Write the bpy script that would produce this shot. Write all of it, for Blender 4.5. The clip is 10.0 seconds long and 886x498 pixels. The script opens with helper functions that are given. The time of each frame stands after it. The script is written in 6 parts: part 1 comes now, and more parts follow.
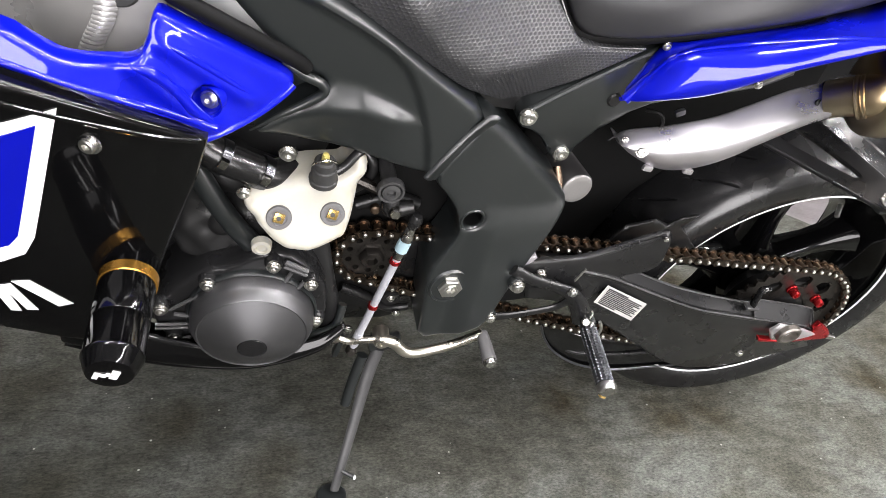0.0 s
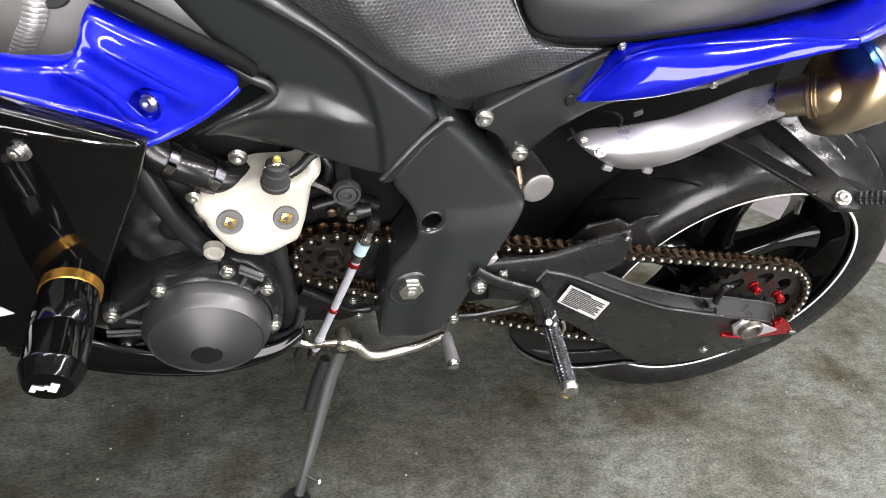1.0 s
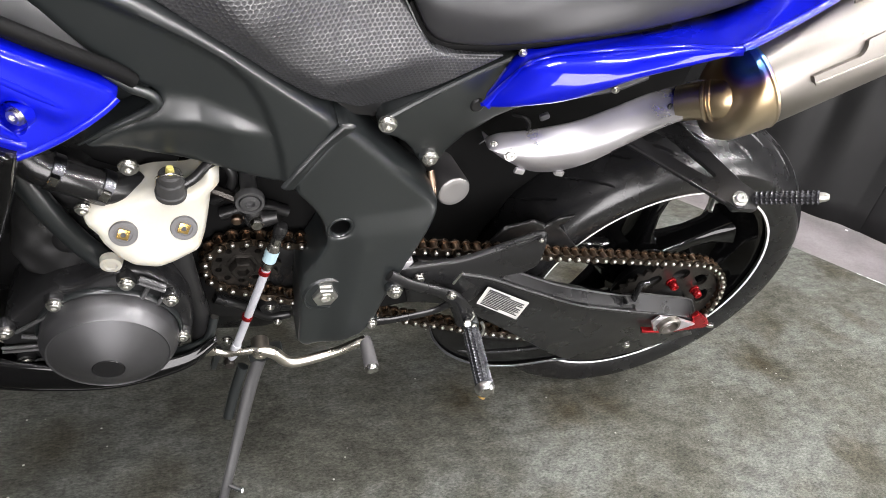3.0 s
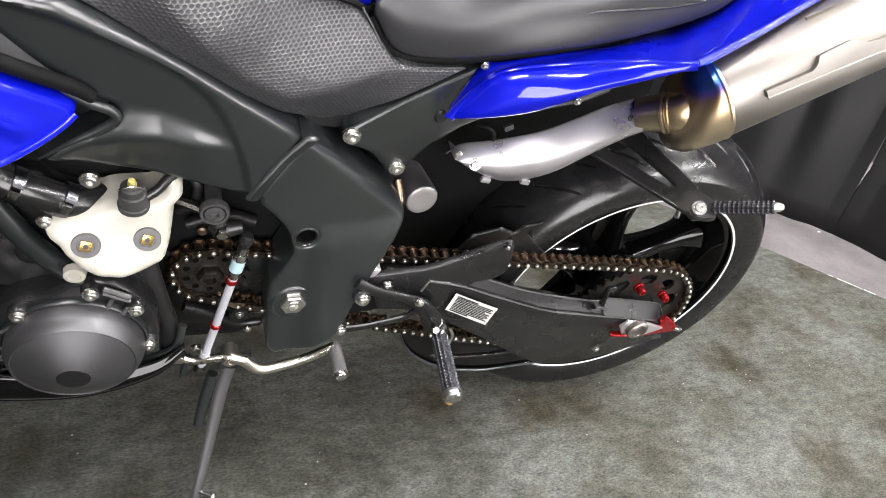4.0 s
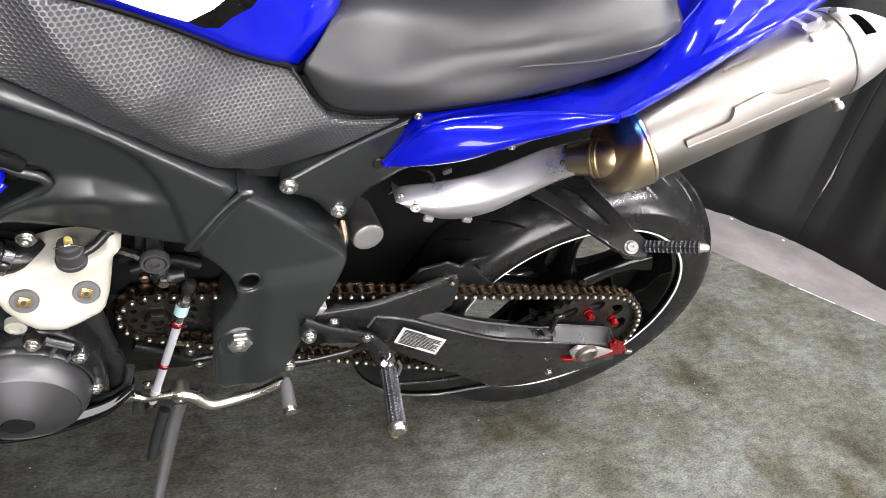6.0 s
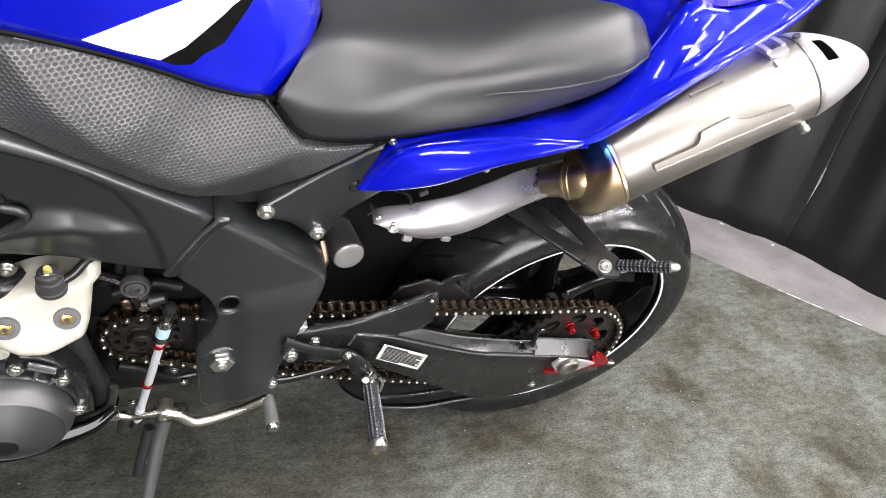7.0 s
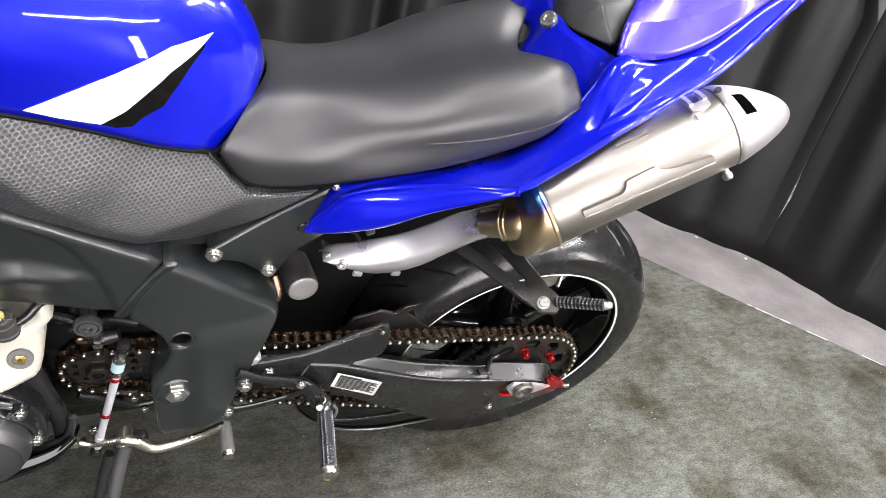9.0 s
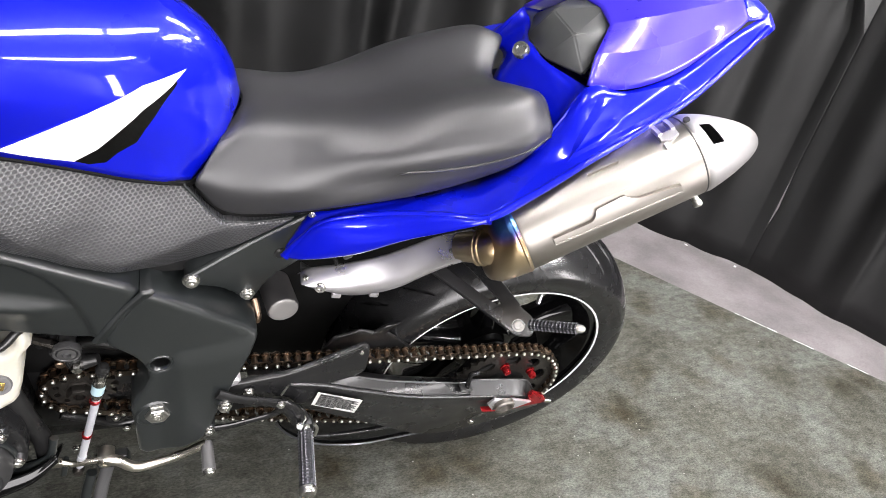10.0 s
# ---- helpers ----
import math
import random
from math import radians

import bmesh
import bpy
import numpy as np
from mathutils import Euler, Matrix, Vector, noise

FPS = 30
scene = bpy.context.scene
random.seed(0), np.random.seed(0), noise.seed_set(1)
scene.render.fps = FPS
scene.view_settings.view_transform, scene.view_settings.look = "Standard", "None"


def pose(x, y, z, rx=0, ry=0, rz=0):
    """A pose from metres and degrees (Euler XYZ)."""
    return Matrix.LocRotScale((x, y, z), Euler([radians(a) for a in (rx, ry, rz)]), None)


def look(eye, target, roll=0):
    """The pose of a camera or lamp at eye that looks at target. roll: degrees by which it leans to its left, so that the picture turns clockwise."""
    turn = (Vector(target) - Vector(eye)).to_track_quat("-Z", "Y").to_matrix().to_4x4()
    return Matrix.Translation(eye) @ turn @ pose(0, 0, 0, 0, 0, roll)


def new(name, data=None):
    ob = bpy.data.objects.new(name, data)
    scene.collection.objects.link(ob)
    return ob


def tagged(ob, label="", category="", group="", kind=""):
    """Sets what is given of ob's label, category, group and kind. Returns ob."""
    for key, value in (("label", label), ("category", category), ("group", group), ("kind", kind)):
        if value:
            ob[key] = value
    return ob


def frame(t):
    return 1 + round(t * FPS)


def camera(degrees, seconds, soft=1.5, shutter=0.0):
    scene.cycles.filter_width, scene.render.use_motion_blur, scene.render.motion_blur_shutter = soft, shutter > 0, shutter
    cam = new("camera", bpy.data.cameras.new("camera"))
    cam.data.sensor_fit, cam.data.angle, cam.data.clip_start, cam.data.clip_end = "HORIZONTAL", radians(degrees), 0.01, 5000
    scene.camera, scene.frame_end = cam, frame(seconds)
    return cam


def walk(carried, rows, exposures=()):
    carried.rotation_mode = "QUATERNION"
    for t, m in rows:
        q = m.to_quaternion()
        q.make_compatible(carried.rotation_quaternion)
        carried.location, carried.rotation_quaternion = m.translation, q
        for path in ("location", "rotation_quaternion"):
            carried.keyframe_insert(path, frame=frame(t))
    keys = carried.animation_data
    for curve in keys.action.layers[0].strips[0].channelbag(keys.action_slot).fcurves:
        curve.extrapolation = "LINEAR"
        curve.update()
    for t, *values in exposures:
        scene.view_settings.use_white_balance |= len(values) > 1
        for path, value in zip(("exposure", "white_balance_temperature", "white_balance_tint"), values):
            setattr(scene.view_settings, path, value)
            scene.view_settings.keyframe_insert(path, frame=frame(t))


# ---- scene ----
cam = camera(69.6, 10.0, soft=0.9)
PATH = [
    (0, (-0.238, -0.63, 0.811), (0.341, 1.004, -0.186), 10.5),
    (0.5, (-0.224, -0.628, 0.815), (0.385, 0.996, -0.18), 10.7),
    (1, (-0.213, -0.628, 0.817), (0.426, 0.985, -0.179), 10.9),
    (1.5, (-0.2, -0.628, 0.822), (0.467, 0.975, -0.171), 11.0),
    (2, (-0.187, -0.63, 0.828), (0.508, 0.962, -0.163), 11.2),
    (2.5, (-0.172, -0.635, 0.832), (0.557, 0.943, -0.158), 11.6),
    (4, (-0.142, -0.65, 0.858), (0.656, 0.897, -0.126), 12.6),
    (4.5, (-0.131, -0.655, 0.871), (0.685, 0.884, -0.112), 13.0),
    (5, (-0.12, -0.658, 0.883), (0.71, 0.874, -0.098), 13.1),
    (5.5, (-0.109, -0.66, 0.904), (0.724, 0.871, -0.077), 12.9),
    (7, (-0.078, -0.671, 0.959), (0.76, 0.859, -0.02), 12.3),
    (7.5, (-0.069, -0.679, 0.975), (0.771, 0.849, -0.004), 12.4),
    (8, (-0.057, -0.688, 0.991), (0.784, 0.84, 0.012), 12.5),
    (8.5, (-0.047, -0.694, 1.009), (0.797, 0.833, 0.031), 12.6),
    (9, (-0.032, -0.699, 1.031), (0.819, 0.826, 0.056), 12.7),
    (9.5, (-0.019, -0.7, 1.05), (0.834, 0.822, 0.073), 12.8),
    (10, (-0.009, -0.704, 1.071), (0.846, 0.819, 0.096), 12.8),
]
walk(cam, [(t, look(eye, target, roll)) for t, eye, target, roll in PATH])

from mathutils.bvhtree import BVHTree
from mathutils.geometry import delaunay_2d_cdt

# ---------------------------------------------------------------- world, light
world = bpy.data.worlds.new("world")
world.use_nodes = True
scene.world = world
world.node_tree.nodes["Background"].inputs[0].default_value = (0.9, 0.95, 1.0, 1)
world.node_tree.nodes["Background"].inputs[1].default_value = 0.15
LAMP = 194.0
DOOR_LAMP = 184.0
SIDE_LAMP = 112.0


# ---------------------------------------------------------------- materials
def material(name, base, rough=0.5, metal=0.0, coat=0.0, spec=0.5, grain=400.0, wear=8.0, vary=0.15, bump=0.05,
             rough_vary=0.12, emit=0.0, sheen=0.0, subsurface=0.0, lacquer=1.5, coat_rough=0.04):
    """Principled surface with colour and gloss varied at two scales, and a fine relief."""
    m = bpy.data.materials.new(name)
    m.use_nodes = True
    nt = m.node_tree
    b = nt.nodes["Principled BSDF"]
    b.inputs["Roughness"].default_value = rough
    b.inputs["Metallic"].default_value = metal
    b.inputs["Coat Weight"].default_value = coat
    b.inputs["Coat Roughness"].default_value = coat_rough
    b.inputs["Coat IOR"].default_value = lacquer
    b.inputs["Specular IOR Level"].default_value = spec
    b.inputs["Sheen Weight"].default_value = sheen
    if subsurface:
        b.inputs["Subsurface Weight"].default_value = subsurface
        b.inputs["Subsurface Radius"].default_value = (0.012, 0.010, 0.006)
    if emit:
        b.inputs["Emission Color"].default_value = (*base, 1)
        b.inputs["Emission Strength"].default_value = emit
    tex = nt.nodes.new("ShaderNodeTexCoord")
    big = nt.nodes.new("ShaderNodeTexNoise")
    big.inputs["Scale"].default_value, big.inputs["Detail"].default_value = wear, 6
    fine = nt.nodes.new("ShaderNodeTexNoise")
    fine.inputs["Scale"].default_value, fine.inputs["Detail"].default_value = grain, 3
    nt.links.new(tex.outputs["Object"], big.inputs["Vector"])
    nt.links.new(tex.outputs["Object"], fine.inputs["Vector"])
    mix = nt.nodes.new("ShaderNodeMath")
    mix.operation = "MULTIPLY_ADD"
    nt.links.new(fine.outputs["Fac"], mix.inputs[0])
    mix.inputs[1].default_value = 0.5
    nt.links.new(big.outputs["Fac"], mix.inputs[2])
    ramp = nt.nodes.new("ShaderNodeValToRGB")
    ramp.color_ramp.elements[0].position, ramp.color_ramp.elements[1].position = 0.45, 1.05
    ramp.color_ramp.elements[0].color = (*[c * (1 - vary) for c in base], 1)
    ramp.color_ramp.elements[1].color = (*[min(1, c * (1 + vary)) for c in base], 1)
    nt.links.new(mix.outputs[0], ramp.inputs[0])
    nt.links.new(ramp.outputs[0], b.inputs["Base Color"])
    r = nt.nodes.new("ShaderNodeMapRange")
    r.inputs["From Min"].default_value, r.inputs["From Max"].default_value = 0.3, 0.7
    r.inputs["To Min"].default_value, r.inputs["To Max"].default_value = max(0, rough - rough_vary), min(1, rough + rough_vary)
    nt.links.new(big.outputs["Fac"], r.inputs["Value"])
    nt.links.new(r.outputs[0], b.inputs["Roughness"])
    if bump:
        bp = nt.nodes.new("ShaderNodeBump")
        bp.inputs["Strength"].default_value, bp.inputs["Distance"].default_value = bump, 0.001
        nt.links.new(fine.outputs["Fac"], bp.inputs["Height"])
        nt.links.new(bp.outputs[0], b.inputs["Normal"])
    return m


BLUE = material("blue_paint", (0.002, 0.006, 0.46), 0.3, 0.3, 1.0, spec=0.1, grain=2500, vary=0.06, bump=0.0, rough_vary=0.05, lacquer=1.5)
PEARL = material("violet_blue_paint", (0.05, 0.03, 0.62), 0.3, 0.35, 1.0, grain=2500, vary=0.06, bump=0.0, rough_vary=0.05)
GLOSS = material("black_gloss_paint", (0.002, 0.002, 0.0022), 0.15, 0, 0.55, spec=0.1, vary=0.1, bump=0.0, rough_vary=0.05)
SATIN = material("black_satin_paint", (0.0126, 0.0149, 0.0153), 0.31, 0.1, 0.0, spec=1.0, grain=1800, vary=0.1, bump=0.03, rough_vary=0.03, coat_rough=0.15)
PLASTIC = material("black_plastic", (0.0065, 0.0065, 0.0068), 0.31, spec=0.6, grain=1500, bump=0.1)
DARK = material("engine_black", (0.009, 0.009, 0.0092), 0.34, 0.0, grain=900, bump=0.15, wear=25)
COVER = material("engine_cover_paint", (0.12, 0.12, 0.124), 0.36, 0.85, grain=2200, bump=0.12, vary=0.1)
VINYL = material("seat_vinyl", (0.023, 0.023, 0.0248), 0.4, spec=0.56, grain=1400, bump=0.1, vary=0.05, wear=14, rough_vary=0.03)
RUBBER = material("tyre_rubber", (0.0095, 0.0095, 0.01), 0.25, spec=0.52, grain=700, bump=0.025, wear=20, vary=0.25, rough_vary=0.08)
SOFT = material("soft_rubber", (0.03, 0.03, 0.03), 0.7, grain=900, bump=0.1)
STEEL = material("zinc_steel", (0.62, 0.61, 0.58), 0.28, 1.0, grain=900, bump=0.05, vary=0.12)
CAST = material("satin_aluminium", (0.74, 0.72, 0.75), 0.37, 0.85, grain=1200, bump=0.06, vary=0.08, wear=18)
CAN = material("brushed_titanium", (0.275, 0.256, 0.234), 0.41, 1.0, grain=900, bump=0.04, vary=0.06, wear=10)
CAP = material("bead_blasted_cap", (0.4, 0.39, 0.39), 0.5, 1.0, grain=2500, bump=0.08, vary=0.06)
LEVER = material("plated_lever", (0.7, 0.66, 0.58), 0.3, 1.0, grain=800, bump=0.05, vary=0.15)
BRONZE = material("chain_bronze", (0.2, 0.145, 0.105), 0.32, 1.0, grain=700, bump=0.1, vary=0.35, wear=60)
CHAINM = material("oiled_chain_steel", (0.085, 0.068, 0.054), 0.3, 1.0, grain=700, bump=0.1, vary=0.4, wear=60)
GREASE = material("greasy_steel", (0.045, 0.041, 0.037), 0.35, 0.8, grain=500, bump=0.2, wear=60, vary=0.4)
RED = material("red_anodised", (0.42, 0.018, 0.022), 0.3, 0.8, grain=900, vary=0.15)
GOLD = material("gold_anodised", (0.6, 0.31, 0.06), 0.32, 0.9, grain=900, vary=0.1)
BRASS = material("brass", (0.62, 0.42, 0.14), 0.35, 0.9, grain=900)
ARM = material("black_arm_paint", (0.011, 0.011, 0.0115), 0.29, 0.1, 0.1, spec=0.45, grain=1600, vary=0.15, bump=0.03, wear=14)
PAD = material("grey_black_pad", (0.05, 0.052, 0.052), 0.5, grain=1800, bump=0.15, vary=0.1)
WHITE = material("white_vinyl", (0.8, 0.8, 0.8), 0.35, 0, 0.6, vary=0.03, bump=0.0)
STRIPE = material("reflective_stripe", (0.85, 0.85, 0.85), 0.3, 0, 0.5, vary=0.03, bump=0.0)
TANK = material("milky_plastic", (0.38, 0.368, 0.318), 0.36, grain=300, bump=0.03, vary=0.06, subsurface=0.3, wear=14)
YELLOW = material("yellowed_plastic", (0.5, 0.43, 0.13), 0.4, grain=400, vary=0.1)
PIPE = material("grey_sleeve", (0.5, 0.51, 0.55), 0.42, 0.3, grain=500, vary=0.15)
STANDM = material("dark_plated_steel", (0.13, 0.13, 0.132), 0.38, 0.7, grain=800, bump=0.1, vary=0.2)
# black without any gloss, for the unlit inside of the vent slot
VOID = material("unlit_black", (0.0015, 0.0015, 0.0015), 0.9, spec=0.0, vary=0.3)
# matt black plastic, also the colour of shade in gaps and cavities
SHADE = material("matt_black_plastic_and_shade", (0.0035, 0.0035, 0.0035), 0.6, spec=0.15, grain=900)
RING = material("grey_rubber", (0.1, 0.098, 0.1), 0.6, grain=900, bump=0.1)
TURNED = material("turned_aluminium", (0.42, 0.41, 0.4), 0.42, 0.65, grain=900, bump=0.05, vary=0.1)
PEGM = material("dull_aluminium", (0.16, 0.162, 0.178), 0.36, 1.0, grain=900, bump=0.1, vary=0.2)
PEGD = material("dark_anodised", (0.06, 0.06, 0.066), 0.34, 0.9, grain=900, bump=0.1, vary=0.2)
HOSE = material("rubber_hose", (0.011, 0.011, 0.0112), 0.32, grain=600, bump=0.1)
FRAMEGREY = material("silver_frame_paint", (0.4, 0.393, 0.385), 0.36, 0.5, grain=1800, bump=0.05, vary=0.08)
LABEL = material("label_silver", (0.68, 0.68, 0.66), 0.4, 0.2, grain=500, vary=0.1)
TINT = material("pale_blue_label", (0.36, 0.5, 0.55), 0.4, grain=500, vary=0.1)
INK = material("label_ink_and_hole_dark", (0.03, 0.03, 0.03), 0.5)
CLOTH = material("black_curtain_cloth", (0.0033, 0.0035, 0.0038), 0.62, grain=900, bump=0.2, wear=3, vary=0.3, sheen=0.014)
CEIL = material("dark_ceiling_paint", (0.12, 0.12, 0.12), 0.8, grain=200, bump=0.05, vary=0.06)
DIM = material("grey_wall_paint", (0.16, 0.16, 0.16), 0.7, grain=200, bump=0.05, vary=0.06)
WALL = material("white_wall_paint", (0.78, 0.78, 0.77), 0.7, grain=200, bump=0.05, vary=0.04)
TUBE = material("lit_tube", (1.0, 0.965, 0.965), 0.5, emit=LAMP, bump=0)


def node(nt, kind, *values, op=None, ins=()):
    n = nt.nodes.new(kind)
    if op:
        n.operation = op
    for k, v in enumerate(values):
        if v is not None:
            n.inputs[k].default_value = v
    for k, s in ins:
        nt.links.new(s, n.inputs[k])
    return n


def carpet_material():
    """Flat felt carpet: grey-green fibres, brown worn patches, dark oil spots and pale lint."""
    m = bpy.data.materials.new("worn_carpet")
    m.use_nodes = True
    nt = m.node_tree
    b = nt.nodes["Principled BSDF"]
    b.inputs["Roughness"].default_value = 0.95
    b.inputs["Specular IOR Level"].default_value = 0.12
    tex = nt.nodes.new("ShaderNodeTexCoord")
    stretch = node(nt, "ShaderNodeVectorMath", None, (0.55, 1.0, 1.0), op="MULTIPLY", ins=((0, tex.outputs["Object"]),))

    def cloud(scale, detail, rough=0.55, src=None):
        n = nt.nodes.new("ShaderNodeTexNoise")
        n.inputs["Scale"].default_value, n.inputs["Detail"].default_value, n.inputs["Roughness"].default_value = scale, detail, rough
        nt.links.new((src or tex).outputs[0 if src else "Object"], n.inputs["Vector"])
        return n

    def times(a, fac):
        x = nt.nodes.new("ShaderNodeMix")
        x.data_type, x.blend_type = "RGBA", "MULTIPLY"
        x.inputs["Factor"].default_value = 1
        nt.links.new(a, x.inputs["A"])
        nt.links.new(fac, x.inputs["B"])
        return x.outputs["Result"]

    worn = cloud(3.4, 10, 0.68)
    ramp = nt.nodes.new("ShaderNodeValToRGB")
    el = ramp.color_ramp.elements
    el[0].position, el[0].color = 0.36, (0.076, 0.075, 0.061, 1)
    el[1].position, el[1].color = 0.60, (0.149, 0.155, 0.14, 1)
    mid = el.new(0.48)
    mid.color = (0.109, 0.11, 0.093, 1)
    nt.links.new(worn.outputs["Fac"], ramp.inputs[0])
    tuft = cloud(48, 6, 0.7, stretch)
    fibre = cloud(260, 4, 0.75, stretch)
    col = times(ramp.outputs[0], node(nt, "ShaderNodeMapRange", None, 0.34, 0.66, 0.66, 1.34, ins=((0, tuft.outputs["Fac"]),)).outputs[0])
    col = times(col, node(nt, "ShaderNodeMapRange", None, 0.34, 0.66, 0.55, 1.45, ins=((0, fibre.outputs["Fac"]),)).outputs[0])
    # old oil spots, each with a ragged rim
    spot = nt.nodes.new("ShaderNodeTexVoronoi")
    spot.inputs["Scale"].default_value = 5.0
    warp = node(nt, "ShaderNodeVectorMath", None, (0.12, 0.12, 0.0), None, op="MULTIPLY_ADD", ins=((0, cloud(14, 5).outputs["Color"]), (2, tex.outputs["Object"])))
    nt.links.new(warp.outputs[0], spot.inputs["Vector"])
    tan = nt.nodes.new("ShaderNodeValToRGB")
    tan.color_ramp.elements[0].position, tan.color_ramp.elements[0].color = 0.03, (0.5, 0.43, 0.33, 1)
    tan.color_ramp.elements[1].position, tan.color_ramp.elements[1].color = 0.4, (1, 1, 1, 1)
    nt.links.new(spot.outputs["Distance"], tan.inputs[0])
    col = times(col, tan.outputs[0])
    # a wide darker patch under the motorcycle's front, with a wandering edge
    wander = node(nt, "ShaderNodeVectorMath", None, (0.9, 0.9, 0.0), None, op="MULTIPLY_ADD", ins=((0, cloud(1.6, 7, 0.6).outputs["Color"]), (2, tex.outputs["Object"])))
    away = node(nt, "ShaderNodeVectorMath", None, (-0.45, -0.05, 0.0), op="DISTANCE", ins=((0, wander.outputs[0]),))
    dark_patch = node(nt, "ShaderNodeMapRange", None, 0.55, 1.6, 0.25, 1.0, ins=((0, away.outputs["Value"]),))
    col = times(col, dark_patch.outputs[0])
    speck = nt.nodes.new("ShaderNodeTexVoronoi")
    speck.inputs["Scale"].default_value = 55
    nt.links.new(tex.outputs["Object"], speck.inputs["Vector"])
    lint = node(nt, "ShaderNodeMapRange", None, 0.07, 0.13, 0.85, 0.0, ins=((0, speck.outputs["Distance"]),))
    pick = node(nt, "ShaderNodeMath", None, 0.82, op="GREATER_THAN", ins=((0, speck.outputs["Color"]),))
    lf = node(nt, "ShaderNodeMath", op="MULTIPLY", ins=((0, lint.outputs[0]), (1, pick.outputs[0])))
    add = nt.nodes.new("ShaderNodeMix")
    add.data_type = "RGBA"
    nt.links.new(lf.outputs[0], add.inputs["Factor"])
    nt.links.new(col, add.inputs["A"])
    add.inputs["B"].default_value = (0.42, 0.42, 0.38, 1)
    nt.links.new(add.outputs["Result"], b.inputs["Base Color"])
    bp = nt.nodes.new("ShaderNodeBump")
    bp.inputs["Strength"].default_value, bp.inputs["Distance"].default_value = 0.7, 0.003
    nt.links.new(fibre.outputs["Fac"], bp.inputs["Height"])
    nt.links.new(bp.outputs[0], b.inputs["Normal"])
    return m


def grip_material(cell=0.0049):
    """Rubber grip pad moulded with rows of sunk cells between raised webs."""
    m = bpy.data.materials.new("honeycomb_grip_rubber")
    m.use_nodes = True
    nt = m.node_tree
    b = nt.nodes["Principled BSDF"]
    b.inputs["Base Color"].default_value = (0.034, 0.034, 0.036, 1)
    b.inputs["Specular IOR Level"].default_value = 0.75
    b.inputs["Roughness"].default_value = 0.33
    tex = nt.nodes.new("ShaderNodeTexCoord")
    sep = node(nt, "ShaderNodeSeparateXYZ", ins=((0, tex.outputs["Object"]),))
    c, s = 1.0, 0.0
    ux = node(nt, "ShaderNodeMath", None, c / cell, op="MULTIPLY", ins=((0, sep.outputs[0]),))
    u = node(nt, "ShaderNodeMath", None, s / cell, None, op="MULTIPLY_ADD", ins=((0, sep.outputs[2]), (2, ux.outputs[0])))
    vx = node(nt, "ShaderNodeMath", None, -s / (0.8 * cell), op="MULTIPLY", ins=((0, sep.outputs[0]),))
    v = node(nt, "ShaderNodeMath", None, c / (0.8 * cell), None, op="MULTIPLY_ADD", ins=((0, sep.outputs[2]), (2, vx.outputs[0])))
    R3 = math.sqrt(3)

    def cellmod(src, period, shift):
        a = node(nt, "ShaderNodeMath", None, shift, op="ADD", ins=((0, src.outputs[0]),))
        f = node(nt, "ShaderNodeMath", None, period, op="FLOORED_MODULO", ins=((0, a.outputs[0]),))
        return node(nt, "ShaderNodeMath", None, period / 2, op="SUBTRACT", ins=((0, f.outputs[0]),))

    dist = []
    for sx, sy in ((0, 0), (0.5, R3 / 2)):
        a, d = cellmod(u, 1.0, sx), cellmod(v, R3, sy)
        ax = node(nt, "ShaderNodeMath", op="ABSOLUTE", ins=((0, a.outputs[0]),))
        ay = node(nt, "ShaderNodeMath", op="ABSOLUTE", ins=((0, d.outputs[0]),))
        h = node(nt, "ShaderNodeMath", None, 0.5, op="MULTIPLY", ins=((0, ax.outputs[0]),))
        k = node(nt, "ShaderNodeMath", None, R3 / 2, None, op="MULTIPLY_ADD", ins=((0, ay.outputs[0]), (2, h.outputs[0])))
        dist.append(node(nt, "ShaderNodeMath", op="MAXIMUM", ins=((0, ax.outputs[0]), (1, k.outputs[0]))))
    near = node(nt, "ShaderNodeMath", op="MINIMUM", ins=((0, dist[0].outputs[0]), (1, dist[1].outputs[0])))
    height = nt.nodes.new("ShaderNodeMapRange")
    height.interpolation_type = "SMOOTHSTEP"
    height.inputs["From Min"].default_value, height.inputs["From Max"].default_value = 0.2, 0.47
    height.inputs["To Min"].default_value, height.inputs["To Max"].default_value = 0, 1
    nt.links.new(near.outputs[0], height.inputs["Value"])
    bp = nt.nodes.new("ShaderNodeBump")
    bp.inputs["Strength"].default_value, bp.inputs["Distance"].default_value = 0.6, 0.0006
    nt.links.new(height.outputs[0], bp.inputs["Height"])
    nt.links.new(bp.outputs[0], b.inputs["Normal"])
    dirt = nt.nodes.new("ShaderNodeTexNoise")
    dirt.inputs["Scale"].default_value = 12
    nt.links.new(tex.outputs["Object"], dirt.inputs["Vector"])
    # smooth webs; the sunk cells are matt and less glossy for the shade inside
    web_rough = node(nt, "ShaderNodeMapRange", None, 0.3, 0.7, 0.26, 0.34, ins=((0, dirt.outputs["Fac"]),))
    rr = node(nt, "ShaderNodeMapRange", None, 0.0, 1.0, 0.6, None, ins=((0, height.outputs[0]), (4, web_rough.outputs[0])))
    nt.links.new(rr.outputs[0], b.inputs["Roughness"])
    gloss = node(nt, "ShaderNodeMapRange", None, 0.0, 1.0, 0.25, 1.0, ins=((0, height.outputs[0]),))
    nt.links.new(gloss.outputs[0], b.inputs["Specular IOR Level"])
    return m


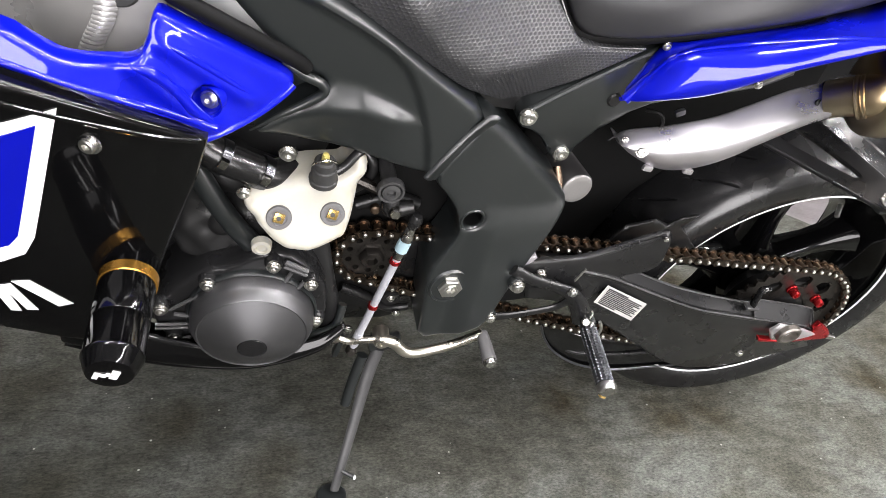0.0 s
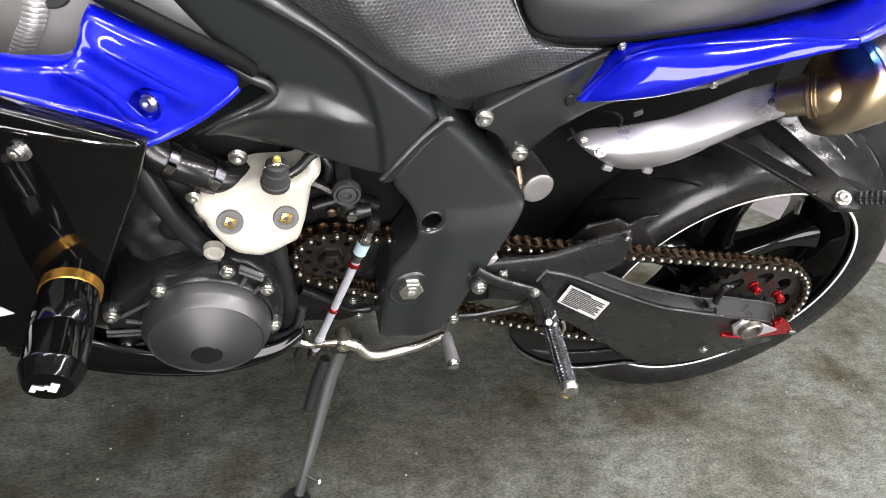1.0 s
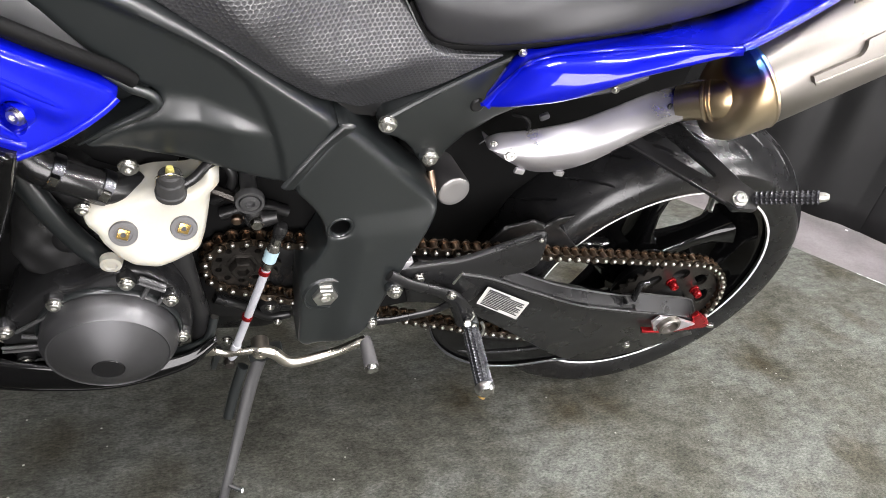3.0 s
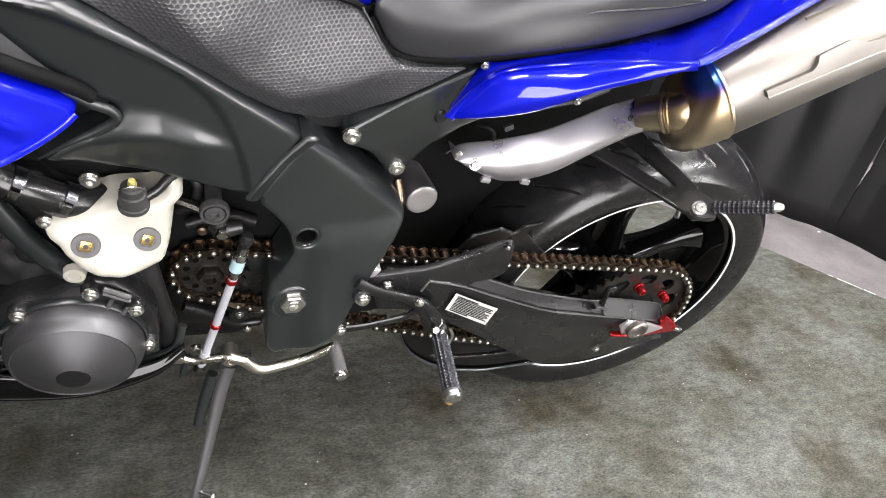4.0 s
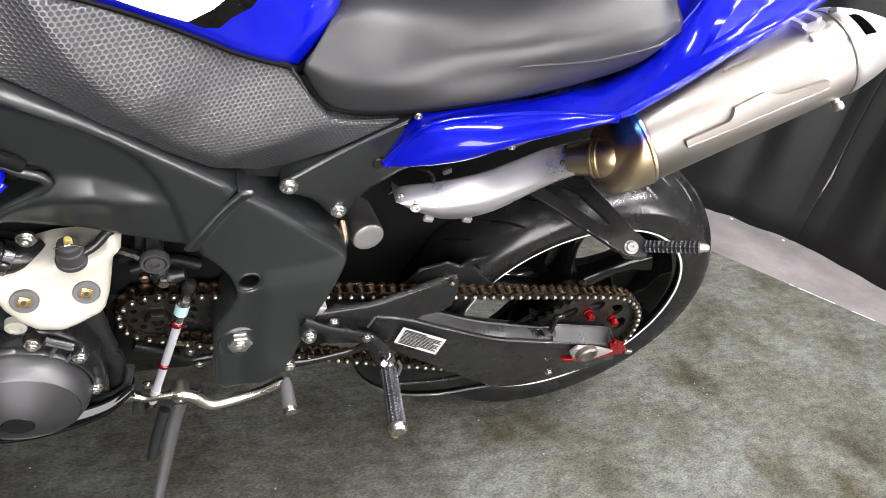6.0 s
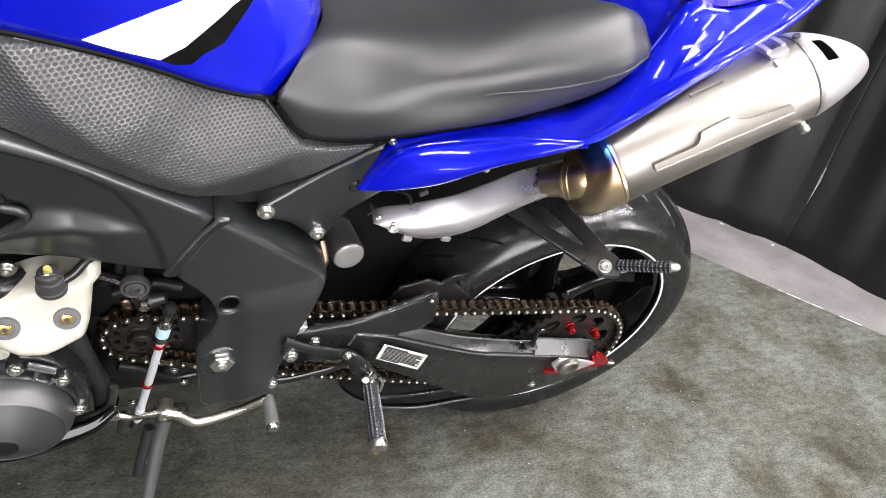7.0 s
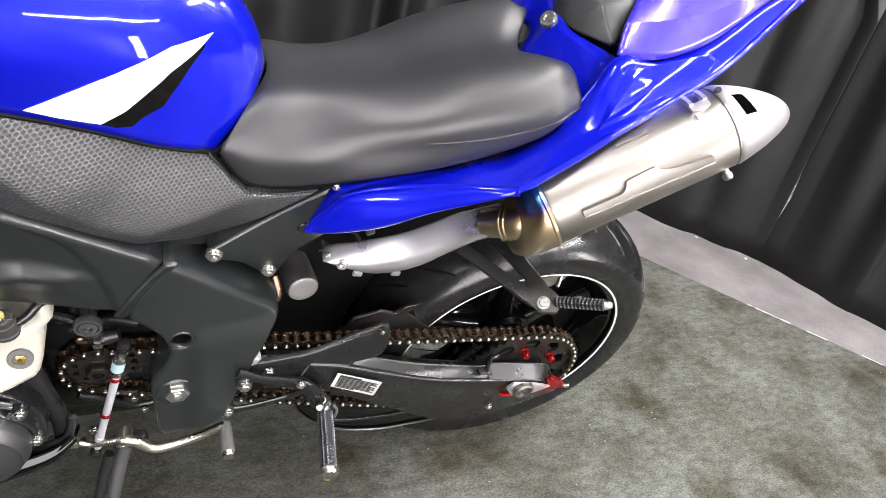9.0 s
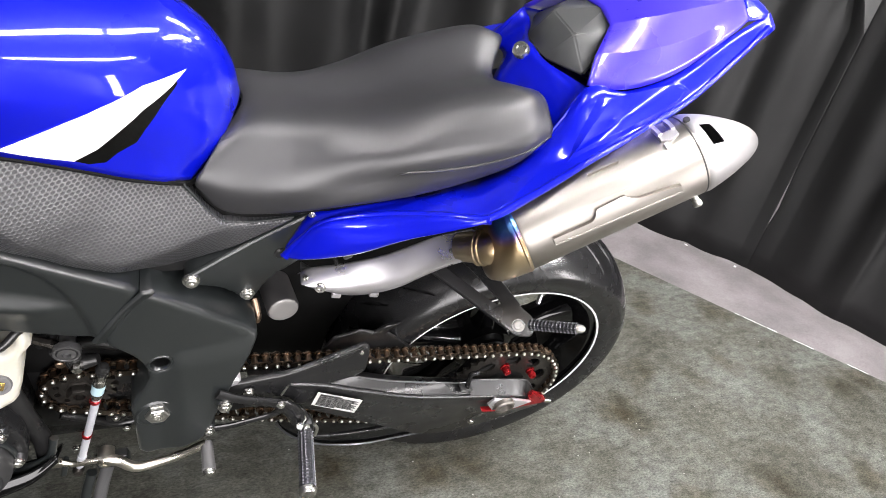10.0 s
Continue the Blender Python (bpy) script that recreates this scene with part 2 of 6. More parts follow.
def heat_material(neck, reach):
    """Titanium with heat colours in rings round the neck where the pipe enters."""
    m = material("heat_tinted_titanium", (0.5, 0.4, 0.28), 0.33, 1.0, grain=900, vary=0.1, bump=0.02, rough_vary=0.05)
    nt = m.node_tree
    b = nt.nodes["Principled BSDF"]
    tex = nt.nodes.new("ShaderNodeTexCoord")
    dist = node(nt, "ShaderNodeVectorMath", None, neck, op="DISTANCE", ins=((0, tex.outputs["Object"]),))
    warp = nt.nodes.new("ShaderNodeTexNoise")
    warp.inputs["Scale"].default_value = 14
    nt.links.new(tex.outputs["Object"], warp.inputs["Vector"])
    wx = node(nt, "ShaderNodeMath", None, 0.02, None, op="MULTIPLY_ADD", ins=((0, warp.outputs["Fac"]), (2, dist.outputs["Value"])))
    rng = node(nt, "ShaderNodeMapRange", None, 0.01, reach, 0.0, 1.0, ins=((0, wx.outputs[0]),))
    ramp = nt.nodes.new("ShaderNodeValToRGB")
    el = ramp.color_ramp.elements
    el[0].position, el[0].color = 0.0, (0.3, 0.62, 0.9, 1)
    el[1].position, el[1].color = 1.0, (0.5, 0.43, 0.34, 1)
    for p, c in ((0.2, (0.2, 0.5, 0.88, 1)), (0.29, (0.1, 0.2, 0.6, 1)), (0.35, (0.2, 0.13, 0.32, 1)), (0.42, (0.46, 0.31, 0.17, 1)), (0.55, (0.6, 0.46, 0.28, 1)), (0.75, (0.6, 0.5, 0.36, 1))):
        e = el.new(p)
        e.color = c
    nt.links.new(rng.outputs[0], ramp.inputs[0])
    nt.links.new(ramp.outputs[0], b.inputs["Base Color"])
    return m


CARPET = carpet_material()
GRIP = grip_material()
HEAT = heat_material((0.372, -0.178, 0.803), 0.115)
CONCRETE = material("grey_floor_paint", (0.235, 0.215, 0.222), 0.85, grain=220, bump=0.4, vary=0.35, wear=6, spec=0.2)


# ---------------------------------------------------------------- mesh tools
def part(name, bm, mat, parent=None, label="", angle=38, kind=""):
    me = bpy.data.meshes.new(name)
    bm.to_mesh(me)
    bm.free()
    me.materials.append(mat)
    me.shade_smooth()
    me.set_sharp_from_angle(angle=radians(angle))
    ob = new(name, me)
    ob.parent = parent
    return tagged(ob, label=label, kind=kind)


def copy_part(ob, m, parent, label=""):
    """Another object on the same mesh."""
    o = new(ob.name.split(".")[0], ob.data)
    o.parent = parent
    o.matrix_basis = m
    return tagged(o, label=label)


def spline(pts, n, closed=False):
    """Catmull-Rom through pts, n samples."""
    p = np.array(pts, float)
    if len(p) == 2:
        return p[0] + np.linspace(0, 1, n)[:, None] * (p[1] - p[0])
    if closed:
        q = np.vstack([p[-1], p, p[0], p[1]])
        segs = len(p)
    else:
        q = np.vstack([2 * p[0] - p[1], p, 2 * p[-1] - p[-2]])
        segs = len(p) - 1
    u = np.linspace(0, segs, n, endpoint=not closed)
    i = np.minimum(u.astype(int), segs - 1)
    f = (u - i)[:, None]
    a, b, c, d = q[i], q[i + 1], q[i + 2], q[i + 3]
    return 0.5 * (2 * b + (c - a) * f + (2 * a - 5 * b + 4 * c - d) * f ** 2 + (3 * b - a - 3 * c + d) * f ** 3)


def plate_surface(ctrl):
    """Depth y over (x, z) through a few support points: a thin-plate surface."""
    c = np.array(ctrl, float)
    n = len(c)

    def phi(r):
        return np.where(r > 1e-9, r * r * np.log(np.maximum(r, 1e-9)), 0)

    P = np.c_[np.ones(n), c[:, :2]]
    if n < 4:
        k = np.linalg.lstsq(P, c[:, 2], rcond=None)[0]
        return lambda x, z: k[0] + k[1] * x + k[2] * z
    K = phi(np.linalg.norm(c[:, None, :2] - c[None, :, :2], axis=2)) + 1e-4 * np.eye(n)
    w = np.linalg.solve(np.block([[K, P], [P.T, np.zeros((3, 3))]]), np.r_[c[:, 2], np.zeros(3)])
    return lambda x, z: float(phi(np.hypot(c[:, 0] - x, c[:, 1] - z)) @ w[:n] + w[n] + w[n + 1] * x + w[n + 2] * z)


def rounded(outline, times=2, keep=0.25):
    p = [Vector(q) for q in outline]
    for _ in range(times):
        q = []
        for a, b in zip(p, p[1:] + p[:1]):
            q += [a.lerp(b, keep), a.lerp(b, 1 - keep)]
        p = q
    return [tuple(v) for v in p]


def resampled(poly, step):
    out = []
    for a, b in zip(poly, poly[1:] + poly[:1]):
        n = max(1, int(math.dist(a, b) / step))
        out += [(a[0] + (b[0] - a[0]) * k / n, a[1] + (b[1] - a[1]) * k / n) for k in range(n)]
    return out


def edge_distance(x, z, segs):
    ax, az, dx, dz, l2 = segs
    t = np.clip(((x - ax) * dx + (z - az) * dz) / l2, 0, 1)
    return float(np.sqrt(np.min((x - ax - t * dx) ** 2 + (z - az - t * dz) ** 2)))


def inside(x, z, poly):
    hit = False
    for (x0, z0), (x1, z1) in zip(poly, poly[1:] + poly[:1]):
        if (z0 > z) != (z1 > z) and x < x0 + (z - z0) * (x1 - x0) / (z1 - z0):
            hit = not hit
    return hit


def panel(outline, depth, thick=0.004, edge=0.004, step=0.008, soft=1, relief=None, holes=(), keep=0.2):
    """A moulded panel: an outline in (x, z), its face at depth(x, z), rounded edges and a thickness."""
    poly = resampled(rounded(outline, soft, keep) if soft else list(outline), step)
    a = np.array(poly)
    d = np.roll(a, -1, axis=0) - a
    loops = [poly]
    segs = [a[:, 0], a[:, 1], d[:, 0], d[:, 1], np.maximum((d ** 2).sum(1), 1e-12)]
    for hx, hz, hr in holes:
        ring = [(hx + hr * math.cos(k * math.tau / 24), hz + hr * math.sin(k * math.tau / 24)) for k in range(24)]
        loops.append(ring)
        b = np.array(ring)
        e = np.roll(b, -1, axis=0) - b
        segs = [np.r_[s, v] for s, v in zip(segs, (b[:, 0], b[:, 1], e[:, 0], e[:, 1], (e ** 2).sum(1)))]
    pts, edges = [], []
    for lp in loops:
        k0 = len(pts)
        pts += lp
        edges += [(k0 + k, k0 + (k + 1) % len(lp)) for k in range(len(lp))]
    rim = len(pts)
    x0, z0 = a.min(0)
    x1, z1 = a.max(0)
    row = 0
    z = z0 + step / 2
    inner = [edge * f for f in (0.3, 0.65, 1.0)] if edge > 0 else []
    while z < z1:
        x = x0 + (step / 2 if row % 2 else 0)
        while x < x1:
            if inside(x, z, poly) and not any(math.hypot(x - hx, z - hz) < hr for hx, hz, hr in holes):
                if edge_distance(x, z, segs) > max(edge * 1.2, step * 0.5):
                    pts.append((x, z))
            x += step
        z += step * 0.866
        row += 1
    for f in inner:
        for lp in loops:
            b = np.array(lp)
            t = np.roll(b, -1, axis=0) - np.roll(b, 1, axis=0)
            nrm = np.c_[-t[:, 1], t[:, 0]] / np.maximum(np.linalg.norm(t, axis=1), 1e-9)[:, None]
            for (px, pz), (nx, nz) in zip(lp, nrm):
                for sgn in (1, -1):
                    qx, qz = px + sgn * nx * f, pz + sgn * nz * f
                    if inside(qx, qz, poly) and not any(math.hypot(qx - hx, qz - hz) < hr for hx, hz, hr in holes) and edge_distance(qx, qz, segs) > f * 0.93:
                        pts.append((qx, qz))
    out = delaunay_2d_cdt([Vector(p) for p in pts], edges, [], 0, 1e-6)
    verts, faces = out[0], out[2]
    bm = bmesh.new()
    vs = []
    for v in verts:
        dist = edge_distance(v.x, v.y, segs)
        y = depth(v.x, v.y) + (relief(v.x, v.y) if relief else 0)
        if edge > 0 and dist < edge:
            y += edge - math.sqrt(max(0, edge ** 2 - (edge - dist) ** 2))
        vs.append(bm.verts.new((v.x, y, v.y)))
    for f in faces:
        cx, cz = sum(verts[k].x for k in f) / len(f), sum(verts[k].y for k in f) / len(f)
        if inside(cx, cz, poly) and not any(math.hypot(cx - hx, cz - hz) < hr * 0.99 for hx, hz, hr in holes):
            bm.faces.new([vs[k] for k in f])
    bmesh.ops.recalc_face_normals(bm, faces=bm.faces)
    fs = list(bm.faces)
    if fs and sum(f.normal.y for f in fs) > 0:
        bmesh.ops.reverse_faces(bm, faces=fs)
    rims = [e for e in bm.edges if e.is_boundary]
    made = bmesh.ops.extrude_edge_only(bm, edges=rims)
    for g in made["geom"]:
        if isinstance(g, bmesh.types.BMVert):
            g.co.y += thick
    bmesh.ops.delete(bm, geom=[v for v in bm.verts if not v.link_faces], context="VERTS")
    bmesh.ops.recalc_face_normals(bm, faces=bm.faces)
    return bm


def skin(curves, n=40, m=6, smooth_across=True, mirror=False):
    """A surface through curves; with mirror the curves run to the middle plane, and go on to the other side."""
    rows = [spline(c, n) for c in curves]
    if mirror:
        rows = rows + [r * np.array([1, -1, 1]) for r in rows[-2::-1]]
    k = (len(rows) - 1) * m + 1
    grid = np.array([spline([r[j] for r in rows], k) if smooth_across else
                     np.array([rows[min(i // m, len(rows) - 2)][j] * (1 - (i - min(i // m, len(rows) - 2) * m) / m) + rows[min(i // m, len(rows) - 2) + 1][j] * ((i - min(i // m, len(rows) - 2) * m) / m) for i in range(k)])
                     for j in range(n)])
    bm = bmesh.new()
    vs = [[bm.verts.new(p) for p in col] for col in grid]
    for a, b in zip(vs, vs[1:]):
        for i in range(k - 1):
            bm.faces.new((a[i], b[i], b[i + 1], a[i + 1]))
    bmesh.ops.remove_doubles(bm, verts=bm.verts, dist=1e-5)
    bmesh.ops.recalc_face_normals(bm, faces=bm.faces)
    return bm


def thicken(ob, t, offset=-1):
    s = ob.modifiers.new("thickness", "SOLIDIFY")
    s.thickness, s.offset = t, offset
    return ob


def outward(bm, direction):
    """Turns the faces so that most look along direction."""
    d = Vector(direction)
    if sum(f.normal.dot(d) * f.calc_area() for f in bm.faces) < 0:
        bmesh.ops.reverse_faces(bm, faces=list(bm.faces))
    return bm


def tube(path, radius, n=12, samples=None, bm=None, flat=1.0, up=(0, 1, 0)):
    """A round bar along path; radius: one number or one for each point of the path."""
    m = samples or max(2, (len(path) - 1) * 6 + 1)
    p = spline(path, m) if len(path) > 2 else np.array([np.array(path[0]) * (1 - k / (m - 1)) + np.array(path[1]) * k / (m - 1) for k in range(m)])
    r = np.interp(np.linspace(0, 1, m), np.linspace(0, 1, len(radius)), radius) if hasattr(radius, "__len__") else np.full(m, radius)
    bm = bm or bmesh.new()
    rings = []
    for k in range(m):
        t = Vector(p[min(k + 1, m - 1)] - p[max(k - 1, 0)]).normalized()
        a = Vector(up)
        a = (a - t * a.dot(t))
        a = a.normalized() if a.length > 1e-4 else t.orthogonal().normalized()
        b = t.cross(a)
        rings.append([bm.verts.new(Vector(p[k]) + float(r[k]) * (math.cos(j * math.tau / n) * a * flat + math.sin(j * math.tau / n) * b)) for j in range(n)])
    for a, b in zip(rings, rings[1:]):
        for j in range(n):
            bm.faces.new((a[j], a[(j + 1) % n], b[(j + 1) % n], b[j]))
    bm.faces.new(rings[0][::-1])
    bm.faces.new(rings[-1])
    bmesh.ops.recalc_face_normals(bm, faces=bm.faces)
    return bm


def lathe(profile, origin=(0, 0, 0), axis=(0, -1, 0), n=32, bm=None, start=None, squash=None):
    """Turned shape: profile of (radius, height along axis)."""
    bm = bm or bmesh.new()
    o, z = Vector(origin), Vector(axis).normalized()
    x = Vector(start) if start else (Vector((1, 0, 0)) if abs(z.x) < 0.9 else Vector((0, 0, 1)))
    x = (x - z * x.dot(z)).normalized()
    y = z.cross(x)
    sx, sy = squash or (1, 1)
    rings = []
    for r, h in profile:
        if r < 1e-6:
            rings.append([bm.verts.new(o + z * h)])
        else:
            rings.append([bm.verts.new(o + z * h + r * (sx * math.cos(j * math.tau / n) * x + sy * math.sin(j * math.tau / n) * y)) for j in range(n)])
    for a, b in zip(rings, rings[1:]):
        for j in range(n):
            if len(a) == 1 and len(b) > 1:
                bm.faces.new((a[0], b[j], b[(j + 1) % n]))
            elif len(b) == 1 and len(a) > 1:
                bm.faces.new((a[j], a[(j + 1) % n], b[0]))
            elif len(a) > 1:
                bm.faces.new((a[j], a[(j + 1) % n], b[(j + 1) % n], b[j]))
    bmesh.ops.recalc_face_normals(bm, faces=bm.faces)
    return bm


def block(size, m=None, bevel=0.002, bm=None):
    bm2 = bmesh.new()
    bmesh.ops.create_cube(bm2, size=1, matrix=Matrix.Diagonal((*size, 1)))
    if bevel:
        bmesh.ops.bevel(bm2, geom=list(bm2.edges), offset=bevel, segments=2, profile=0.6, affect="EDGES")
    if m is not None:
        bmesh.ops.transform(bm2, matrix=m, verts=bm2.verts)
    if bm is None:
        return bm2
    me = bpy.data.meshes.new("join")
    bm2.to_mesh(me)
    bm2.free()
    bm.from_mesh(me)
    bpy.data.meshes.remove(me)
    return bm


def facing(x, y, z, axis=(0, -1, 0), size=1.0):
    """Pose of a turned piece whose own axis is -y, aimed along axis."""
    q = Vector((0, -1, 0)).rotation_difference(Vector(axis).normalized())
    return Matrix.LocRotScale((x, y, z), q, (size, size, size))


# a socket cap screw with a washer, about 12 mm across, head towards -y
def screw_mesh(r=0.006, head=0.005):
    return lathe([(0, 0.0018), (r * 0.42, 0.0018), (r * 0.46, head), (r * 0.85, head), (r, head * 0.8), (r, 0.0008), (r * 1.35, 0.0008), (r * 1.4, -0.002), (0, -0.002)], n=16)


def weld_bead(path, r, n):
    bm = bmesh.new()
    p = spline(path, n)
    for k in range(n):
        lathe([(0, r * 0.6), (r * 0.6, r * 0.5), (r, 0.0), (r * 0.6, -r * 0.3)], p[k] + np.array([0, -0.001, 0]), (0.15, -1, 0.3), n=12, bm=bm, squash=(1.5, 0.75))
    return bm


SCREW = []


def screw(parent, x, y, z, size=1.0, axis=(0, -1, 0), mat=None, label=""):
    if not SCREW:
        SCREW.append(part("screw", screw_mesh(), STEEL, None))
        first = SCREW[0]
        first.parent, first.matrix_basis = parent, facing(x, y, z, axis, size)
        return tagged(first, label=label)
    return copy_part(SCREW[0], facing(x, y, z, axis, size), parent, label)


# ---------------------------------------------------------------- the room
def sheet(name, corners, z, mat, thick, label, category):
    bm = bmesh.new()
    f = bm.faces.new([bm.verts.new((x, y, z)) for x, y in corners])
    if f.normal.z < 0:
        f.normal_flip()
    low = bmesh.ops.extrude_face_region(bm, geom=[f])
    for g in low["geom"]:
        if isinstance(g, bmesh.types.BMVert):
            g.co.z -= thick
    bmesh.ops.recalc_face_normals(bm, faces=bm.faces)
    ob = part(name, bm, mat)
    return tagged(ob, label, category, kind="structure")


sheet("floor", [(-3.2, -3.2), (3.4, -3.2), (3.4, 2.6), (-3.2, 2.6)], -0.007, CONCRETE, 0.1, "pale grey painted floor beside the carpet", "floor")
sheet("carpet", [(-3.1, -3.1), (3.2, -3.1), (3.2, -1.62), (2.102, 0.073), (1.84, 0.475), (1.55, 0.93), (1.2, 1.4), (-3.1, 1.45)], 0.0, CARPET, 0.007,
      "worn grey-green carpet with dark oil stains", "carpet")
sheet("ceiling", [(-3.2, -3.2), (3.4, -3.2), (3.4, 2.6), (-3.2, 2.6)], 2.9, CEIL, 0.1, "plain dark grey painted ceiling", "ceiling")
# the grey walls are unseen, kept dark to hold down the fill light
for name, size, at in (("wall_north", (6.6, 0.1, 2.9), (0.1, 2.65, 1.4)), ("wall_south", (1.8, 0.1, 2.9), (-2.3, -3.25, 1.4)), ("lintel", (2.2, 0.1, 0.5), (-0.3, -3.25, 2.6)), ("wall_south_end", (2.6, 0.1, 2.9), (2.1, -3.25, 1.4)),
                       ("wall_east", (0.1, 5.25, 2.9), (3.45, 0.075, 1.4)), ("wall_east_sill", (0.1, 0.4, 0.1), (3.45, -2.75, 0.0)), ("wall_east_head", (0.1, 0.4, 0.65), (3.45, -2.75, 2.525)), ("wall_east_end", (0.1, 0.35, 2.9), (3.45, -3.125, 1.4)), ("wall_west", (0.1, 6.0, 2.9), (-3.25, -0.3, 1.4))):
    w = part(name, block(size, Matrix.Translation(at), 0.0), DIM if name not in ("wall_north", "wall_west") else WALL)
    tagged(w, "plain grey unseen wall round the added openings" if name not in ("wall_north", "wall_west") else "plain white painted wall behind the curtains", "wall", kind="structure")


def curtain(name, path, height, folds, seed, label, top_open=0.0, depth=0.035, hem_fold=1.0, slit=0.0, meet=(0, 0)):
    """A hanging cloth along path, with soft folds that shift towards the hem."""
    n, m = 220, 26
    p = spline(path, n)
    t = np.gradient(p, axis=0)
    nrm = np.c_[-t[:, 1], t[:, 0]] / np.linalg.norm(t, axis=1)[:, None]
    s = np.linspace(0, 1, n)
    bm = bmesh.new()
    grid = []
    for k in range(m):
        h = k / (m - 1)
        col = []
        for j in range(n):
            ph = folds * math.tau * s[j] + 1.7 * noise.noise((s[j] * folds * 0.7, h * 0.9, seed)) * 2
            z = h * height
            d = depth * (0.55 + 0.45 * (1 - h)) * math.sin(ph) + depth * 1.6 * noise.noise((s[j] * folds * 0.6, h * 1.6, seed + 5))
            d *= hem_fold + (1 - hem_fold) * min(1, z / 0.7)
            d *= min(1, (s[j] * 14) if meet[0] else 1) * min(1, ((1 - s[j]) * 14) if meet[1] else 1)
            pull = -top_open * max(0, z - 0.96) * max(0, 1 - (1 - s[j]) * 5)
            pull += slit * max(0, 1 - ((z - 0.29) / 0.1) ** 2) * max(0, 1 - s[j] * 12)
            x, y = p[j] + nrm[j] * d
            tx, ty = t[j] / np.linalg.norm(t[j])
            hem = -0.003 + 0.004 * noise.noise((s[j] * 9, 0.3, seed))
            col.append(bm.verts.new((x + tx * pull, y + ty * pull, hem + h * height)))
        grid.append(col)
    for a, b in zip(grid, grid[1:]):
        for j in range(n - 1):
            bm.faces.new((a[j], a[j + 1], b[j + 1], b[j]))
    bmesh.ops.recalc_face_normals(bm, faces=bm.faces)
    ob = part(name, bm, CLOTH, angle=180)
    thicken(ob, 0.002, 0)
    return tagged(ob, label, "curtain", group="black curtains round the stand")


curtain("curtain", [(-3.1, 1.75), (-1.5, 1.7), (0.2, 1.72), (1.1, 1.68), (1.72, 1.52)], 2.3, 11, 1, "black cloth curtain in deep folds behind the motorcycle", 0.0, 0.06, 0.4)
curtain("curtain", [(1.66, 1.60), (1.92, 1.10), (2.05, 0.915), (2.175, 0.735)], 2.3, 2.2, 11, "black cloth curtain hanging to the grey floor", 0.8, 0.02, 0.2, 0.0, (0, 1))
curtain("curtain", [(2.175, 0.735), (2.22, 0.56), (2.245, 0.41), (2.30, 0.29), (2.5, -0.3), (2.74, -0.85)], 2.3, 4, 23, "black cloth curtain meeting its neighbour in a narrow slit", 0.0, 0.022, 0.2, 0.008, (1, 0))

curtain("curtain", [(-1.75, 1.8), (-1.5, 0.6), (-1.45, -0.8), (-1.6, -2.9)], 2.5, 16, 31, "black cloth curtain along the side of the stand")


def frayed_edge(a, b, seed):
    """Pale backing threads that show along the cut edge of the carpet."""
    rnd = random.Random(seed)
    bm = bmesh.new()
    u = 0.0
    while u < 1:
        w = rnd.uniform(0.02, 0.09)
        if rnd.random() < 0.7:
            q = [(a[0] + (b[0] - a[0]) * f + rnd.uniform(-0.0015, 0.0015), a[1] + (b[1] - a[1]) * f, 0.0005) for f in (u, u + w * 0.5, min(1, u + w * 0.9))]
            tube(q, rnd.uniform(0.0009, 0.0018), 6, 6, bm)
        u += w
    return bm


carpet = bpy.data.objects["carpet"]
part("frayed_edge", frayed_edge((1.84, 0.475), (2.102, 0.073), 3), WHITE, carpet, "pale frayed backing threads")
part("frayed_edge", frayed_edge((2.102, 0.073), (2.5, -0.54), 4), WHITE, carpet, "pale frayed backing threads")
for x, y, r in ((2.135, 0.755, 30), (2.03, 0.93, 80)):
    scrap = part("paper_scrap", block((0.014, 0.01, 0.0015), pose(x, y, -0.0062, 0, 0, r), 0.0003), WHITE)
    tagged(scrap, "small torn scrap of white paper on the grey floor", "paper scrap", group="paper scraps at the curtain hem")


def ceiling_light(x, y, turn):
    e = new("ceiling_light")
    e.matrix_basis = pose(x, y, 2.78, 0, 0, turn)
    part("housing", block((1.26, 0.2, 0.04), pose(0, 0, 0.06), 0.006), WALL, e, "white steel housing")
    for dy in (-0.05, 0.05):
        part("tube", tube([(-0.6, dy, 0.01), (0.6, dy, 0.01)], 0.016, 12, 3), TUBE, e, "lit fluorescent tube")
    return tagged(e, "white twin fluorescent tube light on the ceiling", "ceiling light", group="tube lights on the ceiling")


# the last two are added unseen behind the curtains, lighting the wall there
for x, y, turn in ((-0.75, -0.75, 36), (0.95, -0.85, 36), (1.98, -0.1, 36), (2.6, -1.5, 36), (1.7, -2.3, 36), (2.75, 1.3, 36), (3.05, 0.75, 80)):
    ceiling_light(x, y, turn)


# added lamps in two unseen, assumed openings behind the camera: one wide, one narrow
for name, width, tall, at, way, watts in (("door_daylight", 2.1, 2.2, (-0.3, -3.2, 1.2), (0, 1, 0), DOOR_LAMP), ("assumed_strip_lamp", 0.38, 2.12, (3.4, -2.75, 1.125), (-1, 0, 0), SIDE_LAMP)):
    opening_light = bpy.data.lights.new(name, "AREA")
    opening_light.shape, opening_light.size, opening_light.size_y, opening_light.energy, opening_light.color = "RECTANGLE", width, tall, watts, (1.0, 0.96, 0.97)
    lamp = new(name, opening_light)
    lamp.matrix_basis = look(at, tuple(Vector(at) + Vector(way)))

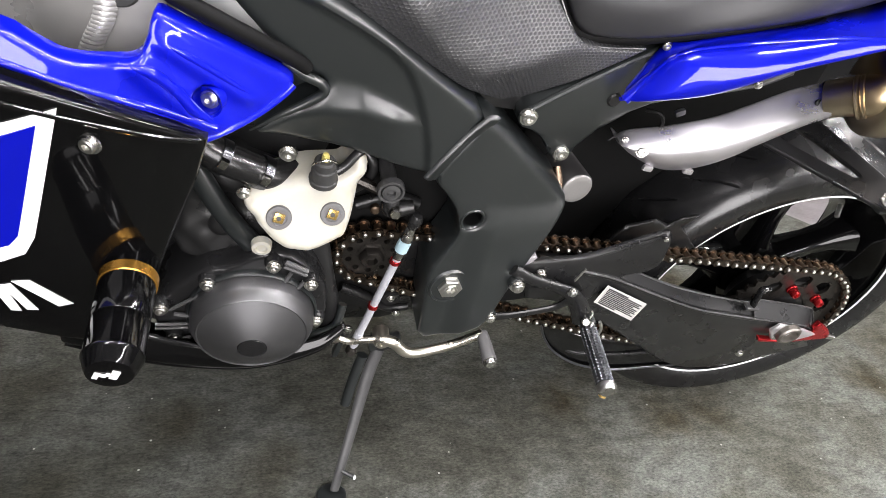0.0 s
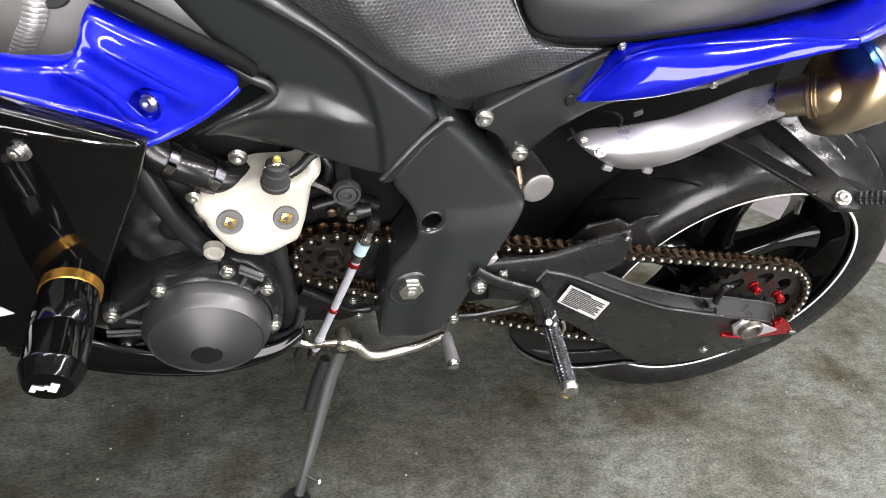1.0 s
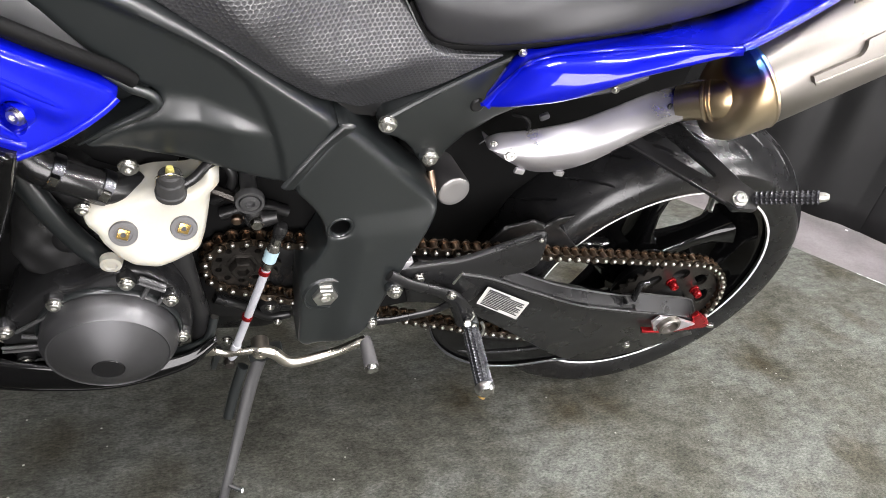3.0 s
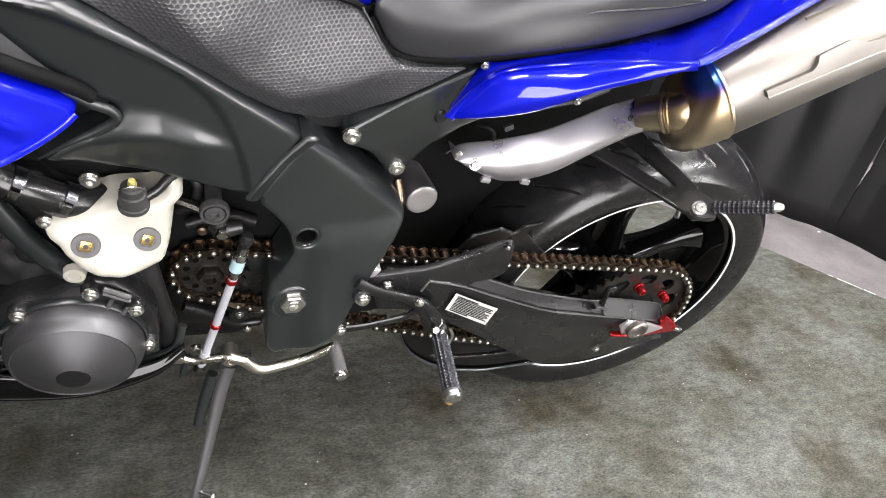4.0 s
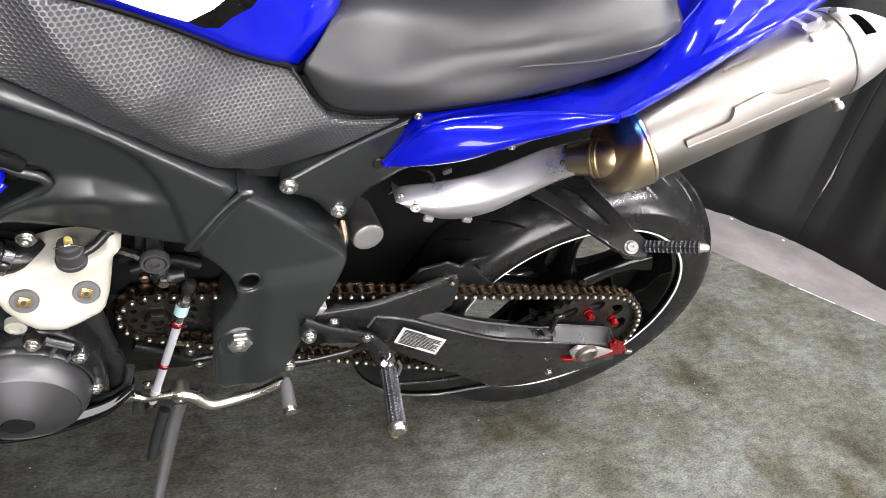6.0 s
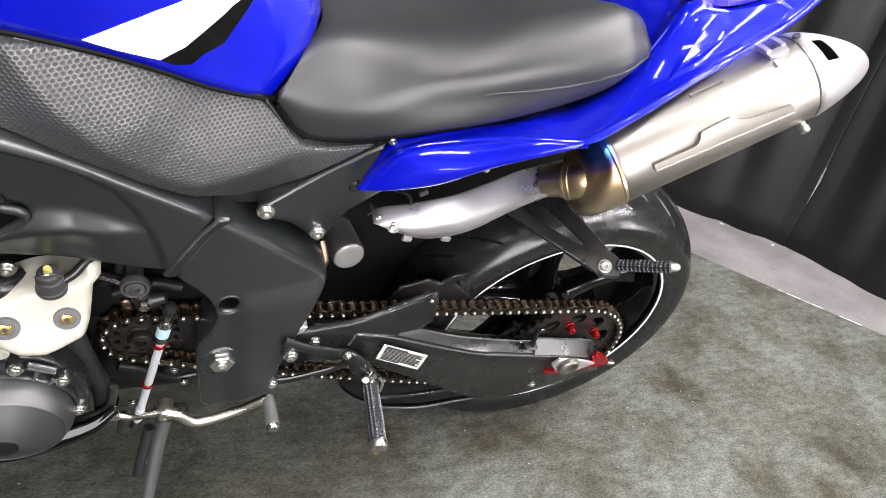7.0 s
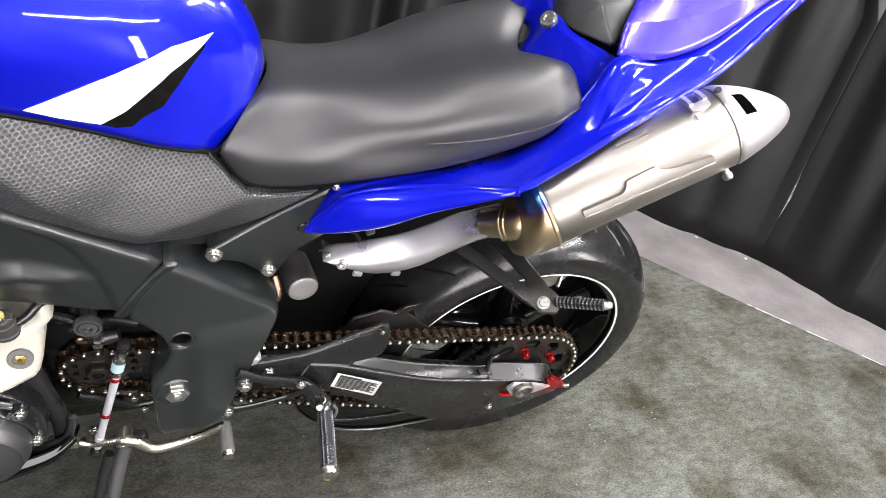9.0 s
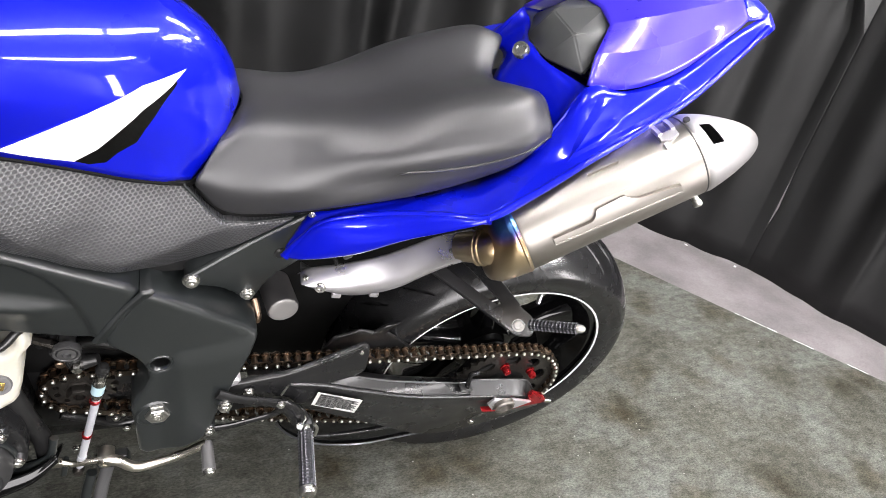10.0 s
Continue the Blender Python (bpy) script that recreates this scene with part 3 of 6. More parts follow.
# ---------------------------------------------------------------- the motorcycle, leaning on its stand
# its own axes: x to the rear, y to its right, z up; the swingarm's pivot is near x = 0
bike = new("motorcycle")
bike.matrix_basis = Matrix.Translation((0.0113, 0.2553, 0.0118)) @ Euler((0, 0, radians(-1.17))).to_matrix().to_4x4() @ Euler((radians(14.58), 0, 0)).to_matrix().to_4x4()
tagged(bike, "blue and black sports motorcycle leaning on its side stand", "motorcycle")
AX, AZ = 0.588, 0.306


def decal(name, outline, target, mat, parent, lift=0.0012, soft=0, label="", step=0.008):
    """A thin film laid on a surface, seen from the left side."""
    tree = BVHTree.FromPolygons([v.co[:] for v in target.data.vertices], [p.vertices[:] for p in target.data.polygons])

    def depth(x, z):
        hit = tree.ray_cast(Vector((x, -1, z)), Vector((0, 1, 0)))[0]
        if hit is None:
            hit = tree.find_nearest(Vector((x, -0.15, z)))[0]
        return hit.y - lift

    return part(name, panel(outline, depth, lift * 0.8, 0, step, soft), mat, parent, label)


# ---- main frame
S_frame = plate_surface([(-0.007, 0.655, -0.143), (0.122, 0.543, -0.12), (0.001, 0.522, -0.147), (-0.006, 0.409, -0.154), (0.068, 0.341, -0.153), (-0.029, 0.311, -0.16), (-0.055, 0.58, -0.155), (-0.189, 0.702, -0.172), (-0.28, 0.85, -0.19), (-0.12, 0.6, -0.16), (-0.2, 0.64, -0.165)])


def bend_line(points):
    """A polyline made ready for signed_distance."""
    p = np.array(points, float)
    d = np.diff(p, axis=0)
    return p[:-1, 0], p[:-1, 1], d[:, 0], d[:, 1], (d ** 2).sum(1)


def signed_distance(x, z, line):
    """Distance to a polyline, positive on its left hand."""
    ax, az, dx, dz, l2 = line
    t = np.clip(((x - ax) * dx + (z - az) * dz) / l2, 0, 1)
    qx, qz = x - ax - t * dx, z - az - t * dz
    k = int(np.argmin(qx ** 2 + qz ** 2))
    return math.copysign(math.hypot(qx[k], qz[k]), dx[k] * qz[k] - dz[k] * qx[k])


def ease(f):
    f = min(1.0, max(0.0, f))
    return f * f * (3 - 2 * f)


def beyond(d, w):
    """Zero before a bend and rising at full slope after it, rounded over w."""
    return 0.5 * (d + math.sqrt(d * d + w * w))


FIELD = bend_line([(-0.062, 0.575), (-0.065, 0.602), (-0.07, 0.6273), (-0.079, 0.6558), (-0.09, 0.6837), (-0.105, 0.7103), (-0.125, 0.730), (-0.15, 0.7475), (-0.18, 0.764), (-0.215, 0.781), (-0.30, 0.81)])
LEDGE_X = (-0.30, -0.25, -0.2161, -0.178, -0.147, -0.119, -0.080)
LEDGE_TOP = (0.72, 0.712, 0.703, 0.6975, 0.690, 0.6745, 0.6490)
LEDGE_LOW = (0.62, 0.640, 0.6585, 0.667, 0.6685, 0.6600, 0.6485)


def frame_relief(x, z):
    """The sunk field with its curved border, and the ledge that runs out of the notch."""
    d = signed_distance(x, z, FIELD)
    y = 0.0050 * ease(d / 0.0075)
    if x < -0.078:
        top, low = float(np.interp(x, LEDGE_X, LEDGE_TOP)), float(np.interp(x, LEDGE_X, LEDGE_LOW))
        h = (top - low) * float(np.interp(x, (-0.2, -0.11), (0.2, 0.8)))
        for dz in (-0.004, -0.002, 0.0, 0.002, 0.004):
            y -= 0.2 * float(np.interp(z + dz, (low - 0.05, low - 0.022, low, top, top + 0.001), (0, 0.45 * h, h, 0, 0)))
    return y


RIDGE = bend_line([(-0.02, 0.6615), (-0.0055, 0.6485), (0.0472, 0.6005), (0.0976, 0.5539), (0.14, 0.516)])
FACET = bend_line([(-0.05, 0.545), (0.022, 0.5395), (0.0674, 0.5365), (0.14, 0.537)])


def casting_relief(x, z):
    """A chamfer along the upper edge, and a facet that leans out below the window."""
    up = signed_distance(x, z, RIDGE)
    down = -signed_distance(x, z, FACET)
    lean = ease((x + 0.005) / 0.04)
    return 1.0 * (beyond(up, 0.003) - beyond(up - 0.008, 0.003)) + 0.2 * beyond(up - 0.008, 0.003) - 0.0015 - lean * 0.30 * (beyond(down, 0.004) - beyond(down - 0.03, 0.012))


main_frame = part("main_frame", panel([(-0.015, 0.659), (-0.09, 0.713), (-0.132, 0.745), (-0.181, 0.773), (-0.22, 0.795), (-0.288, 0.794), (-0.26, 0.768), (-0.24, 0.743), (-0.218, 0.719), (-0.199, 0.703), (-0.183, 0.696), (-0.181, 0.686), (-0.194, 0.674), (-0.221, 0.659), (-0.245, 0.641), (-0.205, 0.628), (-0.162, 0.618), (-0.115, 0.6), (-0.08, 0.588), (-0.061, 0.585), (-0.05, 0.608), (-0.031, 0.635)], S_frame, 0.05, 0.0085, 0.0034, 1, frame_relief), SATIN, bike, "satin black aluminium frame spar")
casting = part("frame_casting", panel([(-0.014, 0.659), (0.018, 0.634), (0.072, 0.583), (0.124, 0.539), (0.125, 0.526), (0.113, 0.494), (0.099, 0.46), (0.078, 0.405), (0.061, 0.342), (0.021, 0.322), (-0.029, 0.31), (-0.033, 0.386), (-0.037, 0.44), (-0.02, 0.475), (-0.011, 0.502), (-0.021, 0.534), (-0.035, 0.556), (-0.059, 0.584), (-0.05, 0.607), (-0.031, 0.634)], lambda x, z: S_frame(x, z) - 0.003, 0.06, 0.006, 0.0036, 1, casting_relief,
               holes=((0.001, 0.522, 0.0125),)), SATIN, bike, "satin black cast pivot plate")
part("hole_lining", lathe([(0.0124, 0.0), (0.0124, -0.03), (0, -0.03)], (0.001, -0.146, 0.522), n=24), PLASTIC, casting)
part("hole_rim", lathe([(0.0118, 0.0), (0.0128, 0.0022), (0.0145, 0.0024), (0.0165, 0.0)], (0.001, -0.1495, 0.522), (0.12, -1, 0.03), n=32), SATIN, casting)
part("weld_seam", weld_bead([(-0.010, -0.1445, 0.657), (-0.03, -0.1475, 0.634), (-0.05, -0.1525, 0.606), (-0.062, -0.1535, 0.586)], 0.0058, 64), SATIN, casting, "rippled weld seam", 75)
# notch that takes the fairing's tab
part("notch_rim", tube([(-0.218, -0.1795, 0.718), (-0.199, -0.1745, 0.704), (-0.185, -0.171, 0.696), (-0.182, -0.1705, 0.687), (-0.195, -0.171, 0.676), (-0.218, -0.173, 0.662), (-0.244, -0.172, 0.6425)], [0.0015, 0.0042, 0.0046, 0.0046, 0.0042, 0.003, 0.0008], 12, 60), SATIN, main_frame)
pivot_cup = part("pivot_recess", lathe([(0.0235, -0.001), (0.0245, 0.0022), (0.0262, 0.0026), (0.0285, 0.0), (0.0285, -0.01), (0.0232, -0.01), (0.0226, -0.002), (0.0, -0.002)], (-0.004, -0.158, 0.4145), (0.1, -1, 0.05), n=48), SATIN, casting)
# near-black disc over the floor puts the recess's shade into colour
part("recess_floor", lathe([(0.0228, -0.0012), (0.0, -0.0012)], (-0.004, -0.158, 0.4145), (0.1, -1, 0.05), n=40), SHADE, pivot_cup)
part("pivot_nut", lathe([(0, 0.002), (0.0055, 0.002), (0.0062, 0.0072), (0.0085, 0.0072), (0.0092, 0.0058), (0.0142, 0.0058), (0.016, 0.0045), (0.0163, -0.001), (0.019, -0.001), (0.019, -0.004), (0, -0.004)], (-0.004, -0.159, 0.414), (0.05, -1, 0.03), n=6), STEEL, casting, "zinc hexagon nut", 20)

# ---- grip panel and side plate below the seat
S_carbon = plate_surface([(0.024, 0.782, -0.098), (0.072, 0.73, -0.104), (0.155, 0.725, -0.092), (0.02, 0.66, -0.122), (-0.121, 0.845, -0.133), (-0.1, 0.77, -0.158), (-0.1, 0.73, -0.152), (-0.25, 0.865, -0.15), (-0.03, 0.73, -0.138), (-0.18, 0.8, -0.17)])
CREST = bend_line([(-0.19, 0.875), (-0.168, 0.842), (-0.1545, 0.8205), (-0.1415, 0.8015), (-0.1265, 0.783), (-0.1158, 0.768), (-0.0995, 0.750), (-0.0768, 0.7287), (-0.0353, 0.7075), (0.0102, 0.7115), (0.057, 0.7224), (0.17, 0.7235)])


def grip_relief(x, z):
    """A knee hollow whose lower lip swells out to a crest and rolls over towards the frame."""
    d = signed_distance(x, z, CREST)
    s = ease((x + 0.25) / 0.09) * (1 - 0.6 * ease((x - 0.02) / 0.08))
    up = beyond(d, 0.0035)
    return s * (-0.013 + 0.26 * up + 0.5 * up * up + 0.65 * beyond(-d, 0.0035))


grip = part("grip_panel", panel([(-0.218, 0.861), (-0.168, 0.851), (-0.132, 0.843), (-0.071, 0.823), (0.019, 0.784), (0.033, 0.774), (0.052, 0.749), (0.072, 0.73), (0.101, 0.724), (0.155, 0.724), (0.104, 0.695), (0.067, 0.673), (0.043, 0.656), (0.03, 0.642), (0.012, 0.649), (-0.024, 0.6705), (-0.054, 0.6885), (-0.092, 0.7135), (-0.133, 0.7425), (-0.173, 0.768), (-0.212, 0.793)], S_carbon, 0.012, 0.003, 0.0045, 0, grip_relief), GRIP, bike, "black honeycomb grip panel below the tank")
part("backing", panel([(-0.218, 0.861), (-0.168, 0.851), (-0.132, 0.843), (-0.071, 0.823), (0.019, 0.784), (0.033, 0.774), (0.052, 0.749), (0.072, 0.73), (0.101, 0.724), (0.155, 0.724), (0.104, 0.695), (0.067, 0.673), (0.043, 0.655), (0.03, 0.639), (0.003, 0.644), (-0.03, 0.672), (-0.081, 0.72), (-0.131, 0.763), (-0.176, 0.787), (-0.225, 0.81)], lambda x, z: S_carbon(x, z) + 0.026, 0.01, 0.0, 0.02, 0), PLASTIC, grip)
part("edge_lip", tube([(x, S_carbon(x, z) - 0.0005, z) for x, z in [(-0.218, 0.861), (-0.168, 0.851), (-0.132, 0.843), (-0.071, 0.823), (0.019, 0.784), (0.033, 0.774), (0.052, 0.749), (0.072, 0.73), (0.101, 0.724), (0.155, 0.724), (0.104, 0.695), (0.067, 0.673), (0.043, 0.655), (0.03, 0.639), (0.003, 0.644), (-0.03, 0.672), (-0.081, 0.72), (-0.131, 0.763), (-0.176, 0.787), (-0.225, 0.81)][1:10]], 0.0017, 8, 90), SATIN, grip)
S_sub = plate_surface([(0.038, 0.647, -0.118), (0.111, 0.58, -0.086), (0.146, 0.66, -0.092), (0.175, 0.73, -0.084), (0.3, 0.74, -0.1)])
sub = part("subframe_plate", panel([(0.03, 0.644), (0.037, 0.656), (0.08, 0.679), (0.125, 0.7), (0.165, 0.717), (0.191, 0.728), (0.252, 0.737), (0.309, 0.719), (0.257, 0.67), (0.186, 0.647), (0.148, 0.613), (0.135, 0.595), (0.126, 0.568), (0.117, 0.553), (0.099, 0.573), (0.076, 0.605), (0.053, 0.622), (0.036, 0.629)], S_sub, 0.03, 0.004, 0.008, 1), SATIN, bike, "satin black subframe plate")
part("edge_lip", tube([(x, S_sub(x, z) - 0.0005, z - 0.002) for x, z in [(0.03, 0.644), (0.037, 0.656), (0.08, 0.679), (0.125, 0.7), (0.165, 0.717), (0.191, 0.728), (0.252, 0.737), (0.309, 0.719), (0.257, 0.67), (0.186, 0.647), (0.148, 0.613), (0.135, 0.595), (0.126, 0.568), (0.117, 0.553), (0.099, 0.573), (0.076, 0.605), (0.053, 0.622), (0.036, 0.629)][1:7]], 0.0035, 8, 50), SATIN, sub)
screw(sub, 0.038, -0.122, 0.647, 1.25)
screw(sub, 0.111, -0.090, 0.580, 1.25)
part("plug", lathe([(0, 0.002), (0.0065, 0.002), (0.0085, 0.0), (0.0088, -0.003), (0, -0.003)], (0.146, -0.094, 0.66), n=20), HOSE, sub)
screw(sub, 0.176, -0.097, 0.7315, 0.6)

# ---- side fairing
S_blue = plate_surface([(-0.346, 0.697, -0.272), (-0.274, 0.707, -0.226), (-0.19, 0.7, -0.18), (-0.25, 0.8, -0.2), (-0.42, 0.78, -0.27), (-0.3, 0.66, -0.25)])
S_fair = plate_surface([(-0.346, 0.697, -0.274), (-0.26, 0.64, -0.23), (-0.38, 0.45, -0.25), (-0.45, 0.6, -0.28), (-0.27, 0.5, -0.2), (-0.33, 0.35, -0.2), (-0.5, 0.4, -0.25)])


def crease(x, z, line, height, width):
    """A sharp raised crease along a line from its first to its second end."""
    (x0, z0), (x1, z1) = line
    dx, dz = x1 - x0, z1 - z0
    ln = math.hypot(dx, dz)
    u = ((x - x0) * dx + (z - z0) * dz) / ln
    v = (-(x - x0) * dz + (z - z0) * dx) / ln
    fade = min(1, max(0, 1 - (u - ln) / 0.015)) * min(1, max(0, 1 + u / 0.015))
    return -height * fade * math.exp(-(v / width) ** 2)


def blue_relief(x, z):
    return crease(x, z, [(-0.315, 0.743), (-0.269, 0.685)], 0.0065, 0.008) + crease(x, z, [(-0.299, 0.754), (-0.245, 0.703)], 0.0045, 0.0065)


upper = part("upper_fairing", panel([(-0.413, 0.781), (-0.384, 0.77), (-0.371, 0.76), (-0.358, 0.751), (-0.343, 0.747), (-0.325, 0.745), (-0.313, 0.748), (-0.309, 0.757), (-0.306, 0.769), (-0.302, 0.775), (-0.29, 0.767), (-0.251, 0.739), (-0.212, 0.711), (-0.208, 0.703), (-0.217, 0.696), (-0.232, 0.687), (-0.252, 0.679), (-0.272, 0.676), (-0.279, 0.677), (-0.334, 0.713), (-0.388, 0.74), (-0.418, 0.752)], S_blue, 0.012, 0.004, 0.003, 1, blue_relief, holes=((-0.274, 0.707, 0.0108),)), BLUE, bike, "glossy blue upper side fairing")
for path in ([(-0.403, 0.746), (-0.388, 0.74), (-0.36, 0.728), (-0.334, 0.713), (-0.305, 0.695), (-0.279, 0.677), (-0.271, 0.676), (-0.252, 0.679), (-0.232, 0.687), (-0.217, 0.696), (-0.209, 0.703)], [(-0.402, 0.755), (-0.386, 0.75), (-0.359, 0.736), (-0.333, 0.723), (-0.314, 0.712)], [(-0.314, 0.714), (-0.29, 0.699), (-0.268, 0.685)]):
    part("edge_bead", tube([(x, S_blue(x, z) + blue_relief(x, z) + 0.0022, z) for x, z in path], 0.0035, 14, 80), BLUE, upper)
for path, r in (([(-0.3194, 0.744), (-0.3075, 0.7373), (-0.2931, 0.7207), (-0.283, 0.705), (-0.269, 0.6885)], 0.0048), ([(-0.2975, 0.7541), (-0.2745, 0.7345), (-0.2437, 0.7057)], 0.0032)):
    part("pressed_crease", tube([(x, S_blue(x, z) + blue_relief(x, z) + 0.0026, z) for x, z in spline(path, 16)], [0.002, r, r, r, 0.002], 16, 80), BLUE, upper)
part("edge_seal", tube([(x + 0.007, S_blue(x, z) + 0.016, z + 0.006) for x, z in [(-0.306, 0.779), (-0.29, 0.767), (-0.251, 0.739), (-0.215, 0.713), (-0.205, 0.703)]], 0.0068, 10, 40), SHADE, upper, "black rubber edge seal")
part("screw_cup", lathe([(0.0128, -0.0005), (0.0112, -0.002), (0.0105, -0.013), (0, -0.013)], (-0.274, -0.229, 0.707), (-0.45, -1, 0.1), n=28), BLUE, upper)
screw(upper, -0.272, -0.2195, 0.7035, 0.88, (-0.45, -1, 0.2))
lower = part("lower_fairing", panel([(-0.408, 0.773), (-0.379, 0.753), (-0.33, 0.722), (-0.278, 0.686), (-0.272, 0.683), (-0.285, 0.631), (-0.308, 0.564), (-0.328, 0.503), (-0.348, 0.434), (-0.366, 0.338), (-0.394, 0.441), (-0.43, 0.468), (-0.451, 0.483), (-0.495, 0.52)], S_fair, 0.012, 0.004, 0.006, 1, None, (), 0.12), GLOSS, bike, "glossy black lower side fairing")
screw(lower, -0.346, -0.275, 0.697, 0.95, (-0.4, -1, 0.0))
part("edge_bead", tube([(x, S_fair(x, z) - 0.0003, z) for x, z in [(-0.398, 0.745), (-0.383, 0.738), (-0.358, 0.724), (-0.332, 0.71), (-0.304, 0.695), (-0.279, 0.685)]], 0.002, 8, 60), GLOSS, lower)
decal("graphic", [(-0.405, 0.722), (-0.387, 0.723), (-0.357, 0.732), (-0.368, 0.698), (-0.387, 0.639), (-0.4, 0.599), (-0.41, 0.581), (-0.428, 0.575), (-0.45, 0.575)], lower, WHITE, lower, 0.001, 0, "white decal outline")
decal("graphic_inset", [(-0.408, 0.71), (-0.391, 0.712), (-0.371, 0.719), (-0.383, 0.683), (-0.399, 0.635), (-0.409, 0.605), (-0.417, 0.595), (-0.445, 0.59)], lower, BLUE, lower, 0.002, 0, "blue decal field")
for o in ([(-0.441, 0.543), (-0.433, 0.544), (-0.429, 0.507), (-0.436, 0.51)], [(-0.435, 0.546), (-0.428, 0.546), (-0.417, 0.505), (-0.425, 0.508)], [(-0.427, 0.549), (-0.415, 0.547), (-0.391, 0.506), (-0.402, 0.506)]):
    decal("lettering_bar", o, lower, WHITE, lower, 0.001, 0, "white lettering bar")

# ---- frame slider on the fairing
slider = part("frame_slider", lathe([(0, 0.0955), (0.013, 0.096), (0.0175, 0.0945), (0.0198, 0.0905), (0.0226, 0.0825), (0.0234, 0.081), (0.0236, 0.0795), (0.0231, 0.078), (0.0231, 0.046), (0.0227, 0.0453), (0.0231, 0.0446), (0.0232, 0.0), (0.0222, -0.004), (0.0222, -0.05), (0, -0.05)], (-0.343, -0.259, 0.536), n=48), GLOSS, bike, "polished black frame slider")
part("collar", lathe([(0.0226, -0.006), (0.0243, -0.005), (0.0243, 0.005), (0.0226, 0.006)], (-0.343, -0.259, 0.536)), GOLD, slider, "gold anodised ring")
for dx, w, h, tilt in ((-0.0095, 0.004, 0.0075, 24), (-0.0045, 0.005, 0.0035, 20), (0.004, 0.006, 0.0105, 24), (0.0015, 0.008, 0.0035, 20)):
    part("end_mark", block((w, 0.001, h), pose(-0.343 + dx, -0.3555, 0.537, 0, tilt, 0), 0.0), WHITE, slider, "white mark")

# ---- tank
TANK_ROWS = [
    [(0.038, -0.088, 0.777), (0.015, -0.106, 0.789), (-0.01, -0.113, 0.797), (-0.035, -0.12, 0.807), (-0.08, -0.132, 0.829), (-0.14, -0.143, 0.85), (-0.25, -0.155, 0.875), (-0.38, -0.15, 0.89)],
    [(0.064, -0.07, 0.806), (0.05, -0.082, 0.832), (0.03, -0.092, 0.852), (0.0, -0.105, 0.875), (-0.05, -0.125, 0.9), (-0.12, -0.142, 0.923), (-0.22, -0.155, 0.94), (-0.38, -0.145, 0.935)],
    [(0.083, -0.042, 0.832), (0.073, -0.049, 0.862), (0.055, -0.054, 0.887), (0.028, -0.062, 0.908), (-0.02, -0.072, 0.938), (-0.1, -0.08, 0.967), (-0.2, -0.085, 0.982), (-0.38, -0.08, 0.97)],
    [(0.094, 0.0, 0.84), (0.085, 0.0, 0.872), (0.068, 0.0, 0.9), (0.042, 0.0, 0.925), (-0.01, 0.0, 0.957), (-0.1, 0.0, 0.985), (-0.2, 0.0, 1.0), (-0.38, 0.0, 0.985)],
]
tank = part("fuel_tank", outward(skin(TANK_ROWS, 60, 8, True, True), (0, 0, 1)), BLUE, bike, "glossy blue fuel tank", 60)
thicken(tank, 0.008)
# black strip along the tank's lower edge, for the shade in the gap
part("tank_gap_strip", tube([(x + 0.004, y + 0.004, z - 0.004) for x, y, z in TANK_ROWS[0][::-1]] + [(0.066, -0.064, 0.797), (0.085, -0.036, 0.812), (0.094, 0.0, 0.818)], 0.0035, 8, 60), SHADE, tank, "black strip standing in for the dark gap")
decal("graphic", [(0.0326, 0.9006), (0.0202, 0.8935), (-0.0065, 0.8796), (-0.0269, 0.8622), (-0.0465, 0.8442), (-0.0667, 0.8326), (-0.0983, 0.8426), (-0.1231, 0.852), (-0.0917, 0.8681), (-0.0701, 0.8784), (-0.041, 0.8899), (-0.0063, 0.9003)], tank, WHITE, tank, 0.001, 0, "white swoosh decal")
decal("graphic_shade", [(0.0326, 0.9006), (0.0212, 0.890), (0.0097, 0.879), (-0.0054, 0.8585), (-0.0137, 0.845), (-0.031, 0.8355), (-0.0409, 0.8263), (-0.055, 0.8269), (-0.0667, 0.8326), (-0.0465, 0.8442), (-0.0269, 0.8622), (-0.0065, 0.8796), (0.0202, 0.8935)], tank, GLOSS, tank, 0.0006, 0, "black decal edge")

# ---- seat
SEAT_ROWS = [
    [(0.046, -0.086, 0.768), (0.075, -0.092, 0.735), (0.126, -0.094, 0.733), (0.2, -0.105, 0.752), (0.3, -0.116, 0.785), (0.4, -0.116, 0.828), (0.436, -0.1, 0.862)],
    [(0.041, -0.098, 0.777), (0.072, -0.102, 0.746), (0.126, -0.104, 0.742), (0.2, -0.114, 0.762), (0.3, -0.127, 0.796), (0.4, -0.128, 0.84), (0.442, -0.112, 0.87)],
    [(0.043, -0.1, 0.788), (0.08, -0.105, 0.776), (0.14, -0.106, 0.776), (0.21, -0.11, 0.79), (0.3, -0.126, 0.822), (0.4, -0.132, 0.858), (0.447, -0.115, 0.881)],
    [(0.052, -0.09, 0.801), (0.088, -0.086, 0.806), (0.15, -0.085, 0.806), (0.225, -0.1, 0.826), (0.305, -0.118, 0.856), (0.4, -0.123, 0.884), (0.445, -0.103, 0.895)],
    [(0.071, -0.06, 0.82), (0.1, -0.055, 0.832), (0.16, -0.053, 0.834), (0.24, -0.058, 0.85), (0.32, -0.07, 0.888), (0.4, -0.076, 0.913), (0.44, -0.064, 0.908)],
    [(0.097, 0.0, 0.832), (0.12, 0.0, 0.835), (0.17, 0.0, 0.836), (0.25, 0.0, 0.85), (0.32, 0.0, 0.878), (0.38, 0.0, 0.891), (0.41, 0.0, 0.884)],
]
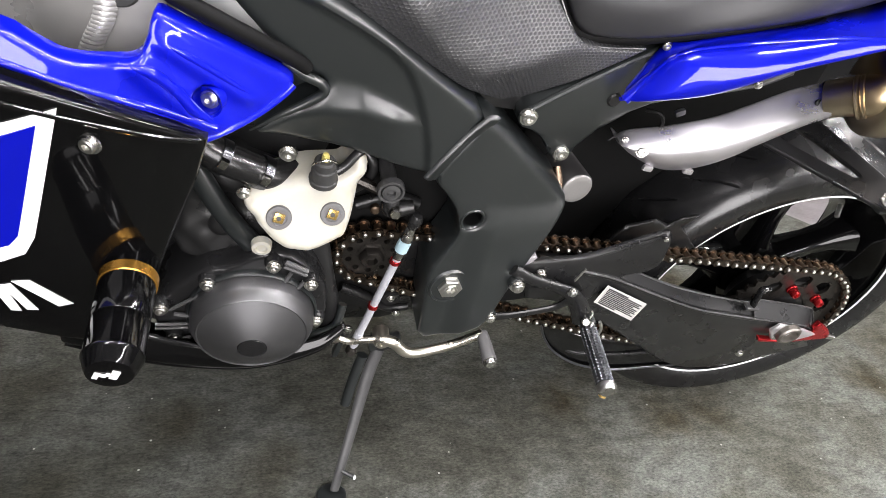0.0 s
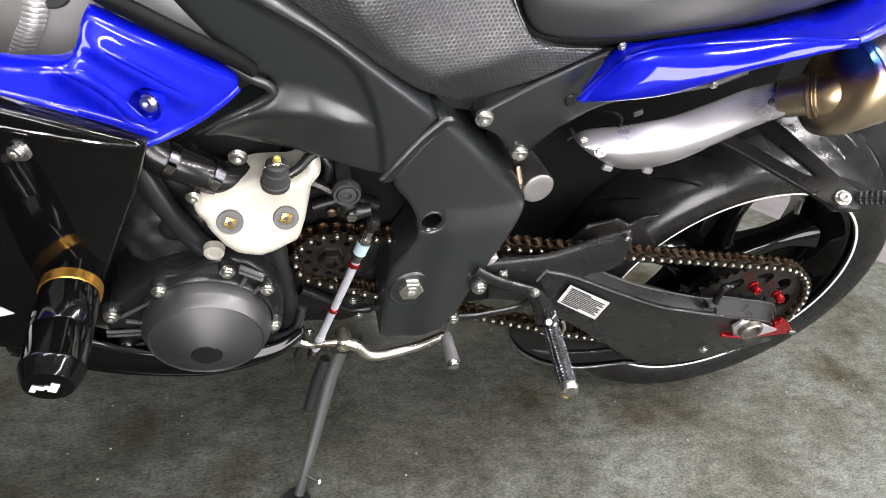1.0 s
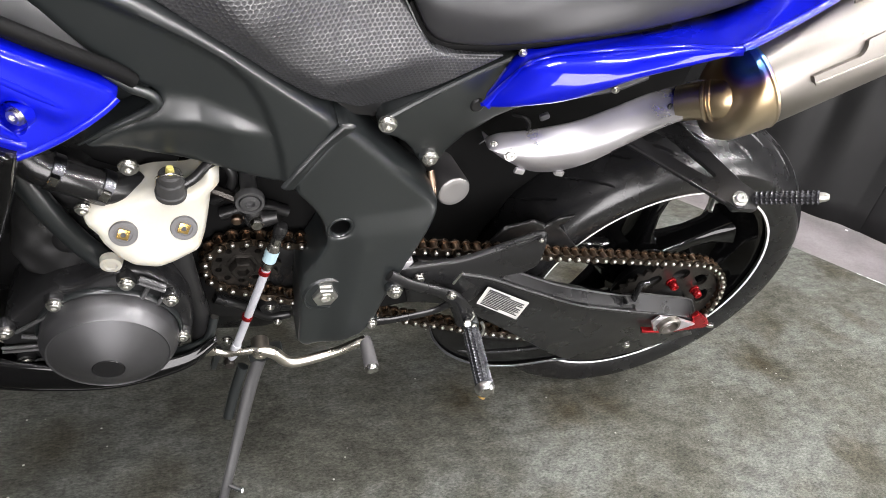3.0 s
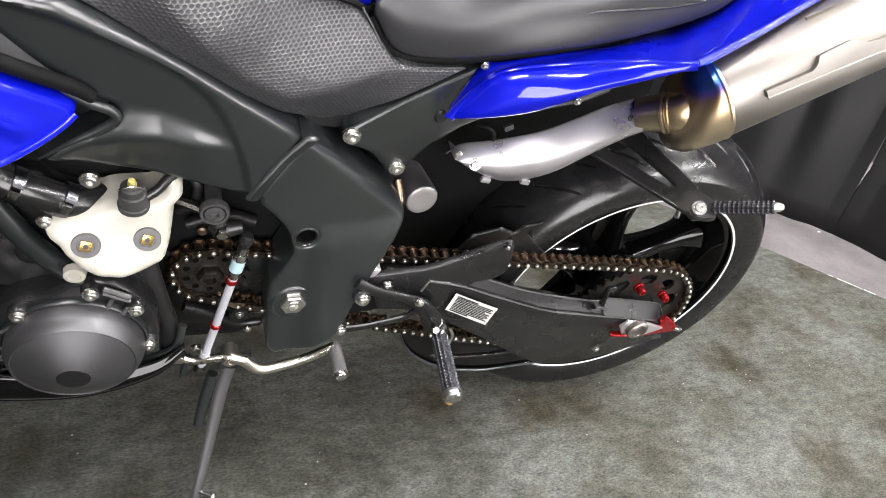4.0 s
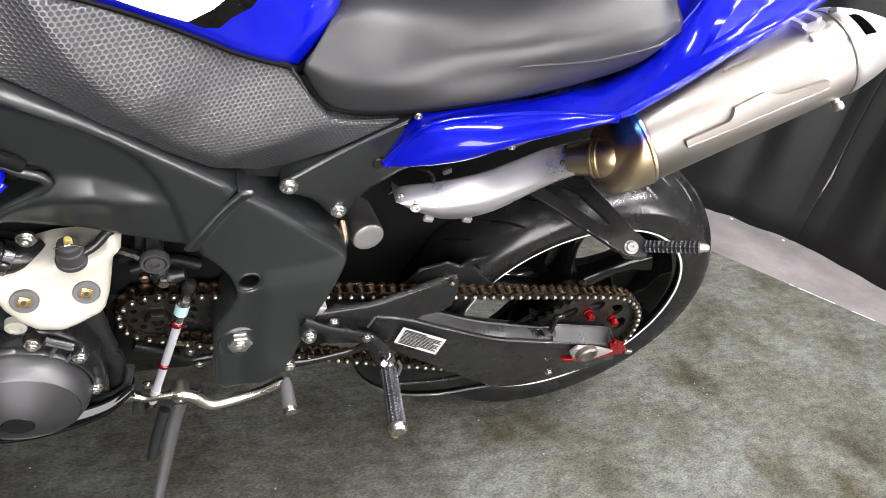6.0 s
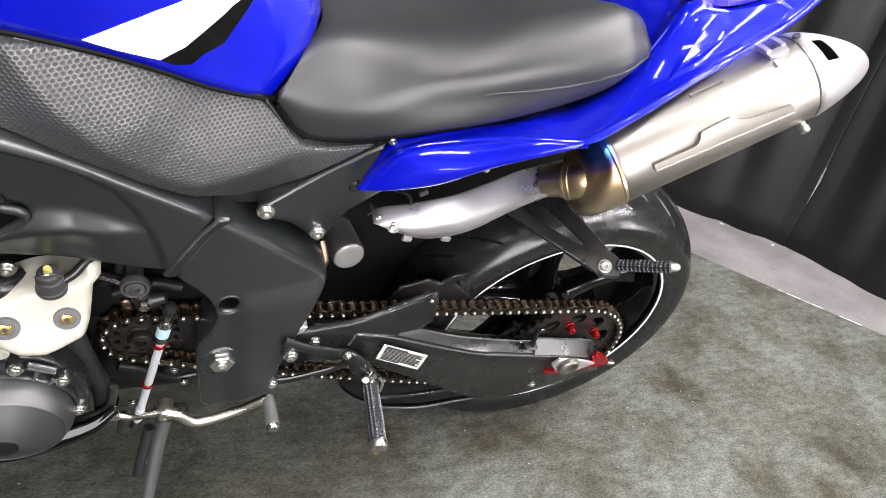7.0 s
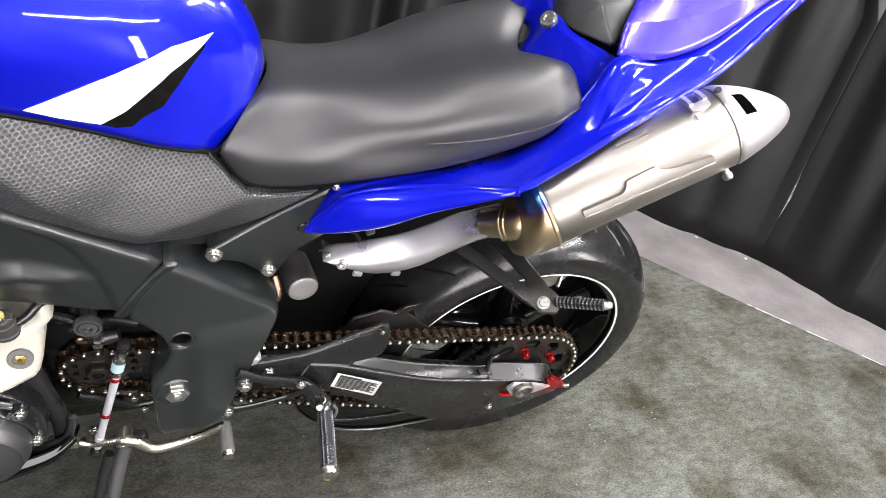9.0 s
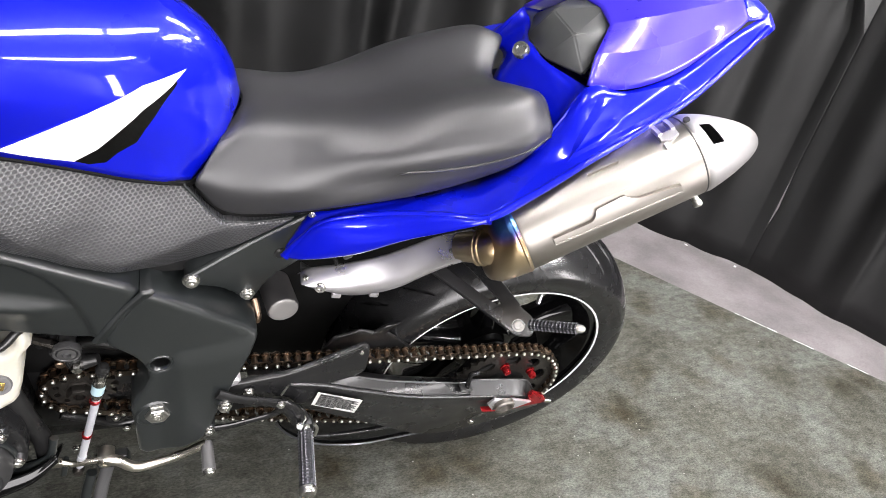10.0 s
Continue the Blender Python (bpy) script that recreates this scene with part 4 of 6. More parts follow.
seat = part("seat", outward(skin(SEAT_ROWS, 60, 6, True, True), (0, 0, 1)), VINYL, bike, "black vinyl rider seat", 60)
thicken(seat, 0.012)
# seat base, thicker in front to fill the dark gap there too
part("seat_base", tube([(x - 0.002, y * 0.98 + 0.006, z - 0.004) for x, y, z in SEAT_ROWS[0]], [0.009, 0.009, 0.008, 0.006, 0.005, 0.0045, 0.0045], 10, 50), SHADE, seat, "black plastic seat base")

# ---- tail
TB, TM, TN = [(0.144, -0.105, 0.667), (0.171, -0.12, 0.68), (0.226, -0.135, 0.704), (0.278, -0.155, 0.748), (0.327, -0.178, 0.785), (0.357, -0.192, 0.809)], [(0.145, -0.106, 0.672), (0.163, -0.108, 0.702), (0.188, -0.115, 0.734), (0.247, -0.13, 0.758), (0.308, -0.165, 0.792), (0.357, -0.19, 0.812)], [(0.147, -0.104, 0.672), (0.165, -0.104, 0.701), (0.192, -0.104, 0.733), (0.251, -0.118, 0.759), (0.312, -0.155, 0.791), (0.358, -0.187, 0.812)]
TB2 = [TB[-1]] + [(0.37, -0.192, 0.815), (0.419, -0.18, 0.843), (0.481, -0.165, 0.88), (0.546, -0.145, 0.906), (0.621, -0.12, 0.942), (0.692, -0.09, 0.993), (0.748, -0.06, 1.027)][1:]
SEAT_EDGE = [(0.15, -0.098, 0.68), (0.175, -0.09, 0.727), (0.2, -0.1, 0.742), (0.3, -0.113, 0.78), (0.4, -0.115, 0.825), (0.44, -0.1, 0.862)]
REAR_TOP = [(0.39, -0.118, 0.822), (0.437, -0.108, 0.86), (0.476, -0.1, 0.94), (0.536, -0.1, 0.941), (0.607, -0.09, 0.965), (0.685, -0.065, 1.013), (0.76, -0.035, 1.04)]
REAR_MID = [(0.372, -0.17, 0.818), (0.425, -0.152, 0.85), (0.486, -0.142, 0.888), (0.55, -0.132, 0.914), (0.62, -0.115, 0.948), (0.695, -0.085, 0.998), (0.758, -0.055, 1.032)]
ROW_TOP = SEAT_EDGE[:4] + [(0.34, -0.114, 0.799), (0.37, -0.116, 0.812)] + REAR_TOP[1:]
ROW_N = TN + [tuple(np.array(a) * 0.7 + np.array(b) * 0.3) for a, b in zip(REAR_MID[1:], REAR_TOP[1:])]
FLANK = []
for f in (0.07, 0.18, 0.34, 0.5, 0.64, 0.76, 0.86, 0.93, 0.98):
    swell = math.sqrt(max(0, 1 - ((f - 0.34) / (0.66 if f > 0.34 else 0.34)) ** 2))
    row = [((a[0] * (1 - f) + b[0] * f), (a[1] * (1 - f) + b[1] * f) - w * 0.017 * swell, (a[2] * (1 - f) + b[2] * f) + w * 0.002 * swell)
           for a, b, w in zip(TB, TM, (0.15, 0.7, 1.0, 0.9, 0.55, 0.0))]
    FLANK.append(row + [tuple(np.array(a) * (1 - f) + np.array(b) * f) for a, b in zip(TB2[1:], REAR_MID[1:])])
tail = part("tail_fairing", outward(skin([TB + TB2[1:], *FLANK, TM + REAR_MID[1:], ROW_N, ROW_TOP], 110, 2, False), (0, -1, 1)), BLUE, bike, "glossy blue tail fairing", 40)
thicken(tail, 0.004)


def snapped(points, ob, out, n=24):
    """Points laid on a surface, raised by out."""
    tree = BVHTree.FromPolygons([v.co[:] for v in ob.data.vertices], [q.vertices[:] for q in ob.data.polygons])
    res = []
    for q in spline(points, n):
        loc, nrm = tree.find_nearest(Vector(q))[:2]
        res.append(tuple(loc + Vector((nrm.x, nrm.y, nrm.z)) * out))
    return res


part("seat_piping", tube(snapped([(0.258, -0.12, 0.814), (0.2773, -0.1223, 0.8216), (0.3488, -0.1307, 0.841), (0.4295, -0.1233, 0.8711), (0.446, -0.113, 0.879)], seat, 0.0, 40), [0.0004, 0.0014, 0.0016, 0.0016, 0.0014], 8, 80), PLASTIC, seat, "sewn black seam")
MID = [((a[0] + b[0]) / 2, (a[1] + b[1]) / 2, (a[2] + b[2]) / 2) for a, b in zip(TM, TN)]
part("edge_crease", tube(snapped(MID, tail, -0.0042, 40), 0.006, 16, 100), BLUE, tail)
RIM = [(0.464, -0.148, 0.874), (0.510, -0.140, 0.900), (0.567, -0.126, 0.924), (0.6046, -0.116, 0.942), (0.6156, -0.108, 0.952), (0.6, -0.100, 0.9545), (0.556, -0.102, 0.9425), (0.511, -0.108, 0.934), (0.5, -0.1155, 0.9255), (0.479, -0.135, 0.900)]
SKIRT = [(0.455, -0.153, 0.868), (0.513, -0.145, 0.897), (0.569, -0.132, 0.921), (0.61, -0.122, 0.941), (0.6265, -0.108, 0.955), (0.609, -0.095, 0.961), (0.558, -0.098, 0.946), (0.489, -0.1045, 0.9386), (0.4807, -0.114, 0.9226), (0.466, -0.132, 0.889)]


def pressed_dish(ob, steps=5):
    """A shallow dish pressed into the flank inside a sharp raised rim."""
    tree = BVHTree.FromPolygons([v.co[:] for v in ob.data.vertices], [q.vertices[:] for q in ob.data.polygons])

    def laid(p, out):
        loc, nrm = tree.find_nearest(Vector(p))[:2]
        if nrm.y > 0:
            nrm = -nrm
        return loc + nrm * out

    def ring(points, out):
        return [laid(Vector(a).lerp(Vector(b), k / steps), out) for a, b in zip(points, points[1:] + points[:1]) for k in range(steps)]

    centre = sum((Vector(p) for p in RIM), Vector()) / len(RIM)
    rim, deep = ring(RIM, 0.0045), laid(centre, 0.0012)
    rows = [ring(SKIRT, -0.001), rim] + [[p.lerp(deep, f) for p in rim] for f in (0.03, 0.2, 0.4, 0.6, 0.8)]
    bm = bmesh.new()
    vs = [[bm.verts.new(p) for p in r] for r in rows]
    n = len(vs[0])
    for a, b in zip(vs, vs[1:]):
        for k in range(n):
            bm.faces.new((a[k], a[(k + 1) % n], b[(k + 1) % n], b[k]))
    bm.faces.new(vs[-1])
    bmesh.ops.recalc_face_normals(bm, faces=bm.faces)
    return outward(bm, (0, -1, 1))


part("pressed_dish", pressed_dish(tail), BLUE, tail, "", 40)
thicken(part("far_flank", outward(skin([[(x, -y, z) for x, y, z in c] for c in (TB2, REAR_MID, REAR_TOP)], 50, 5, False), (0, 1, 1)), BLUE, tail, "", 30), 0.004)
thicken(part("far_side", outward(skin([[(x, -y, z) for x, y, z in c] for c in (TB, TM, SEAT_EDGE)], 40, 5, False), (0, 1, 1)), BLUE, tail, "", 30), 0.004)
part("lower_edge", tube([(x, y + 0.0032, z + 0.0012) for x, y, z in TB2], 0.0045, 16, 90), BLUE, tail)
WELL_A = [(0.425, -0.118, 0.845), (0.452, -0.104, 0.872), (0.45, -0.062, 0.885), (0.415, 0.0, 0.872)]
WELL_B = [(0.476, -0.1, 0.941), (0.478, -0.075, 0.934), (0.455, -0.03, 0.932), (0.45, 0.0, 0.935)]
thicken(part("seat_well", outward(skin([[*WELL_A, *[(x, -y, z) for x, y, z in WELL_A[-2::-1]]], [*WELL_B, *[(x, -y, z) for x, y, z in WELL_B[-2::-1]]]], 41, 5, False), (-1, 0, 0.5)), BLUE, tail, "", 20), 0.003)
part("seat_lock", lathe([(0, 0.003), (0.004, 0.003), (0.0045, 0.005), (0.009, 0.005), (0.0105, 0.002), (0.0105, -0.004), (0, -0.004)], [(0.414, -0.03, 0.943)][0], (-0.75, -0.35, 0.55), n=20), STEEL, tail, "bright seat lock")
COWL = [
    [(0.476, -0.1, 0.944), (0.536, -0.101, 0.944), (0.607, -0.091, 0.968), (0.685, -0.066, 1.017), (0.715, -0.05, 1.033)],
    [(0.487, -0.075, 0.972), (0.545, -0.078, 0.985), (0.612, -0.07, 1.002), (0.685, -0.05, 1.03), (0.715, -0.035, 1.04)],
    [(0.515, -0.04, 0.995), (0.56, -0.045, 1.012), (0.625, -0.04, 1.03), (0.69, -0.03, 1.045), (0.717, -0.02, 1.046)],
    [(0.522, 0.0, 0.998), (0.565, 0.0, 1.017), (0.628, 0.0, 1.036), (0.69, 0.0, 1.049), (0.718, 0.0, 1.049)],
]
cowl = part("seat_cowl", outward(skin(COWL, 30, 4, False, True), (0, 0, 1)), PEARL, bike, "violet-blue single seat cowl", 12)
thicken(cowl, 0.004)


def faceted_pad():
    """The low-backed stop in front of the cowl, in flat facets."""
    ring = [(0.482, -0.074, 0.944), (0.452, -0.026, 0.936), (0.452, 0.026, 0.936), (0.482, 0.074, 0.944), (0.517, 0.05, 0.988), (0.53, 0.0, 1.0), (0.517, -0.05, 0.988)]
    peaks = [(0.478, -0.03, 0.972), (0.478, 0.03, 0.972)]
    bm = bmesh.new()
    r = [bm.verts.new(p) for p in ring]
    a, b = [bm.verts.new(p) for p in peaks]
    for f in ((r[0], r[1], a), (r[1], r[2], b, a), (r[2], r[3], b), (r[3], r[4], b), (r[4], r[5], b), (r[5], a, b), (r[5], r[6], a), (r[6], r[0], a)):
        bm.faces.new(f)
    bmesh.ops.recalc_face_normals(bm, faces=bm.faces)
    outward(bm, (-0.4, 0, 1))
    bmesh.ops.bevel(bm, geom=[e for e in bm.edges if not e.is_boundary], offset=0.002, segments=2, affect="EDGES")
    return bm


thicken(part("back_pad", faceted_pad(), PAD, cowl, "black faceted back pad", 15), 0.01)
END = [(0.718, -0.048, 1.03), (0.745, -0.045, 1.037), (0.764, -0.03, 1.038)]
thicken(part("tail_end", outward(skin([END, [(0.72, -0.02, 1.046), (0.75, -0.02, 1.044), (0.77, -0.012, 1.04)], [(0.72, 0, 1.049), (0.752, 0, 1.046), (0.772, 0, 1.04)]], 14, 4, False, True), (0, 0, 1)), BLUE, tail, "", 20), 0.004)
part("oval_badge", lathe([(0, 0.002), (0.009, 0.0018), (0.011, 0.0), (0, -0.001)], (0.7265, -0.0385, 1.0372), (-0.1, -0.5, 0.87), squash=(1.0, 0.7)), STEEL, tail, "small oval metal badge")

# ---- exhaust
GT, GB = [(0.182, -0.075, 0.599), (0.193, -0.08, 0.613), (0.231, -0.09, 0.628), (0.277, -0.1, 0.65), (0.309, -0.11, 0.677), (0.338, -0.12, 0.706), (0.353, -0.129, 0.722), (0.375, -0.1445, 0.747)], [(0.183, -0.08, 0.596), (0.21, -0.085, 0.58), (0.251, -0.09, 0.566), (0.288, -0.095, 0.571), (0.319, -0.105, 0.595), (0.345, -0.115, 0.631), (0.366, -0.129, 0.668), (0.393, -0.149, 0.709)]
GM = [((a[0] + b[0]) / 2 - 0.004, (a[1] + b[1]) / 2 - 0.022 - 0.008 * k / 7, (a[2] + b[2]) / 2 + 0.006) for k, (a, b) in enumerate(zip(GT, GB))]
GBK = [(x + 0.004, y + 0.03, z - 0.002) for x, y, z in GB]
GTK = [(x, y + 0.012, z - 0.014) for x, y, z in GT]
guard = part("exhaust_guard", outward(skin([GTK, GT, GM, GB, GBK], 40, 5, True), (0, -1, 0)), CAST, bike, "silver cast exhaust guard", 60)
thicken(guard, 0.0015)
screw(guard, 0.204, -0.106, 0.602, 0.95, (-0.3, -0.9, 0.3))
screw(guard, 0.186, -0.092, 0.606, 0.55, (-0.5, -0.8, 0.3))
part("end_flange", tube([(0.3705, -0.1725, 0.734), (0.374, -0.168, 0.745), (0.3755, -0.158, 0.7475), (0.3755, -0.146, 0.7465)], 0.0022, 8, 30), CAST, guard)
# dark disc on the surface for the shaded inside of a hole
part("guard_hole", lathe([(0, 0.0006), (0.0035, 0.0006), (0.0036, -0.002), (0, -0.002)], (0.3535, -0.1482, 0.7125), (-0.1, -1, 0.5), n=16), INK, guard)
for x, y, z in ((0.235, -0.092, 0.567), (0.29, -0.097, 0.57)):
    part("guard_tab", block((0.014, 0.006, 0.008), pose(x, y, z, 0, 10, 0), 0.002), CAST, guard)
C0, C1, CR = Vector((0.4167, -0.1672, 0.7597)), Vector((0.6142, -0.1714, 0.9017)), 0.0515
CX = (C1 - C0).normalized()
L = (C1 - C0).length
silencer = part("silencer", lathe([(0.0, 0.0), (CR - 0.006, 0.0), (CR - 0.0015, 0.004), (CR, 0.012), (CR, L), (CR - 0.0015, L + 0.002), (0.0, L + 0.002)], C0, CX, n=48), CAN, bike, "brushed titanium silencer can")


CAP_PROFILE = [(0.0505, -0.002), (0.0517, 0.0), (0.0517, 0.006), (0.0472, 0.022), (0.0408, 0.04), (0.0335, 0.056), (0.0262, 0.07), (0.0185, 0.081), (0.0115, 0.0875), (0.005, 0.0905), (0.0, 0.0912)]


def droop(h):
    return 0.0225 * (max(0, h - 0.006) / 0.081) ** 1.25


def end_cap():
    """A nose that narrows to a blunt tip, hanging a little below the can's axis."""
    prof = spline(CAP_PROFILE, 31)
    bm = lathe([(max(0, float(r)), float(h)) for r, h in prof[:-1]] + [(0.0, 0.0912)], C1, CX, n=56)
    up = (Vector((0, 0, 1)) - CX * CX.z).normalized()
    for v in bm.verts:
        v.co -= up * droop((v.co - C1).dot(CX))
    return bm


cap = part("end_cap", end_cap(), CAP, silencer, "pale bead-blasted end cap", 50)


def along(h, ang, lift):
    """A place on the can: h from its front end, ang round from its left side to its top."""
    up = (Vector((0, 0, 1)) - CX * CX.z).normalized()
    side = Vector((0, -1, 0))
    d = side * math.cos(ang) + up * math.sin(ang)
    return C0 + CX * h + d * (CR + lift), d


def can_strip(h0, h1, a0, a1, lift, n=10, m=4):
    """A curved strap that follows the can; a0 and a1 bound it over its length."""
    bm = bmesh.new()
    top = [[bm.verts.new(along(h0 + (h1 - h0) * i / n, a0(i / n) + (a1(i / n) - a0(i / n)) * j / m, lift)[0]) for j in range(m + 1)] for i in range(n + 1)]
    for i in range(n):
        for j in range(m):
            bm.faces.new((top[i][j], top[i + 1][j], top[i + 1][j + 1], top[i][j + 1]))
    made = bmesh.ops.extrude_edge_only(bm, edges=[e for e in bm.edges if e.is_boundary])
    for g in made["geom"]:
        if isinstance(g, bmesh.types.BMVert):
            rel = g.co - C0
            axial = CX * rel.dot(CX)
            g.co = C0 + axial + (rel - axial).normalized() * (CR - 0.002)
    bmesh.ops.recalc_face_normals(bm, faces=bm.faces)
    return bm


def rail_top(f):
    h = 0.04 + 0.163 * f
    return float(np.interp(h, [0.04, 0.09, 0.096, 0.1, 0.136, 0.142, 0.152, 0.203], [0.47, 0.46, 0.53, 0.67, 0.7, 0.6, 0.52, 0.38]))


rail = part("mount_rail", can_strip(0.04, 0.203, lambda f: 0.33 - 0.1 * f, rail_top, 0.007, 60), CAN, silencer)
part("rail_edge", tube([along(0.04 + 0.163 * k / 12, 0.325 - 0.1 * k / 12, 0.0067)[0] for k in range(13)], 0.0016, 8, 40), CAN, rail)
part("plate_line", can_strip(0.1, 0.143, lambda f: 0.80 - 0.03 * f, lambda f: 0.825 - 0.03 * f, 0.0012), CAN, silencer)
part("weld_tab", can_strip(0.11, 0.149, lambda f: 1.44, lambda f: 1.49 + 0.06 * (f > 0.85), 0.004), CAN, silencer)
clip = part("clip", can_strip(0.205, 0.227, lambda f: 1.36 + 0.16 * abs(f - 0.5), lambda f: 1.62, 0.0045), CAST, silencer, "bent sheet metal clip")
for h in (0.205, 0.2222):
    part("prong", can_strip(h, h + 0.0048, lambda f: 1.58, lambda f: 1.95, 0.0075), CAST, clip)
part("stem", can_strip(0.206, 0.211, lambda f: 1.22, lambda f: 1.38, 0.0025), CAST, clip)
p, d = along(0.226, -0.62, 0.0)
part("cap_stud", lathe([(0.0045, -0.006), (0.0045, 0.004), (0.006, 0.005), (0.006, 0.011), (0.004, 0.013), (0, 0.013)], p, d, n=12), STEEL, cap)


def vent_mesh():
    """Black film on the cap, running round it, for the slot's dark inside."""
    up = (Vector((0, 0, 1)) - CX * CX.z).normalized()
    bm = bmesh.new()
    rows = []
    for i in range(5):
        h = 0.012 + 0.0145 * i / 4
        r = float(np.interp(h, [q[1] for q in CAP_PROFILE], [q[0] for q in CAP_PROFILE])) + 0.0006
        row = []
        for j in range(21):
            f = j / 20
            ang = 0.9 + 0.9 * f
            d = Vector((0, -1, 0)) * math.cos(ang) + up * math.sin(ang)
            row.append(bm.verts.new(C1 + CX * (h + 0.006 * (0.5 - f)) + d * r - up * droop(h)))
        rows.append(row)
    for a, b in zip(rows, rows[1:]):
        for j in range(20):
            bm.faces.new((a[j], b[j], b[j + 1], a[j + 1]))
    bmesh.ops.recalc_face_normals(bm, faces=bm.faces)
    return outward(bm, (0, 0, 1))


thicken(part("vent_slot", vent_mesh(), VOID, cap, "vent slot as an unlit black film"), 0.001, -1)
p, d = along(L + 0.003, 1.75, -0.001)
part("cap_screw", lathe([(0, 0.004), (0.004, 0.004), (0.0045, 0), (0, 0)], p, d, n=12), INK, cap)
part("cap_seam", lathe([(0.0508, -0.0045), (0.0519, -0.004), (0.0519, -0.0025), (0.0508, -0.002)], C1, CX, n=56), INK, cap, "dark seam line")


def dish_mesh():
    """The dished front of the can: its lower half reaches forward below the pipe."""
    bm = lathe([(0.0, -0.039), (0.018, -0.0385), (0.032, -0.036), (0.043, -0.031), (0.0492, -0.022), (0.0518, -0.011), (0.0528, 0.0), (0.0528, 0.006), (0.0516, 0.008), (0.0, 0.008)], C0, CX, n=64)
    up = (Vector((0, 0, 1)) - CX * CX.z).normalized()
    for v in bm.verts:
        h = (v.co - C0).dot(CX)
        v.co += CX * 0.5 * (v.co - C0).dot(up) * ease(-h / 0.028)
    return bm


collar = part("collar", dish_mesh(), HEAT, bike, "titanium collar with blue and gold heat tints", 60)
NK = Vector((0.392, -0.172, 0.742))
pipe = part("link_pipe", tube([(0.368, -0.142, 0.7145), (0.379, -0.156, 0.728), NK, NK.lerp(C0, 0.35)], [0.0205, 0.0215, 0.0225, 0.023], 24), HEAT, bike, "heat-tinted exhaust link pipe", 60)
PD = (NK - Vector((0.37, -0.15, 0.719))).normalized()
for h, r in ((-0.012, 0.0225), (-0.018, 0.0225)):
    part("pipe_bead", lathe([(r - 0.0005, -0.0025), (r + 0.0012, -0.0012), (r + 0.0012, 0.0012), (r - 0.0005, 0.0025)], NK + PD * h, PD, n=32), HEAT, pipe, "pipe clamp band")
part("collar_bead", lathe([(0.0527, -0.002), (0.0538, 0.0), (0.0527, 0.003)], C0 + CX * 0.004, CX, n=56), HEAT, collar)


# ---- rear wheel
def tyre_mesh():
    """Tyre with sipes cut into the tread."""
    prof = spline([(0.222, -0.082), (0.236, -0.091), (0.256, -0.0955), (0.272, -0.0935), (0.2865, -0.08), (0.3, -0.055), (0.3085, -0.028), (0.311, 0.0),
                   (0.3085, 0.028), (0.3, 0.055), (0.2865, 0.08), (0.272, 0.0935), (0.256, 0.0955), (0.236, 0.091), (0.222, 0.082)], 91)
    n = 1200
    bm = bmesh.new()
    rings = []
    period = math.tau / 16
    for j in range(n):
        a = j * math.tau / n
        row = []
        for r, y in prof:
            cut = 0
            if r > 0.274:
                for side in (-1, 1):
                    v = side * y
                    for k, (v0, v1) in enumerate(((0.034, 0.074), (0.014, 0.05))):
                        if v0 < v < v1:
                            u = (a + (0.25 * period if side > 0 else 0) + 0.57 * period * k) % period - period / 2
                            if abs(u) < 0.0125 * (0.3 + 0.7 * math.sin((v - v0) / (v1 - v0) * math.pi)):
                                cut = 0.0045
            b = a - 4.0 * min(abs(y), 0.075)
            row.append(bm.verts.new((AX + (r - cut) * math.cos(b), y, AZ + (r - cut) * math.sin(b))))
        rings.append(row)
    for a, b in zip(rings, rings[1:] + rings[:1]):
        for i in range(len(prof) - 1):
            bm.faces.new((a[i], b[i], b[i + 1], a[i + 1]))
    bmesh.ops.recalc_face_normals(bm, faces=bm.faces)
    return bm


HUB = (AX, 0, AZ)
wheel = part("rear_wheel", lathe([(0.222, 0.083), (0.2285, 0.085), (0.231, 0.082), (0.2275, 0.076), (0.215, 0.073), (0.205, 0.055), (0.192, 0.03), (0.186, 0.0), (0.19, -0.03), (0.2, -0.06), (0.215, -0.075), (0.231, -0.084), (0.222, -0.083)], HUB, n=96), GLOSS, bike, "gloss black five-spoke rear wheel")
part("tyre", tyre_mesh(), RUBBER, wheel, "worn black sports tyre", 50)
part("rim_stripe", lathe([(0.2235, 0.0845), (0.2245, 0.0858), (0.2272, 0.0858), (0.2282, 0.0848)], HUB, n=128), STRIPE, wheel, "white reflective rim stripe")
part("hub", lathe([(0.0, 0.06), (0.03, 0.06), (0.045, 0.055), (0.06, 0.045), (0.062, 0.0), (0.06, -0.05), (0.04, -0.06), (0.0, -0.06)], HUB, n=40), GLOSS, wheel)


def spoke_mesh():
    rows = []
    for r, w, d in ((0.05, 0.026, 0.036), (0.08, 0.019, 0.03), (0.12, 0.0165, 0.026), (0.155, 0.02, 0.028), (0.192, 0.036, 0.04)):
        rows.append([(r, -d, -w * 0.6), (r, -d * 1.05, 0), (r, -d, w * 0.6), (r, -d * 0.3, w), (r, d * 0.6, w * 0.8), (r, d * 0.6, -w * 0.8), (r, -d * 0.3, -w)])
    bm = bmesh.new()
    vs = [[bm.verts.new(p) for p in spline(r, 21, True)] for r in rows]
    for a, b in zip(vs, vs[1:]):
        for i in range(len(a)):
            bm.faces.new((a[i], a[(i + 1) % len(a)], b[(i + 1) % len(a)], b[i]))
    bmesh.ops.recalc_face_normals(bm, faces=bm.faces)
    return bm


first = None
for k in range(5):
    m = Matrix.Translation(HUB) @ Euler((0, -radians(26 + 72 * k), 0)).to_matrix().to_4x4()
